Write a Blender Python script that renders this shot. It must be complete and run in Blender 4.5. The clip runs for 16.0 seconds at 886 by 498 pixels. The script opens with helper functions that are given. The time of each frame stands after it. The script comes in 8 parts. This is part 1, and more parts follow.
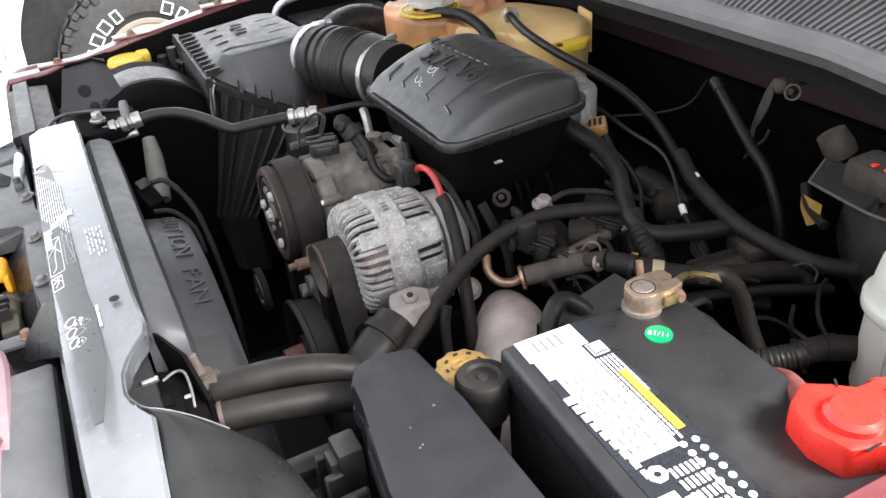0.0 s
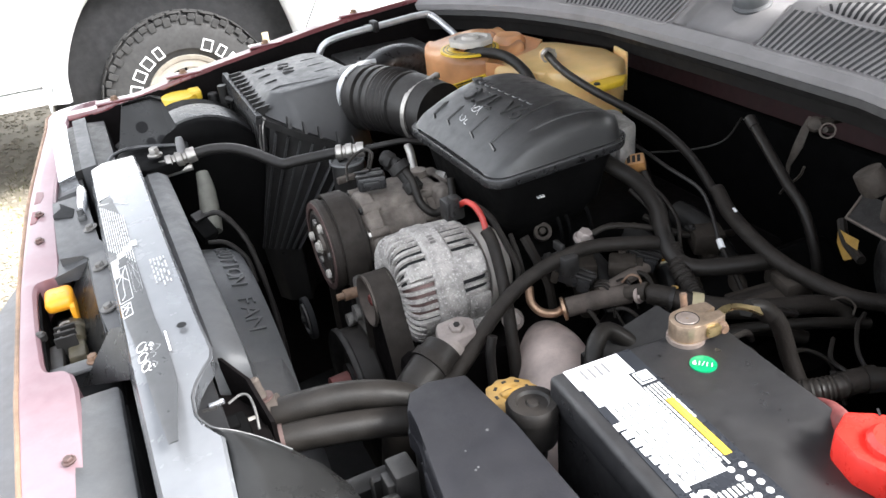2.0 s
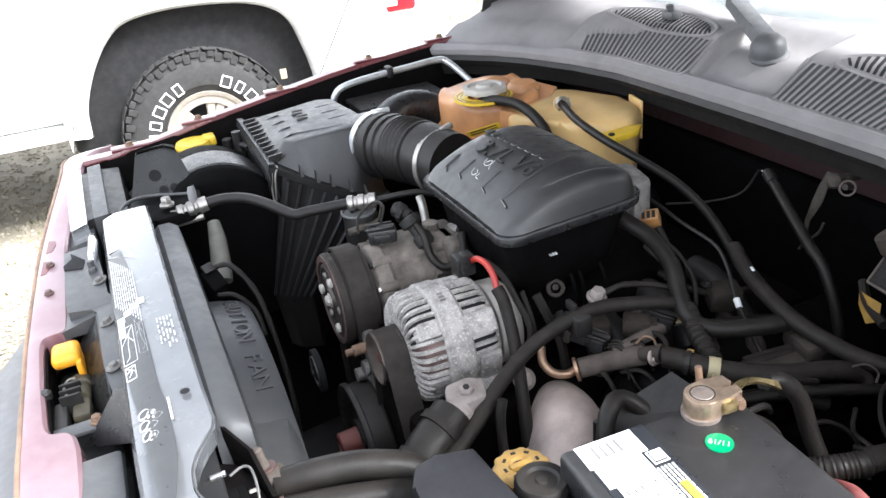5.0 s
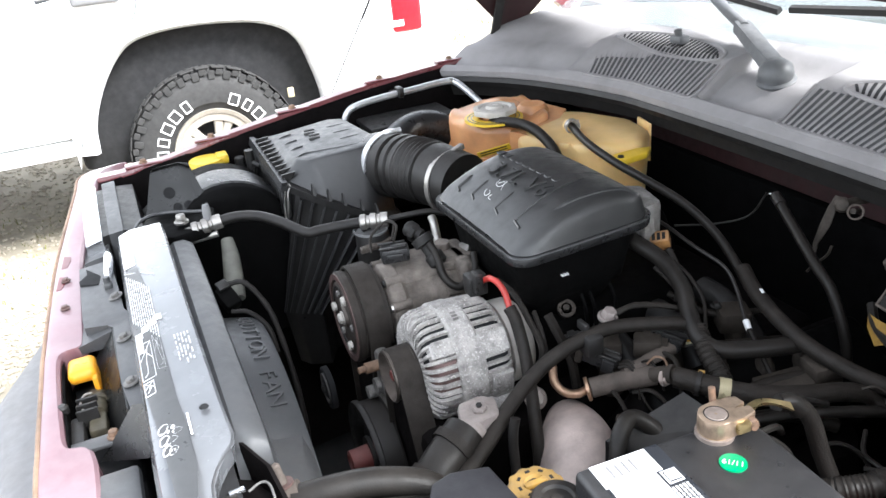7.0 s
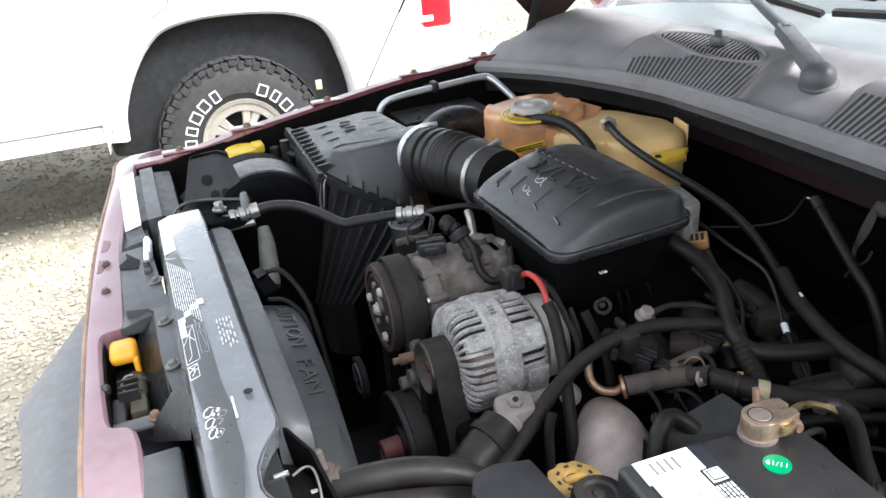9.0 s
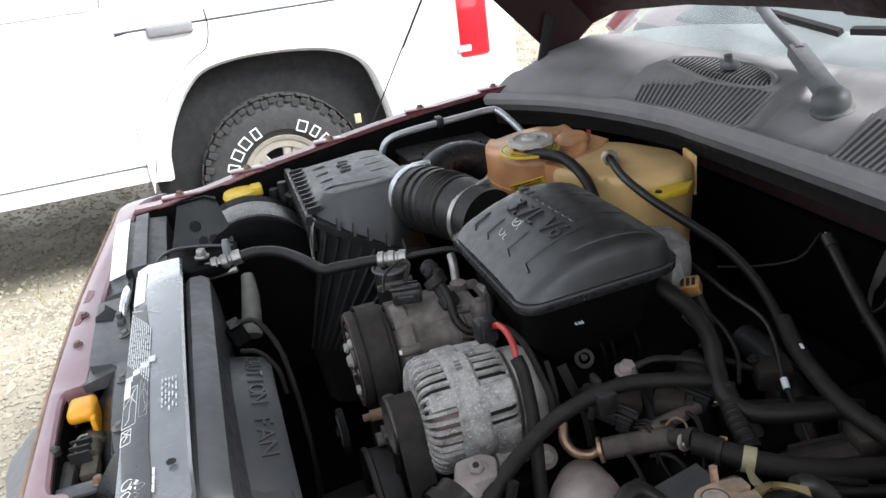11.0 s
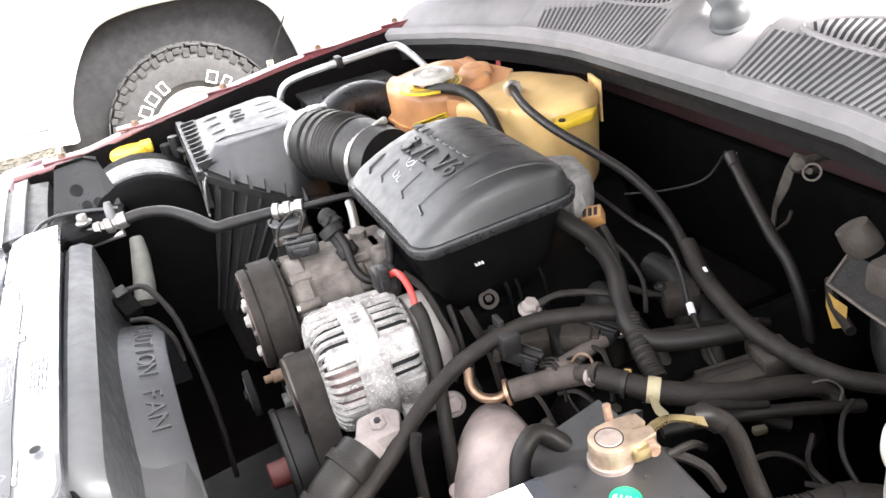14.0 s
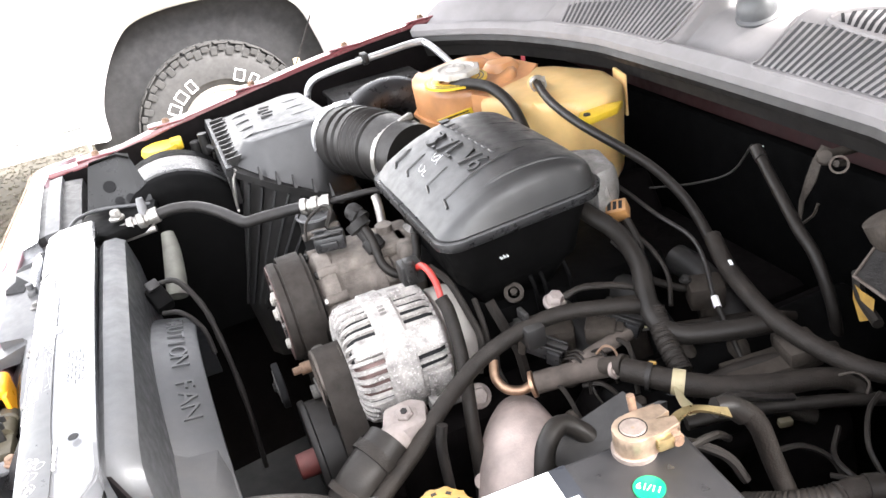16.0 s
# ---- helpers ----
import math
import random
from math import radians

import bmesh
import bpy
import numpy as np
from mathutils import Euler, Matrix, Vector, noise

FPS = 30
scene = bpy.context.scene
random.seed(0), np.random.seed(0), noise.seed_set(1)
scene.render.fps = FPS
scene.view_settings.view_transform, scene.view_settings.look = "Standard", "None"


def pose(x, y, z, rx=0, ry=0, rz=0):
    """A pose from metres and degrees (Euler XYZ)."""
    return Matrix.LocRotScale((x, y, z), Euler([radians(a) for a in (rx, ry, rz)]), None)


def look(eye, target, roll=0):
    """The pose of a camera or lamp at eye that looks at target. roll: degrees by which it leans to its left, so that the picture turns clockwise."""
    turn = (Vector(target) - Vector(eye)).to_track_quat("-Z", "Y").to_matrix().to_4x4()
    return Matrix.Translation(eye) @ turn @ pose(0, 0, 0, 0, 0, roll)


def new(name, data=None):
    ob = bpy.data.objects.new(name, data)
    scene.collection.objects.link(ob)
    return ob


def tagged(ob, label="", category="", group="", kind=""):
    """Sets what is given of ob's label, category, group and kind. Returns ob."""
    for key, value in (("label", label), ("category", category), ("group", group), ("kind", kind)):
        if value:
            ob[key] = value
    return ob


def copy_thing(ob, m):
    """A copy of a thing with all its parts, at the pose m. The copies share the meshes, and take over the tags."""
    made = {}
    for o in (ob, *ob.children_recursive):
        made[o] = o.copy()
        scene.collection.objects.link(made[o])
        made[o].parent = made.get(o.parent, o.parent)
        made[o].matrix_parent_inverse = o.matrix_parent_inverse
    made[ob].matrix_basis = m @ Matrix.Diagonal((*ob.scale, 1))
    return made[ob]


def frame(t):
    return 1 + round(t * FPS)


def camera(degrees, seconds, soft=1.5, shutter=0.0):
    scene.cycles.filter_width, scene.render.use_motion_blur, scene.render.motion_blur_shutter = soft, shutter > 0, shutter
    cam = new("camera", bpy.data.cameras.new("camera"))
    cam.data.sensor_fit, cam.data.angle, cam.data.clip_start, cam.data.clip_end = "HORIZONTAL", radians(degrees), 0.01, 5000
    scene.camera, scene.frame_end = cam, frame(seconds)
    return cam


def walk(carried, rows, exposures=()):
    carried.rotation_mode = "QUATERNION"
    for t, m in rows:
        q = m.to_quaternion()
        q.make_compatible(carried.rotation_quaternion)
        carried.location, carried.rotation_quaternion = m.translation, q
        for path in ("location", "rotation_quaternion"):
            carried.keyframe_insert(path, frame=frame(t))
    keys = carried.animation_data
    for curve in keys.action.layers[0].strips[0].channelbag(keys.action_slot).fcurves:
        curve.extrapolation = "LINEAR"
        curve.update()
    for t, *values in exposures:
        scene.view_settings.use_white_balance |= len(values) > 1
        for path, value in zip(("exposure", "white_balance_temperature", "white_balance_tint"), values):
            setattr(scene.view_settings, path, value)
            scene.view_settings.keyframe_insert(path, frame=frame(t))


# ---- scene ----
cam = camera(59.2, 16.0)
PATH = [
    (0, (-0.016, -0.903, 1.408), (0.693, 0.648, 0.364), -5.5),
    (0.5, (-0.022, -0.901, 1.411), (0.679, 0.663, 0.381), -5.2),
    (1, (-0.032, -0.905, 1.418), (0.649, 0.688, 0.419), -5.6),
    (1.5, (-0.041, -0.909, 1.426), (0.63, 0.694, 0.437), -5.9),
    (2, (-0.052, -0.92, 1.429), (0.625, 0.693, 0.46), -6.0),
    (2.5, (-0.059, -0.918, 1.431), (0.584, 0.698, 0.444), -6.4),
    (3, (-0.05, -0.904, 1.441), (0.587, 0.733, 0.484), -4.7),
    (3.5, (-0.024, -0.896, 1.442), (0.637, 0.744, 0.508), -5.7),
    (4, (-0.022, -0.896, 1.445), (0.632, 0.754, 0.524), -6.1),
    (6.5, (-0.042, -0.897, 1.464), (0.623, 0.776, 0.592), -5.8),
    (7, (-0.047, -0.9, 1.464), (0.619, 0.777, 0.603), -5.6),
    (7.5, (-0.082, -0.896, 1.471), (0.566, 0.791, 0.614), -5.3),
    (8, (-0.111, -0.89, 1.469), (0.417, 0.836, 0.609), -5.4),
    (8.5, (-0.085, -0.905, 1.467), (0.521, 0.807, 0.628), -5.7),
    (9, (-0.077, -0.894, 1.465), (0.549, 0.797, 0.599), -4.5),
    (9.2, (-0.077, -0.888, 1.467), (0.541, 0.815, 0.619), -5.7),
    (11.3, (0.095, -0.871, 1.447), (0.565, 0.905, 0.658), -7.6),
    (11.5, (0.106, -0.861, 1.441), (0.589, 0.869, 0.561), -8.1),
    (12, (0.134, -0.865, 1.437), (0.762, 0.751, 0.44), -9.0),
    (12.5, (0.145, -0.855, 1.421), (0.737, 0.753, 0.389), -10.6),
    (13, (0.159, -0.855, 1.411), (0.733, 0.786, 0.421), -10.5),
    (13.5, (0.154, -0.851, 1.426), (0.724, 0.808, 0.466), -10.3),
    (14, (0.141, -0.85, 1.424), (0.712, 0.821, 0.485), -10.2),
    (14.5, (0.153, -0.864, 1.418), (0.696, 0.823, 0.493), -10.4),
    (15, (0.133, -0.869, 1.422), (0.669, 0.827, 0.508), -10.2),
    (15.5, (0.149, -0.871, 1.423), (0.67, 0.826, 0.502), -10.6),
    (16, (0.137, -0.86, 1.426), (0.646, 0.832, 0.49), -11.3),
]
walk(cam, [(t, look(eye, target, roll)) for t, eye, target, roll in PATH],
     [(0.0, 2.40, 6450, 10), (3.5, 2.50, 6250, 9), (6.5, 2.58, 6180, 9), (7.4, 2.60, 6180, 8), (8.0, 2.22, 6120, 8), (9.2, 2.06, 6120, 8), (11.3, 1.65, 6150, 8), (11.7, 2.2, 6200, 9), (12.0, 3.0, 6550, 12), (12.5, 3.32, 6550, 12), (13.0, 3.40, 6580, 12), (16.0, 3.50, 6620, 12)])

# ---- world, sun and exposure ----
world = bpy.data.worlds.new("overcast_day")
scene.world = world
world.use_nodes = True
wn = world.node_tree
sky = wn.nodes.new("ShaderNodeTexSky")
sky.sky_type, sky.sun_disc = "NISHITA", False
sky.sun_elevation, sky.sun_rotation = radians(50), radians(138)
sky.air_density, sky.dust_density, sky.ozone_density = 1.0, 1.5, 1.0
grey = wn.nodes.new("ShaderNodeHueSaturation")
grey.inputs["Saturation"].default_value = 0.18
wn.links.new(sky.outputs["Color"], grey.inputs["Color"])
wn.links.new(grey.outputs["Color"], wn.nodes["Background"].inputs["Color"])
wn.nodes["Background"].inputs["Strength"].default_value = 0.15
sun = new("sun", bpy.data.lights.new("sun", "SUN"))
sun.data.energy, sun.data.angle, sun.data.color = 2.5, radians(20), (1.0, 0.98, 0.95)
sun.matrix_world = look((3.2, -3.4, 5.4), (0.2, 0.2, 0.9))


# ---- mesh helpers ----
BASE = {}


def thing(name, base, label, category, group="", kind=""):
    ob = new(name)
    ob.location = base
    ob.empty_display_size = 0.05
    BASE[ob.name] = Vector(base)
    return tagged(ob, label, category, group, kind)


def part(name, bm, material, parent=None, label="", sharp=38, kind=""):
    """Links a bmesh, given in world coordinates, as one mesh under a thing or part."""
    base = BASE[parent.name] if parent else Vector((0, 0, 0))
    bmesh.ops.recalc_face_normals(bm, faces=bm.faces)
    limit = math.cos(radians(sharp))
    for f in bm.faces:
        f.smooth = True
    for e in bm.edges:
        if len(e.link_faces) == 2 and e.link_faces[0].normal.dot(e.link_faces[1].normal) < limit:
            e.smooth = False
    bmesh.ops.translate(bm, vec=-base, verts=bm.verts)
    me = bpy.data.meshes.new(name)
    bm.to_mesh(me)
    bm.free()
    for m in material if isinstance(material, (list, tuple)) else [material]:
        me.materials.append(m)
    ob = new(name, me)
    if parent:
        ob.parent = parent
    BASE[ob.name] = base
    return tagged(ob, label, kind=kind)


def single(name, bm, material, base, label, category, group="", kind="", sharp=38):
    """A thing of one mesh."""
    ob = part(name, bm, material, None, label, sharp)
    off = Vector(base)
    ob.data.transform(Matrix.Translation(-off))
    ob.location = off
    BASE[ob.name] = off
    return tagged(ob, label, category, group, kind)


def join(*bms):
    out = bms[0]
    for b in bms[1:]:
        me = bpy.data.meshes.new("tmp")
        b.to_mesh(me)
        b.free()
        out.from_mesh(me)
        bpy.data.meshes.remove(me)
    return out


def moved(bm, m):
    bmesh.ops.transform(bm, matrix=m, verts=bm.verts)
    return bm


def box(x0, x1, y0, y1, z0, z1, r=0.0, seg=2):
    bm = bmesh.new()
    bmesh.ops.create_cube(bm, size=1)
    bmesh.ops.transform(bm, matrix=Matrix.LocRotScale(((x0 + x1) / 2, (y0 + y1) / 2, (z0 + z1) / 2), None, (x1 - x0, y1 - y0, z1 - z0)), verts=bm.verts)
    if r:
        bmesh.ops.bevel(bm, geom=bm.edges[:], offset=r, segments=seg, profile=0.5, affect="EDGES")
    return bm


def loft(loops, caps=True, closed=True):
    bm = bmesh.new()
    rows = [[bm.verts.new(p) for p in loop] for loop in loops]
    n = len(rows[0])
    for a, b in zip(rows, rows[1:]):
        for i in range(n if closed else n - 1):
            j = (i + 1) % n
            bm.faces.new((a[i], a[j], b[j], b[i]))
    if caps and closed:
        bm.faces.new(list(reversed(rows[0])))
        bm.faces.new(rows[-1])
    return bm


def prism(poly, z0, z1, r=0.0, grow=0.0, seg=2):
    """An upright prism over a plan polygon; grow widens its foot, r rounds its edges."""
    c = Vector((sum(p[0] for p in poly) / len(poly), sum(p[1] for p in poly) / len(poly)))
    low = [((p[0] - c.x) * (1 + grow) + c.x, (p[1] - c.y) * (1 + grow) + c.y, z0) for p in poly]
    bm = loft([low, [(p[0], p[1], z1) for p in poly]])
    if r:
        bmesh.ops.bevel(bm, geom=bm.edges[:], offset=r, segments=seg, profile=0.5, affect="EDGES", clamp_overlap=True)
    return bm


def frame_of(d):
    d = Vector(d).normalized()
    u = d.cross(Vector((0, 0, 1)) if abs(d.z) < 0.95 else Vector((1, 0, 0))).normalized()
    return u, d.cross(u).normalized(), d


def smooth_path(pts, n=6):
    """A Catmull-Rom line through the points."""
    p = [Vector(q) for q in pts]
    p = [2 * p[0] - p[1]] + p + [2 * p[-1] - p[-2]]
    out = []
    for i in range(1, len(p) - 2):
        for k in range(n):
            t = k / n
            a, b, c, d = p[i - 1], p[i], p[i + 1], p[i + 2]
            out.append(0.5 * (2 * b + (c - a) * t + (2 * a - 5 * b + 4 * c - d) * t * t + (3 * b - a - 3 * c + d) * t ** 3))
    return out + [p[-2]]


def tube(pts, r, seg=12, n=6, ripple=None):
    """A round hose along a smooth line. r: one radius or one per point; ripple(s) scales it along its length in metres."""
    line = smooth_path(pts, n)
    radii = [r] * len(line) if not isinstance(r, (list, tuple)) else [
        r[min(int(i / n), len(r) - 1)] + (r[min(int(i / n) + 1, len(r) - 1)] - r[min(int(i / n), len(r) - 1)]) * (i / n - int(i / n)) for i in range(len(line))]
    loops, s, u = [], 0.0, None
    for i, p in enumerate(line):
        d = (line[min(i + 1, len(line) - 1)] - line[max(i - 1, 0)]).normalized()
        u = frame_of(d)[0] if u is None else (u - d * u.dot(d)).normalized()
        v = d.cross(u)
        s += (p - line[i - 1]).length if i else 0
        k = radii[i] * (ripple(s) if ripple else 1)
        loops.append([p + u * (math.cos(2 * math.pi * j / seg) * k) + v * (math.sin(2 * math.pi * j / seg) * k) for j in range(seg)])
    return loft(loops)


def lathe(profile, origin, axis=(0, 0, 1), seg=32, flute=None, caps=True):
    """A turned solid: profile rows of (radius, distance along the axis)."""
    u, v, d = frame_of(axis)
    o = Vector(origin)
    loops = []
    for r, h in profile:
        loops.append([o + d * h + (u * math.cos(a) + v * math.sin(a)) * (max(r, 1e-4) * (flute(a, r) if flute else 1)) for a in (2 * math.pi * j / seg for j in range(seg))])
    return loft(loops, caps)


def rod(p0, p1, r, seg=12, r1=None):
    d = Vector(p1) - Vector(p0)
    return lathe([(r, 0), (r if r1 is None else r1, d.length)], p0, d, seg)


def ring(c, axis, r_in, r_out, h, seg=32):
    u, v, d = frame_of(axis)
    o = Vector(c)
    loops = [[o + d * q + (u * math.cos(2 * math.pi * j / seg) + v * math.sin(2 * math.pi * j / seg)) * r for j in range(seg)] for r, q in ((r_in, 0), (r_out, 0), (r_out, h), (r_in, h))]
    return loft(loops + loops[:1], caps=False)


def hexbolt(c, axis, r, h, collar=True):
    b = lathe([(r, 0), (r, h * 0.8), (r * 0.82, h), (0, h)], c, axis, 6)
    return join(lathe([(r * 1.35, -0.001), (r * 1.4, h * 0.15), (r * 1.2, h * 0.3), (r * 0.5, h * 0.3)], c, axis, 20), b) if collar else b


def letters(text, size, depth, m, spread=1.0):
    cu = bpy.data.curves.new("t", "FONT")
    cu.body, cu.size, cu.extrude, cu.space_character, cu.resolution_u = text, size, depth, spread, 3
    cu.align_x, cu.align_y = "CENTER", "CENTER"
    ob = new("t", cu)
    bpy.context.view_layer.update()
    me = bpy.data.meshes.new_from_object(ob.evaluated_get(bpy.context.evaluated_depsgraph_get()))
    bm = bmesh.new()
    bm.from_mesh(me)
    bpy.data.objects.remove(ob)
    bpy.data.meshes.remove(me)
    bpy.data.curves.remove(cu)
    return moved(bm, m)


def axes(o, x, y):
    """A pose with its x and y along the given directions."""
    x = Vector(x).normalized()
    z = x.cross(Vector(y)).normalized()
    y = z.cross(x)
    m = Matrix((x, y, z)).transposed().to_4x4()
    m.translation = o
    return m


# ---- materials ----
def material(name, color, rough=0.5, metal=0.0, vary=0.25, scale=40.0, bump=0.15, fine=400.0, dust=0.0, dust_color=(0.22, 0.205, 0.19), coat=0.0, spots=0.0, trans=0.0, sub=0.0, spec=0.5):
    m = bpy.data.materials.new(name)
    m.use_nodes = True
    nt = m.node_tree
    b = nt.nodes["Principled BSDF"]
    add, link = nt.nodes.new, nt.links.new
    geo = add("ShaderNodeNewGeometry")
    tex = add("ShaderNodeTexCoord")

    def nz(s, detail=5.0, rough_=0.6):
        k = add("ShaderNodeTexNoise")
        k.inputs["Scale"].default_value, k.inputs["Detail"].default_value, k.inputs["Roughness"].default_value = s, detail, rough_
        link(geo.outputs["Position"], k.inputs["Vector"])
        return k

    big, small = nz(scale), nz(fine, 3.0)
    ramp = add("ShaderNodeValToRGB")
    c = Vector(color[:3])
    ramp.color_ramp.elements[0].position, ramp.color_ramp.elements[1].position = 0.3, 0.7
    ramp.color_ramp.elements[0].color = (*(c * (1 - vary)), 1)
    ramp.color_ramp.elements[1].color = (*(c * (1 + vary)), 1)
    link(big.outputs["Fac"], ramp.inputs["Fac"])
    col = ramp.outputs["Color"]
    if spots:
        mr = add("ShaderNodeMapRange")
        mr.inputs["From Min"].default_value, mr.inputs["From Max"].default_value = 0.56, 0.66
        link(small.outputs["Fac"], mr.inputs["Value"])
        mul = add("ShaderNodeMath")
        mul.operation = "MULTIPLY"
        mul.inputs[1].default_value = spots
        link(mr.outputs["Result"], mul.inputs[0])
        mx = add("ShaderNodeMixRGB")
        mx.inputs["Color2"].default_value = (*dust_color, 1)
        link(mul.outputs[0], mx.inputs["Fac"])
        link(col, mx.inputs["Color1"])
        col = mx.outputs["Color"]
    r_in = None
    if dust:
        sep = add("ShaderNodeSeparateXYZ")
        link(geo.outputs["Normal"], sep.inputs[0])
        up = add("ShaderNodeMapRange")
        up.inputs["From Min"].default_value, up.inputs["From Max"].default_value = -0.2, 0.9
        up.inputs["To Min"].default_value = 0.25
        link(sep.outputs["Z"], up.inputs["Value"])
        patch = add("ShaderNodeMapRange")
        patch.inputs["From Min"].default_value, patch.inputs["From Max"].default_value = 0.2, 0.76
        link(nz(scale * 0.6, 8.0, 0.7).outputs["Fac"], patch.inputs["Value"])
        mul = add("ShaderNodeMath")
        mul.operation = "MULTIPLY"
        link(up.outputs["Result"], mul.inputs[0])
        link(patch.outputs["Result"], mul.inputs[1])
        m2 = add("ShaderNodeMath")
        m2.operation = "MULTIPLY"
        m2.inputs[1].default_value = dust
        link(mul.outputs[0], m2.inputs[0])
        mx = add("ShaderNodeMixRGB")
        mx.inputs["Color2"].default_value = (*dust_color, 1)
        link(m2.outputs[0], mx.inputs["Fac"])
        link(col, mx.inputs["Color1"])
        col = mx.outputs["Color"]
        r_in = m2.outputs[0]
    link(col, b.inputs["Base Color"])
    rr = add("ShaderNodeMapRange")
    rr.inputs["To Min"].default_value, rr.inputs["To Max"].default_value = max(rough - 0.12, 0.03), min(rough + 0.12, 1)
    rr.inputs["From Min"].default_value, rr.inputs["From Max"].default_value = 0.3, 0.7
    link(nz(scale * 1.7, 6.0).outputs["Fac"], rr.inputs["Value"])
    if r_in:
        ad = add("ShaderNodeMath")
        ad.use_clamp = True
        link(rr.outputs["Result"], ad.inputs[0])
        link(r_in, ad.inputs[1])
        link(ad.outputs[0], b.inputs["Roughness"])
    else:
        link(rr.outputs["Result"], b.inputs["Roughness"])
    b.inputs["Metallic"].default_value = metal
    b.inputs["Specular IOR Level"].default_value = spec
    b.inputs["Coat Weight"].default_value = coat
    b.inputs["Coat Roughness"].default_value = 0.08
    b.inputs["Transmission Weight"].default_value = trans
    if sub:
        b.inputs["Subsurface Weight"].default_value = sub
        b.inputs["Subsurface Radius"].default_value = (0.02, 0.012, 0.006)
    if bump:
        bp = add("ShaderNodeBump")
        bp.inputs["Strength"].default_value, bp.inputs["Distance"].default_value = bump, 0.002
        link(small.outputs["Fac"], bp.inputs["Height"])
        link(bp.outputs["Normal"], b.inputs["Normal"])
    return m


BLACK = material("black_plastic", (0.014, 0.0135, 0.0135), 0.36, vary=0.3, dust=0.16, bump=0.12, spec=0.35)
BLACK_CLEAN = material("black_textured_plastic", (0.015, 0.015, 0.016), 0.3, vary=0.25, dust=0.07, bump=0.2, fine=900)
INTAKE = material("satin_black_plastic", (0.018, 0.018, 0.0185), 0.38, vary=0.15, dust=0.08, bump=0.06, fine=900, spec=0.7)
FUSE = material("blue_black_lid_plastic", (0.0125, 0.0125, 0.0155), 0.5, vary=0.15, dust=0.04, bump=0.08, spec=0.25)
BATTERY = material("battery_case", (0.015, 0.015, 0.0165), 0.34, vary=0.15, dust=0.07, bump=0.25, fine=1500)
RUBBER = material("dusty_rubber", (0.0098, 0.0088, 0.0080), 0.42, vary=0.35, dust=0.13, dust_color=(0.15, 0.125, 0.105), bump=0.15, spec=0.25)
RUBBER_CLEAN = material("rubber", (0.011, 0.0105, 0.0103), 0.42, vary=0.3, dust=0.12, dust_color=(0.18, 0.145, 0.12), bump=0.12, spec=0.3)
LOOM = material("loom_tape", (0.0115, 0.0100, 0.0088), 0.5, vary=0.4, dust=0.16, dust_color=(0.16, 0.130, 0.108), bump=0.4, fine=500, spec=0.2)
GREYPLASTIC = material("grey_support_plastic", (0.055, 0.057, 0.061), 0.33, vary=0.15, dust=0.2, bump=0.08)
COWL = material("weathered_cowl_plastic", (0.215, 0.205, 0.207), 0.55, vary=0.18, scale=12, dust=0.3, dust_color=(0.29, 0.27, 0.265), bump=0.2, fine=900)
PLATE = material("painted_support_plate", (0.13, 0.135, 0.145), 0.16, vary=0.15, scale=18, dust=0.12, coat=0.85, bump=0.03)
PAINT = material("burgundy_paint", (0.13, 0.018, 0.024), 0.28, vary=0.12, scale=10, coat=0.8, dust=0.2, dust_color=(0.35, 0.27, 0.26), bump=0.02)
PAINT_DUSTY = material("dusty_burgundy_paint", (0.17, 0.065, 0.082), 0.3, vary=0.2, scale=9, coat=0.8, dust=0.75, dust_color=(0.37, 0.30, 0.315), bump=0.04)
# Shaded copy of the burgundy paint, for bulkhead and bonnet underside.
PAINT_DARK = material("shaded_burgundy_paint", (0.020, 0.0035, 0.0045), 0.5, vary=0.3, dust=0.1, bump=0.05, spec=0.3)
ALU = material("dirty_cast_aluminium", (0.34, 0.325, 0.31), 0.45, 0.7, vary=0.3, scale=60, dust=0.65, dust_color=(0.10, 0.088, 0.078), bump=0.5, fine=700, spots=0.3)
ALT_ALU = material("corroded_cast_aluminium", (0.35, 0.33, 0.31), 0.6, 0.2, vary=0.5, scale=60, dust=0.30, dust_color=(0.64, 0.61, 0.58), bump=1.0, fine=300, spots=0.9)
RUSTRED = material("dull_red_painted_hub", (0.15, 0.026, 0.022), 0.5, vary=0.3, dust=0.25, bump=0.15)
RUSTBROWN = material("rust_brown_rim", (0.11, 0.066, 0.060), 0.5, 0.4, vary=0.35, scale=60, dust=0.2, bump=0.2)
PLATEIRON = material("dark_clutch_steel", (0.085, 0.070, 0.060), 0.42, 0.6, vary=0.3, scale=50, dust=0.2, bump=0.1)
BELT = material("dusty_brown_belt", (0.024, 0.0205, 0.018), 0.6, vary=0.3, scale=60, dust=0.14, dust_color=(0.13, 0.105, 0.085), bump=0.25, spec=0.2)
ALU_DARK = material("oily_cast_aluminium", (0.175, 0.152, 0.134), 0.5, 0.3, vary=0.5, scale=45, dust=0.4, dust_color=(0.11, 0.09, 0.072), bump=0.5, fine=500, spots=0.3)
BRASS_BRIGHT = material("bright_brass", (0.46, 0.36, 0.18), 0.3, 0.9, vary=0.3, scale=80, dust=0.12, bump=0.1)
SLEEVE = material("dusty_sleeve", (0.080, 0.066, 0.057), 0.65, vary=0.35, scale=50, dust=0.4, dust_color=(0.18, 0.148, 0.128), bump=0.3, spec=0.22)
PRINT_BAND = material("dark_print_band", (0.030, 0.031, 0.033), 0.32, vary=0.12, coat=0.15, dust=0.1, bump=0.02)
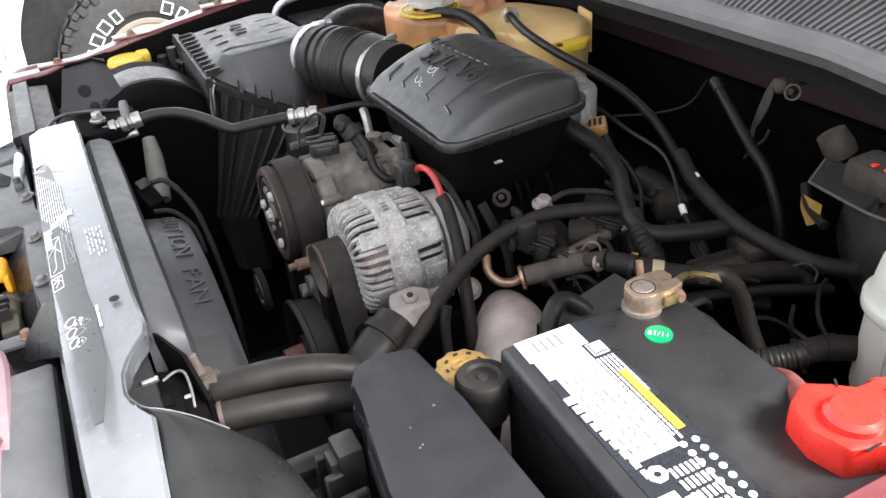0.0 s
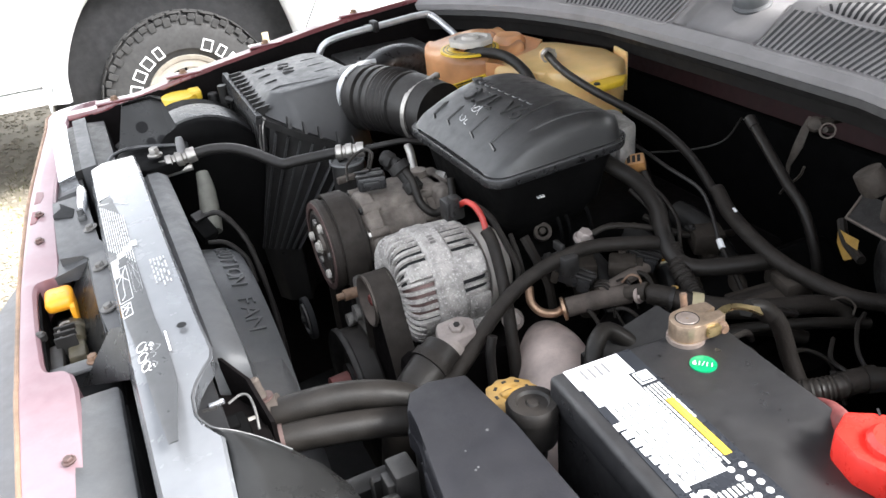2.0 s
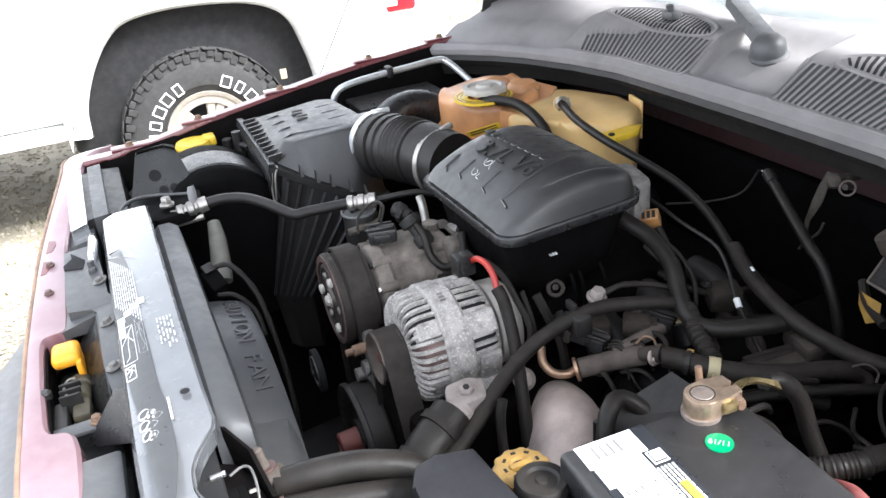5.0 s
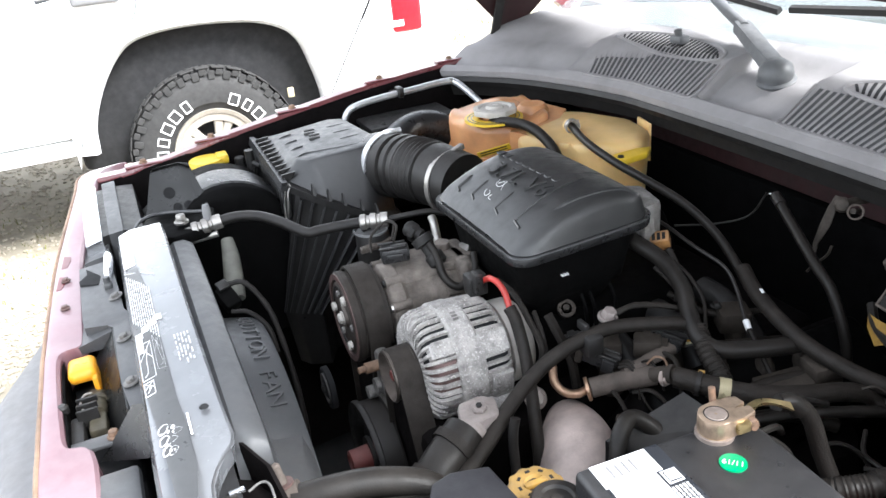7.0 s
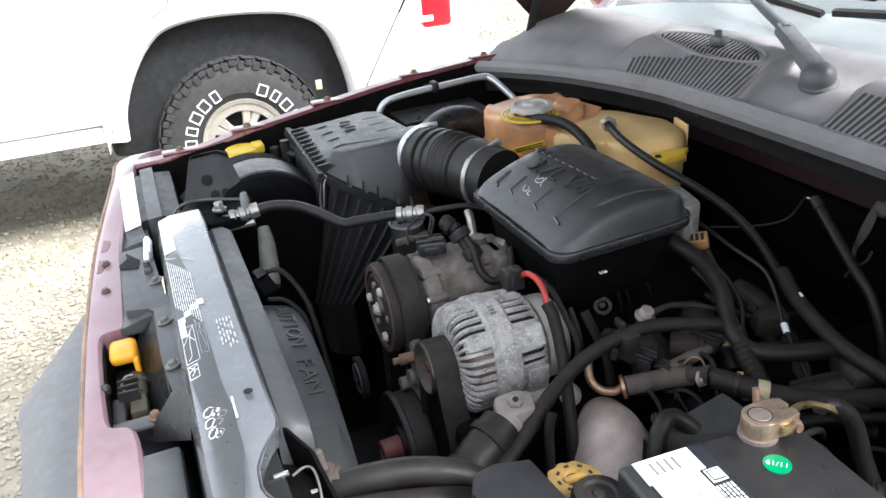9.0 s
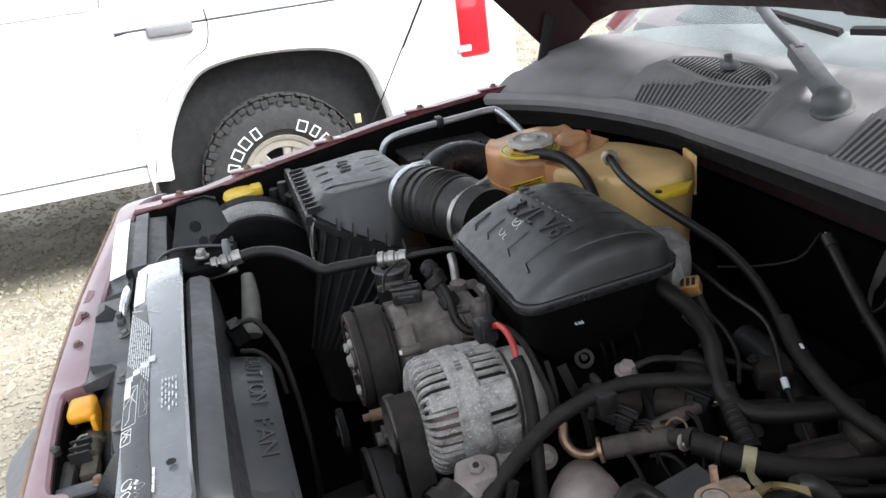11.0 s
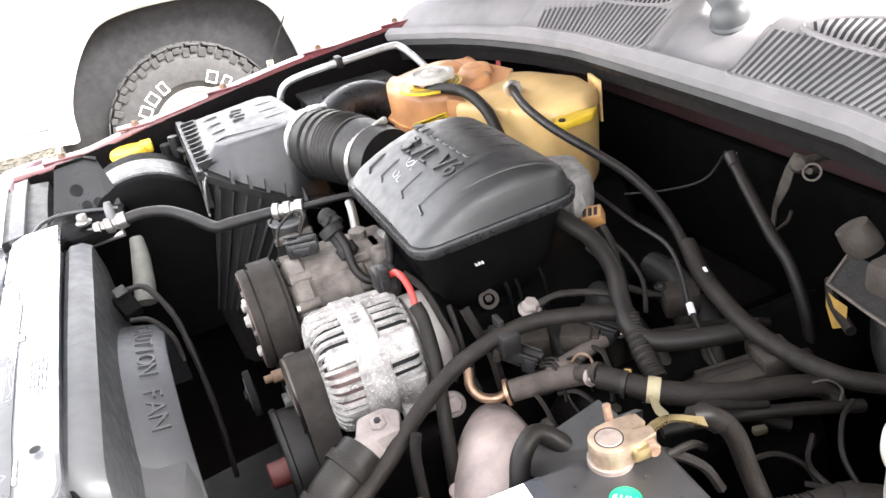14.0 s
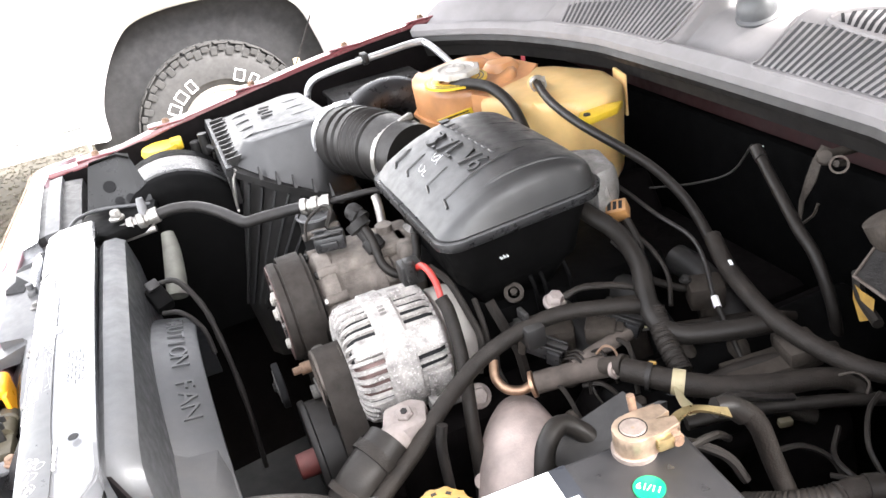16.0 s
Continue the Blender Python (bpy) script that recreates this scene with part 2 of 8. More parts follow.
TANKGREY = material("dull_grey_tank_plastic", (0.055, 0.057, 0.061), 0.40, vary=0.12, dust=0.14, bump=0.08)
BLACK_GLOSS = material("glossy_black_plastic", (0.009, 0.0095, 0.010), 0.3, vary=0.4, scale=14, dust=0.06, bump=0.05, spec=0.3)
# Matt black parts; kept extra dark to paint in shade under the cover.
BLACK_SATIN = material("matt_black_with_shade", (0.0034, 0.0033, 0.0033), 0.65, vary=0.3, bump=0.1, spec=0.06)
BOLT = material("dull_bolt_steel", (0.16, 0.155, 0.15), 0.45, 0.6, vary=0.35, scale=90, dust=0.3, bump=0.2)
OLIVE = material("dull_olive_plastic", (0.055, 0.046, 0.026), 0.5, vary=0.3, dust=0.2, bump=0.1)
PIPE = material("bare_aluminium_pipe", (0.62, 0.62, 0.63), 0.32, 0.7, vary=0.15, dust=0.1, bump=0.05)
CAST_GREY = material("grimy_grey_casting", (0.33, 0.285, 0.265), 0.55, 0.25, vary=0.3, scale=40, dust=0.35, dust_color=(0.22, 0.18, 0.16), bump=0.35)
WIPER = material("dark_grey_wiper_plastic", (0.075, 0.078, 0.083), 0.45, vary=0.2, dust=0.2, bump=0.1)
ENDCAP = material("pale_cap_plastic", (0.46, 0.43, 0.39), 0.5, vary=0.12, dust=0.3, bump=0.1)
POST = material("dull_lead", (0.36, 0.295, 0.26), 0.42, 0.6, vary=0.25, scale=120, dust=0.15, bump=0.25)
TAN_EDGE = material("sun_worn_edge", (0.26, 0.16, 0.10), 0.5, vary=0.4, scale=25, dust=0.3, bump=0.1)
DUCTGREY = material("grey_green_duct", (0.14, 0.14, 0.12), 0.5, vary=0.25, dust=0.25, bump=0.1, spec=0.3)
STEEL = material("steel", (0.42, 0.40, 0.375), 0.35, 0.85, vary=0.3, dust=0.3, dust_color=(0.12, 0.10, 0.09), bump=0.12)
RUSTY = material("rusty_steel", (0.22, 0.13, 0.08), 0.7, 0.3, vary=0.45, scale=90, dust=0.4, bump=0.4)
DARKIRON = material("oily_dark_iron", (0.016, 0.015, 0.0145), 0.55, 0.3, vary=0.4, scale=60, dust=0.25, dust_color=(0.07, 0.062, 0.055), bump=0.5)
COPPER = material("tarnished_copper", (0.42, 0.27, 0.18), 0.4, 0.85, vary=0.3, dust=0.2, bump=0.05)
BRASS = material("tarnished_brass", (0.37, 0.275, 0.20), 0.4, 0.7, vary=0.3, scale=80, dust=0.15, bump=0.2)
CAST = material("grimy_pale_casting", (0.52, 0.43, 0.39), 0.45, 0.25, vary=0.28, scale=24, dust=0.3, dust_color=(0.38, 0.295, 0.26), bump=0.25)
AMBER = material("stained_coolant_bottle", (0.60, 0.29, 0.125), 0.35, vary=0.3, scale=9, sub=0.25, bump=0.05, dust=0.12)
AMBER_PALE = material("yellowed_bottle_plastic", (0.67, 0.45, 0.19), 0.35, vary=0.2, scale=9, sub=0.25, bump=0.05, dust=0.1)
RESERVOIR = material("milky_reservoir_plastic", (0.56, 0.55, 0.49), 0.4, vary=0.06, scale=14, sub=0.3, bump=0.04, dust=0.12)
YELLOW = material("yellow_plastic", (0.75, 0.50, 0.03), 0.4, vary=0.12, dust=0.15, bump=0.05)
YELLOW_OLD = material("grimy_yellow_plastic", (0.33, 0.185, 0.025), 0.5, vary=0.35, dust=0.35, bump=0.15)
ORANGE = material("amber_plastic", (0.80, 0.36, 0.02), 0.35, vary=0.1, bump=0.03)
CONNECTOR = material("tan_connector_plastic", (0.33, 0.16, 0.05), 0.45, vary=0.3, dust=0.35, bump=0.1)
RED = material("red_plastic", (0.75, 0.035, 0.025), 0.3, vary=0.1, bump=0.03)
DARKRED = material("dull_red_sleeve", (0.16, 0.012, 0.012), 0.5, vary=0.3, dust=0.3, bump=0.1)
GRIME = material("dusty_brown_grime", (0.034, 0.028, 0.023), 0.6, vary=0.4, scale=70, dust=0.3, dust_color=(0.10, 0.080, 0.064), bump=0.4, spec=0.3)
# Near-black: the shade deep in the bay is put into this colour.
DEEP = material("bay_shade_black", (0.004, 0.003, 0.003), 0.8, vary=0.4, bump=0.1, spec=0.1)
RED_CABLE = material("red_cable", (0.42, 0.03, 0.022), 0.4, vary=0.2, dust=0.15, bump=0.03)
WHITE = material("white_label", (0.80, 0.81, 0.83), 0.3, vary=0.03, bump=0.0)
WHITE_MARK = material("white_marking", (0.75, 0.75, 0.75), 0.5, vary=0.1, bump=0.0)
PALE_TAG = material("aged_paper_tag", (0.43, 0.37, 0.23), 0.6, vary=0.15, bump=0.05)
LABEL_DARK = material("dark_label", (0.025, 0.027, 0.032), 0.3, vary=0.1, bump=0.0)
GREEN = material("green_sticker", (0.0, 0.26, 0.10), 0.35, vary=0.05, bump=0.0)
TRUCKWHITE = material("white_vehicle_paint", (0.82, 0.83, 0.84), 0.25, vary=0.03, scale=6, coat=0.8, bump=0.0)
# Near-black: shade inside wells, holes and slots is painted with this colour.
WELL = material("recess_shade_black", (0.008, 0.008, 0.009), 0.9, vary=0.3, scale=15, bump=0.2)
TYRE = material("worn_tyre_rubber", (0.019, 0.0188, 0.019), 0.72, vary=0.3, scale=30, dust=0.16, dust_color=(0.14, 0.13, 0.12), bump=0.3)
RIM = material("dusty_pale_wheel", (0.34, 0.31, 0.27), 0.45, 0.4, vary=0.12, dust=0.3, bump=0.05)
TAIL = material("red_tail_lens", (0.65, 0.02, 0.03), 0.15, vary=0.1, coat=0.5, bump=0.0)
GREYBUMPER = material("faded_grey_plastic", (0.17, 0.17, 0.175), 0.55, vary=0.1, dust=0.35, bump=0.15)
CHROME = material("clear_lamp_chrome", (0.75, 0.76, 0.78), 0.15, 0.9, vary=0.1, bump=0.0)
VENT = material("dark_vent_mesh", (0.022, 0.024, 0.028), 0.7, vary=0.3, dust=0.25, bump=0.3)
# Insulation black lowered almost to zero, with the bay's shade painted in.
FOAM = material("shade_black_insulation", (0.0025, 0.0025, 0.0025), 1.0, vary=0.3, bump=0.3, fine=200, spec=0.02)


def glass(name, tint, rough=0.02, clear=1.0):
    m = bpy.data.materials.new(name)
    m.use_nodes = True
    b = m.node_tree.nodes["Principled BSDF"]
    b.inputs["Base Color"].default_value = (*tint, 1)
    b.inputs["Roughness"].default_value = rough
    b.inputs["Transmission Weight"].default_value = clear
    b.inputs["IOR"].default_value = 1.45
    return m


# Pale, partly opaque tint puts the sky's reflection into the glass colour.
GLASS = glass("sky_pale_windscreen_glass", (0.66, 0.74, 0.73), 0.0, 0.75)


# ---- ground ----
def gravel_material():
    m = material("gravel", (0.29, 0.255, 0.195), 0.9, vary=0.35, scale=3.0, bump=0.6, fine=60)
    return m


GRAVEL = gravel_material()
STONE = material("pale_stones", (0.32, 0.285, 0.225), 0.85, vary=0.3, scale=25, bump=0.4, fine=150)
GRASS = material("dry_grass", (0.15, 0.15, 0.05), 0.9, vary=0.4, scale=8, bump=0.2)


def ground():
    bm = bmesh.new()
    bmesh.ops.create_grid(bm, x_segments=60, y_segments=60, size=6)
    for v in bm.verts:
        v.co.z = 0.012 * noise.noise(v.co * 1.3) * max(0, 1 - v.co.length / 6)
    edge = [e for e in bm.edges if len(e.link_faces) == 1]
    out = bmesh.ops.extrude_edge_only(bm, edges=edge)
    for v in (g for g in out["geom"] if isinstance(g, bmesh.types.BMVert)):
        v.co.x, v.co.y, v.co.z = v.co.x * 60, v.co.y * 60, 0
    tagged(part("ground", bm, GRAVEL), "pale gravel yard with patches of dry grass", "ground", kind="structure")
    rng = np.random.default_rng(3)
    base = bmesh.new()
    bmesh.ops.create_icosphere(base, subdivisions=1, radius=1)
    bv = np.array([v.co[:] for v in base.verts])
    bf = [[v.index for v in f.verts] for f in base.faces]
    base.free()
    verts, faces = [], []
    for i in range(20000):
        if i < 9000:
            x, y, r = rng.uniform(-1.5, 0.1), rng.uniform(0.1, 2.9), rng.uniform(0.005, 0.014)
        elif i < 17000:
            x, y, r = rng.uniform(-2.2, 0.3), rng.uniform(0.3, 5.0), rng.uniform(0.006, 0.017)
        else:
            x, y, r = rng.uniform(1.2, 6.0), rng.uniform(2.5, 9.0), rng.uniform(0.006, 0.019)
        jig = bv * rng.uniform(0.7, 1.25, (len(bv), 1)) * np.array([r, r * rng.uniform(0.6, 1.1), r * rng.uniform(0.4, 0.7)])
        a = rng.uniform(0, 6.28)
        rot = np.array([[math.cos(a), -math.sin(a), 0], [math.sin(a), math.cos(a), 0], [0, 0, 1]])
        k = len(verts)
        verts.extend((jig @ rot.T + (x, y, r * 0.25)).tolist())
        faces.extend([[q + k for q in f] for f in bf])
    me = bpy.data.meshes.new("gravel")
    me.from_pydata(verts, [], faces)
    me.materials.append(STONE)
    tagged(new("gravel", me), "loose pale gravel stones lying on the ground", "gravel", kind="stuff")
    verts, faces = [], []
    for i in range(3800):
        tall = 1.0
        if i < 1200:
            x, y, tall = rng.uniform(-2.5, 0.4), rng.normal(3.0, 0.45), 0.5
        else:
            x, y = rng.uniform(1.5, 7.0), rng.normal(6.0, 1.2)
        h, a, w = rng.uniform(0.02, 0.06) * tall, rng.uniform(0, 6.28), rng.uniform(0.002, 0.005)
        dx, dy = math.cos(a), math.sin(a)
        k = len(verts)
        verts += [(x - dy * w, y + dx * w, 0), (x + dy * w, y - dx * w, 0), (x + dx * h * 0.6, y + dy * h * 0.6, h)]
        faces.append([k, k + 1, k + 2])
    me = bpy.data.meshes.new("grass")
    me.from_pydata(verts, [], faces)
    me.materials.append(GRASS)
    tagged(new("grass", me), "thin dry grass growing through the gravel", "grass", kind="stuff")


ground()


# ---- wheels ----
def wheel(name, parent, c, r, rim_r, width, face):
    """A road wheel with its axle along y; face: the y direction in which its outer side looks."""
    c = Vector(c)
    ax = Vector((0, face, 0))
    o = c - ax * width
    prof = [(rim_r, 0.02), (rim_r + 0.03, 0.0), (r * 0.8, -0.005), (r * 0.93, 0.012), (r * 0.985, 0.03), (r, 0.05), (r, width - 0.05), (r * 0.985, width - 0.03), (r * 0.93, width - 0.012),
            (r * 0.80, width + 0.006), (r * 0.60, width + 0.006), (rim_r + 0.03, width - 0.002), (rim_r + 0.004, width - 0.012), (rim_r, width - 0.03), (rim_r, 0.02)]
    tyre = part("tyre", lathe(prof, o, ax, 64), TYRE, parent, "black all-terrain tyre with raised white sidewall marks")
    tread = bmesh.new()
    rng = random.Random(5)
    for row in range(5):
        for k in range(34):
            a = 2 * math.pi * (k + 0.5 * (row % 2)) / 34
            w = width / 5.2
            b = box(-0.031, 0.031, -w * 0.47, w * 0.47, 0, 0.006, 0.002, 1)
            m = Matrix.Translation(c - ax * (width * (row + 0.5) / 5)) @ Matrix.Rotation(a, 4, "Y") @ Matrix.Translation((0, 0, r - 0.002)) @ Matrix.Rotation(rng.uniform(-0.25, 0.25), 4, "Z")
            tread = join(tread, moved(b, m))
    part("tread", tread, TYRE, tyre, kind="stuff")
    for a0, count in ((-128, 8), (26, 8)):
        for k in range(count):
            a = radians(a0 + 14.8 * k)
            d = Vector((math.sin(a), 0, math.cos(a)))
            t = Vector((math.cos(a), 0, -math.sin(a)))
            p = c + ax * 0.0065 + d * (r * 0.655)
            wide = 0.021 if (k * 7 + count) % 3 else 0.016
            glyph = bmesh.new()
            for u, v, w, h in ((-wide, 0, 0.0055, 0.052), (wide, 0, 0.0055, 0.052), (0, 0.0238, wide * 2, 0.0055), (0, -0.0238, wide * 2, 0.0055)):
                glyph = join(glyph, moved(box(-w / 2, w / 2, -0.0025, 0.0025, -h / 2, h / 2), Matrix.Translation(p + t * u + d * v) @ Matrix.Rotation(a, 4, "Y")))
            part("sidewall_mark", glyph, WHITE_MARK, tyre)
    for k in range(64):
        a = 2 * math.pi * k / 64
        part("shoulder_lug", moved(box(-0.015 - 0.003 * (k % 3 == 0), 0.014, -0.0025, 0.002, -0.026 - 0.014 * (k % 2), -0.001, 0.002, 1), Matrix.Translation(c) @ Matrix.Rotation(a, 4, "Y") @ Matrix.Translation((0, 0.0, r - 0.004 - 0.006 * (k % 2)))), TYRE, tyre)
    part("sidewall_ring", ring(c - ax * 0.003, ax, r * 0.735, r * 0.748, 0.0085, 72), TYRE, tyre)
    rim = part("rim", lathe([(rim_r * 0.6, width * 0.3), (rim_r - 0.006, width * 0.3), (rim_r - 0.003, width - 0.03), (rim_r + 0.008, width - 0.008), (rim_r + 0.006, width + 0.001), (rim_r - 0.012, width - 0.004), (rim_r - 0.02, width - 0.03), (rim_r - 0.03, width * 0.35), (rim_r * 0.6, width * 0.32)], o, ax, 48), RIM, parent, "dusty silver alloy rim")
    part("brake_drum", lathe([(rim_r * 0.85, 0), (rim_r * 0.85, width * 0.45), (0, width * 0.45)], o, ax, 32), WELL, parent)
    part("hub", lathe([(0.06, 0), (0.06, 0.045), (0.045, 0.06), (0.0, 0.062)], c - ax * 0.06, ax, 24), RIM, rim)
    part("rim_face", ring(c - ax * 0.024, ax, rim_r - 0.048, rim_r - 0.004, 0.014, 56), RIM, rim)
    for k in range(10):
        a = 2 * math.pi * (k // 2) / 5 + 0.35 + (0.17 if k % 2 else -0.17)
        d, t = Vector((math.sin(a), 0, math.cos(a))), Vector((math.cos(a), 0, -math.sin(a)))
        loops = []
        for q, w in ((0.045, 0.016), (rim_r * 0.55, 0.018), (rim_r - 0.030, 0.026)):
            p = c - ax * (0.02 if q < 0.1 else 0.028) + d * q
            loops.append([p - t * w + ax * 0.004, p - t * w * 0.7 + ax * 0.012, p + t * w * 0.7 + ax * 0.012, p + t * w + ax * 0.004, p + t * w * 0.6 - ax * 0.01, p - t * w * 0.6 - ax * 0.01])
        part("spoke", loft(loops), RIM, rim)


# ---- white pickup truck ----
def truck():
    Y = 2.72
    t = thing("pickup_truck", (0.4, 3.5, 0), "white pickup truck parked on the gravel beside the car", "truck")
    s = math.tan(radians(-3.0))

    def zz(x, z):
        return z + (x - 0.35) * s * 0.4

    # side panel, with an opening for the wheel
    def arch(a):
        """The edge of the wheel opening, a from 0 (front foot) to 1 (rear foot)."""
        k = [(-0.165, 0.50), (-0.15, 0.62), (-0.09, 0.76), (0.0, 0.885), (0.10, 0.95), (0.30, 0.972), (0.55, 0.955), (0.70, 0.91), (0.79, 0.83), (0.835, 0.70), (0.862, 0.58), (0.868, 0.47)]
        q = smooth_path([(x, 0, z) for x, z in k], 4)
        p = q[min(int(a * (len(q) - 1) + 0.5), len(q) - 1)]
        return p.x, p.z

    n = 44
    rows = []
    for depth, grow in ((0.10, 1.0), (0.012, 1.0), (-0.012, 1.03), (-0.004, 1.09), (0.0, 1.16)):
        row = []
        for i in range(n + 1):
            x, z = arch(i / n)
            row.append((0.35 + (x - 0.35) * grow, Y + depth, 0.47 + (z - 0.47) * grow))
        rows.append(row)
    outer = []
    for i in range(n + 1):
        x, z = arch(i / n)
        a = i / n
        if a < 0.30:
            p = (-0.26, 0.45 + (1.15 - 0.45) * a / 0.30)
        elif a < 0.72:
            p = (-0.26 + (1.3 + 0.26) * (a - 0.30) / 0.42 if a > 0.30 else -0.26, 1.15)
        else:
            p = (1.3, 1.15 - (1.15 - 0.45) * (a - 0.72) / 0.28)
        outer.append((p[0], Y, p[1]))
    rows.append(outer)
    bm = loft(rows, caps=False, closed=False)
    part("wheel_arch_panel", bm, TRUCKWHITE, t)

    def side(x0, x1, z0, z1, y=Y):
        """A door or bed skin with a tucked lower edge and a body line."""
        loops = []
        for x in (x0, x1):
            loops.append([(x, y + 0.06, z0), (x, y + 0.012, z0 + 0.01), (x, y + 0.004, z0 + 0.08), (x, y + 0.012, z0 + 0.165), (x, y + 0.002, z0 + 0.185), (x, y, (z0 + z1) / 2), (x, y, z1 - 0.03), (x, y + 0.03, z1), (x, y + 0.09, z1), (x, y + 0.09, z0)])
        return loft(loops)

    part("door", side(-1.45, -0.25, 0.575, 1.25, Y + 0.003), TRUCKWHITE, t)
    part("door_gap", tube([(-0.232, Y - 0.0005, 0.545), (-0.215, Y - 0.0005, 0.62), (-0.190, Y - 0.0005, 0.69), (-0.12, Y - 0.0005, 0.835), (-0.052, Y - 0.0005, 0.925), (0.03, Y - 0.0005, 1.0), (0.10, Y - 0.0005, 1.04), (0.13, Y - 0.0005, 1.12), (0.13, Y + 0.0005, 1.2)], 0.0028, 6), WELL, t)
    part("door_handle", join(box(-0.12, 0.07, Y - 0.025, Y + 0.002, 1.115, 1.165, 0.012, 3)), GREYBUMPER, t, "grey door handle")
    part("sill", box(-1.6, -0.18, Y + 0.02, Y + 0.12, 0.50, 0.575, 0.015), TRUCKWHITE, t)
    part("side_skin", side(1.302, 1.53, 0.50, 1.15), TRUCKWHITE, t)
    part("upper_side", box(-0.26, 1.5, Y + 0.001, Y + 0.06, 1.152, 1.75, 0.02), TRUCKWHITE, t)
    part("cab_side", box(-1.6, -0.27, Y + 0.03, Y + 0.1, 1.252, 1.85, 0.03), TRUCKWHITE, t)
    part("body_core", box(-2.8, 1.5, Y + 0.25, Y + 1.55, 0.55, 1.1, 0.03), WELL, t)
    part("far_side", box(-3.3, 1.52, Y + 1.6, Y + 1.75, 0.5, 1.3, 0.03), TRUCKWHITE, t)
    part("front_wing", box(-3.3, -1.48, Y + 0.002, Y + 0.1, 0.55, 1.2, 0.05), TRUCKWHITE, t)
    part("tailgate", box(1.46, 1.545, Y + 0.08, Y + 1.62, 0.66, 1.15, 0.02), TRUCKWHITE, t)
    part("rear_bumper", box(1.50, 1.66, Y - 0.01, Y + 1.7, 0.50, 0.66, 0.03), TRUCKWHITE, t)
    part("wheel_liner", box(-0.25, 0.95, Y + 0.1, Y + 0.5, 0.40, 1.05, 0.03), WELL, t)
    lamp = part("tail_light", box(1.245, 1.40, Y - 0.012, Y + 0.03, 0.80, 1.14, 0.02), TAIL, t, "red tail light lens")
    part("reverse_lens", box(1.235, 1.30, Y - 0.018, Y + 0.0, 0.83, 0.86, 0.006), WHITE, lamp)
    wheel("rear_wheel", t, (0.334, Y + 0.03, 0.396), 0.385, 0.193, 0.26, -1)
    front = [o for o in t.children if o.name.split(".")[0] in ("tyre", "rim", "brake_drum")]
    for o in front:
        c = copy_thing(o, Matrix.Translation((-3.0, 0, 0)))
        BASE[c.name] = BASE[t.name]
    part("filler_tag", box(0.695, 0.725, Y + 0.02, Y + 0.03, 0.585, 0.63, 0.003), PALE_TAG, t)
    return t


truck()


# ---- body of the car ----
car = thing("car", (0.9, 0.0, 0.0), "burgundy off-road car with its bonnet open, parked on gravel", "car")


def lip(x):
    """Inner edge of the far wing: y and z at x."""
    k = [(-0.16, 0.735, 0.985), (-0.10, 0.668, 0.999), (0.02, 0.69, 1.006), (0.11, 0.70, 1.022), (0.23, 0.72, 1.034), (0.42, 0.74, 1.058), (0.57, 0.755, 1.070), (0.70, 0.765, 1.077), (0.90, 0.78, 1.09), (1.1, 0.80, 1.12)]
    for a, b in zip(k, k[1:]):
        if x <= b[0]:
            f = max(0, (x - a[0]) / (b[0] - a[0]))
            return a[1] + (b[1] - a[1]) * f, a[2] + (b[2] - a[2]) * f
    return k[-1][1:]


def wing(sy):
    loops = []
    for i in range(27):
        x = -0.12 + 1.22 * i / 26
        y, z = lip(x)
        loops.append([(x, sy * (y - 0.002), z - 0.009), (x, sy * (y - 0.002), z - 0.003), (x, sy * y, z), (x, sy * (y + 0.024), z + 0.001), (x, sy * (y + 0.029), z - 0.004), (x, sy * (y + 0.05), z - 0.014), (x, sy * (y + 0.10), z - 0.045), (x, sy * (y + 0.145), z - 0.10),
                      (x, sy * (y + 0.155), z - 0.2), (x, sy * (y + 0.16), 0.55), (x, sy * (y + 0.12), 0.45), (x, sy * (y + 0.0), 0.45)])
    return part("wing", loft(loops, caps=False, closed=False), PAINT, car, "burgundy front wing")


far_wing = wing(1)
wing(-1)
for x in (-0.03, 0.11, 0.29, 0.50, 0.68):
    y, z = lip(x)
    part("wing_bolt", hexbolt((x, y + 0.014, z + 0.003), (0, 0, 1), 0.0065, 0.007), RUSTY, far_wing)
    part("bolt_pad", box(x - 0.035, x + 0.035, y - 0.001, y + 0.027, z - 0.001, z + 0.0035, 0.0015), PAINT, far_wing)

# Inner wings are near-black instead of burgundy, painted as shaded.
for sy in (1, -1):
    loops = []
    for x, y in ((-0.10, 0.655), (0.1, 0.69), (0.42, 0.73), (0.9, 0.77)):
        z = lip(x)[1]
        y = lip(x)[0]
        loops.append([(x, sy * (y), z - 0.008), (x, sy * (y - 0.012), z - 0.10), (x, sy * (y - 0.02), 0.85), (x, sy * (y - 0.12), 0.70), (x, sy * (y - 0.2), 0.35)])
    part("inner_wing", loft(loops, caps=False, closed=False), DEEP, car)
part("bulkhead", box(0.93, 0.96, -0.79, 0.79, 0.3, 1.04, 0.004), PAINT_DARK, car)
# This sheet darkens the bulkhead by its shade-black colour.
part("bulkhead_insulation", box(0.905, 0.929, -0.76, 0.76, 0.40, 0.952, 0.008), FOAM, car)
part("white_fleck", moved(box(-0.0015, 0.0015, -0.006, 0.006, -0.0008, 0.0008), pose(0.9035, -0.004, 0.940, 0, 0, 8)), WHITE_MARK, car)
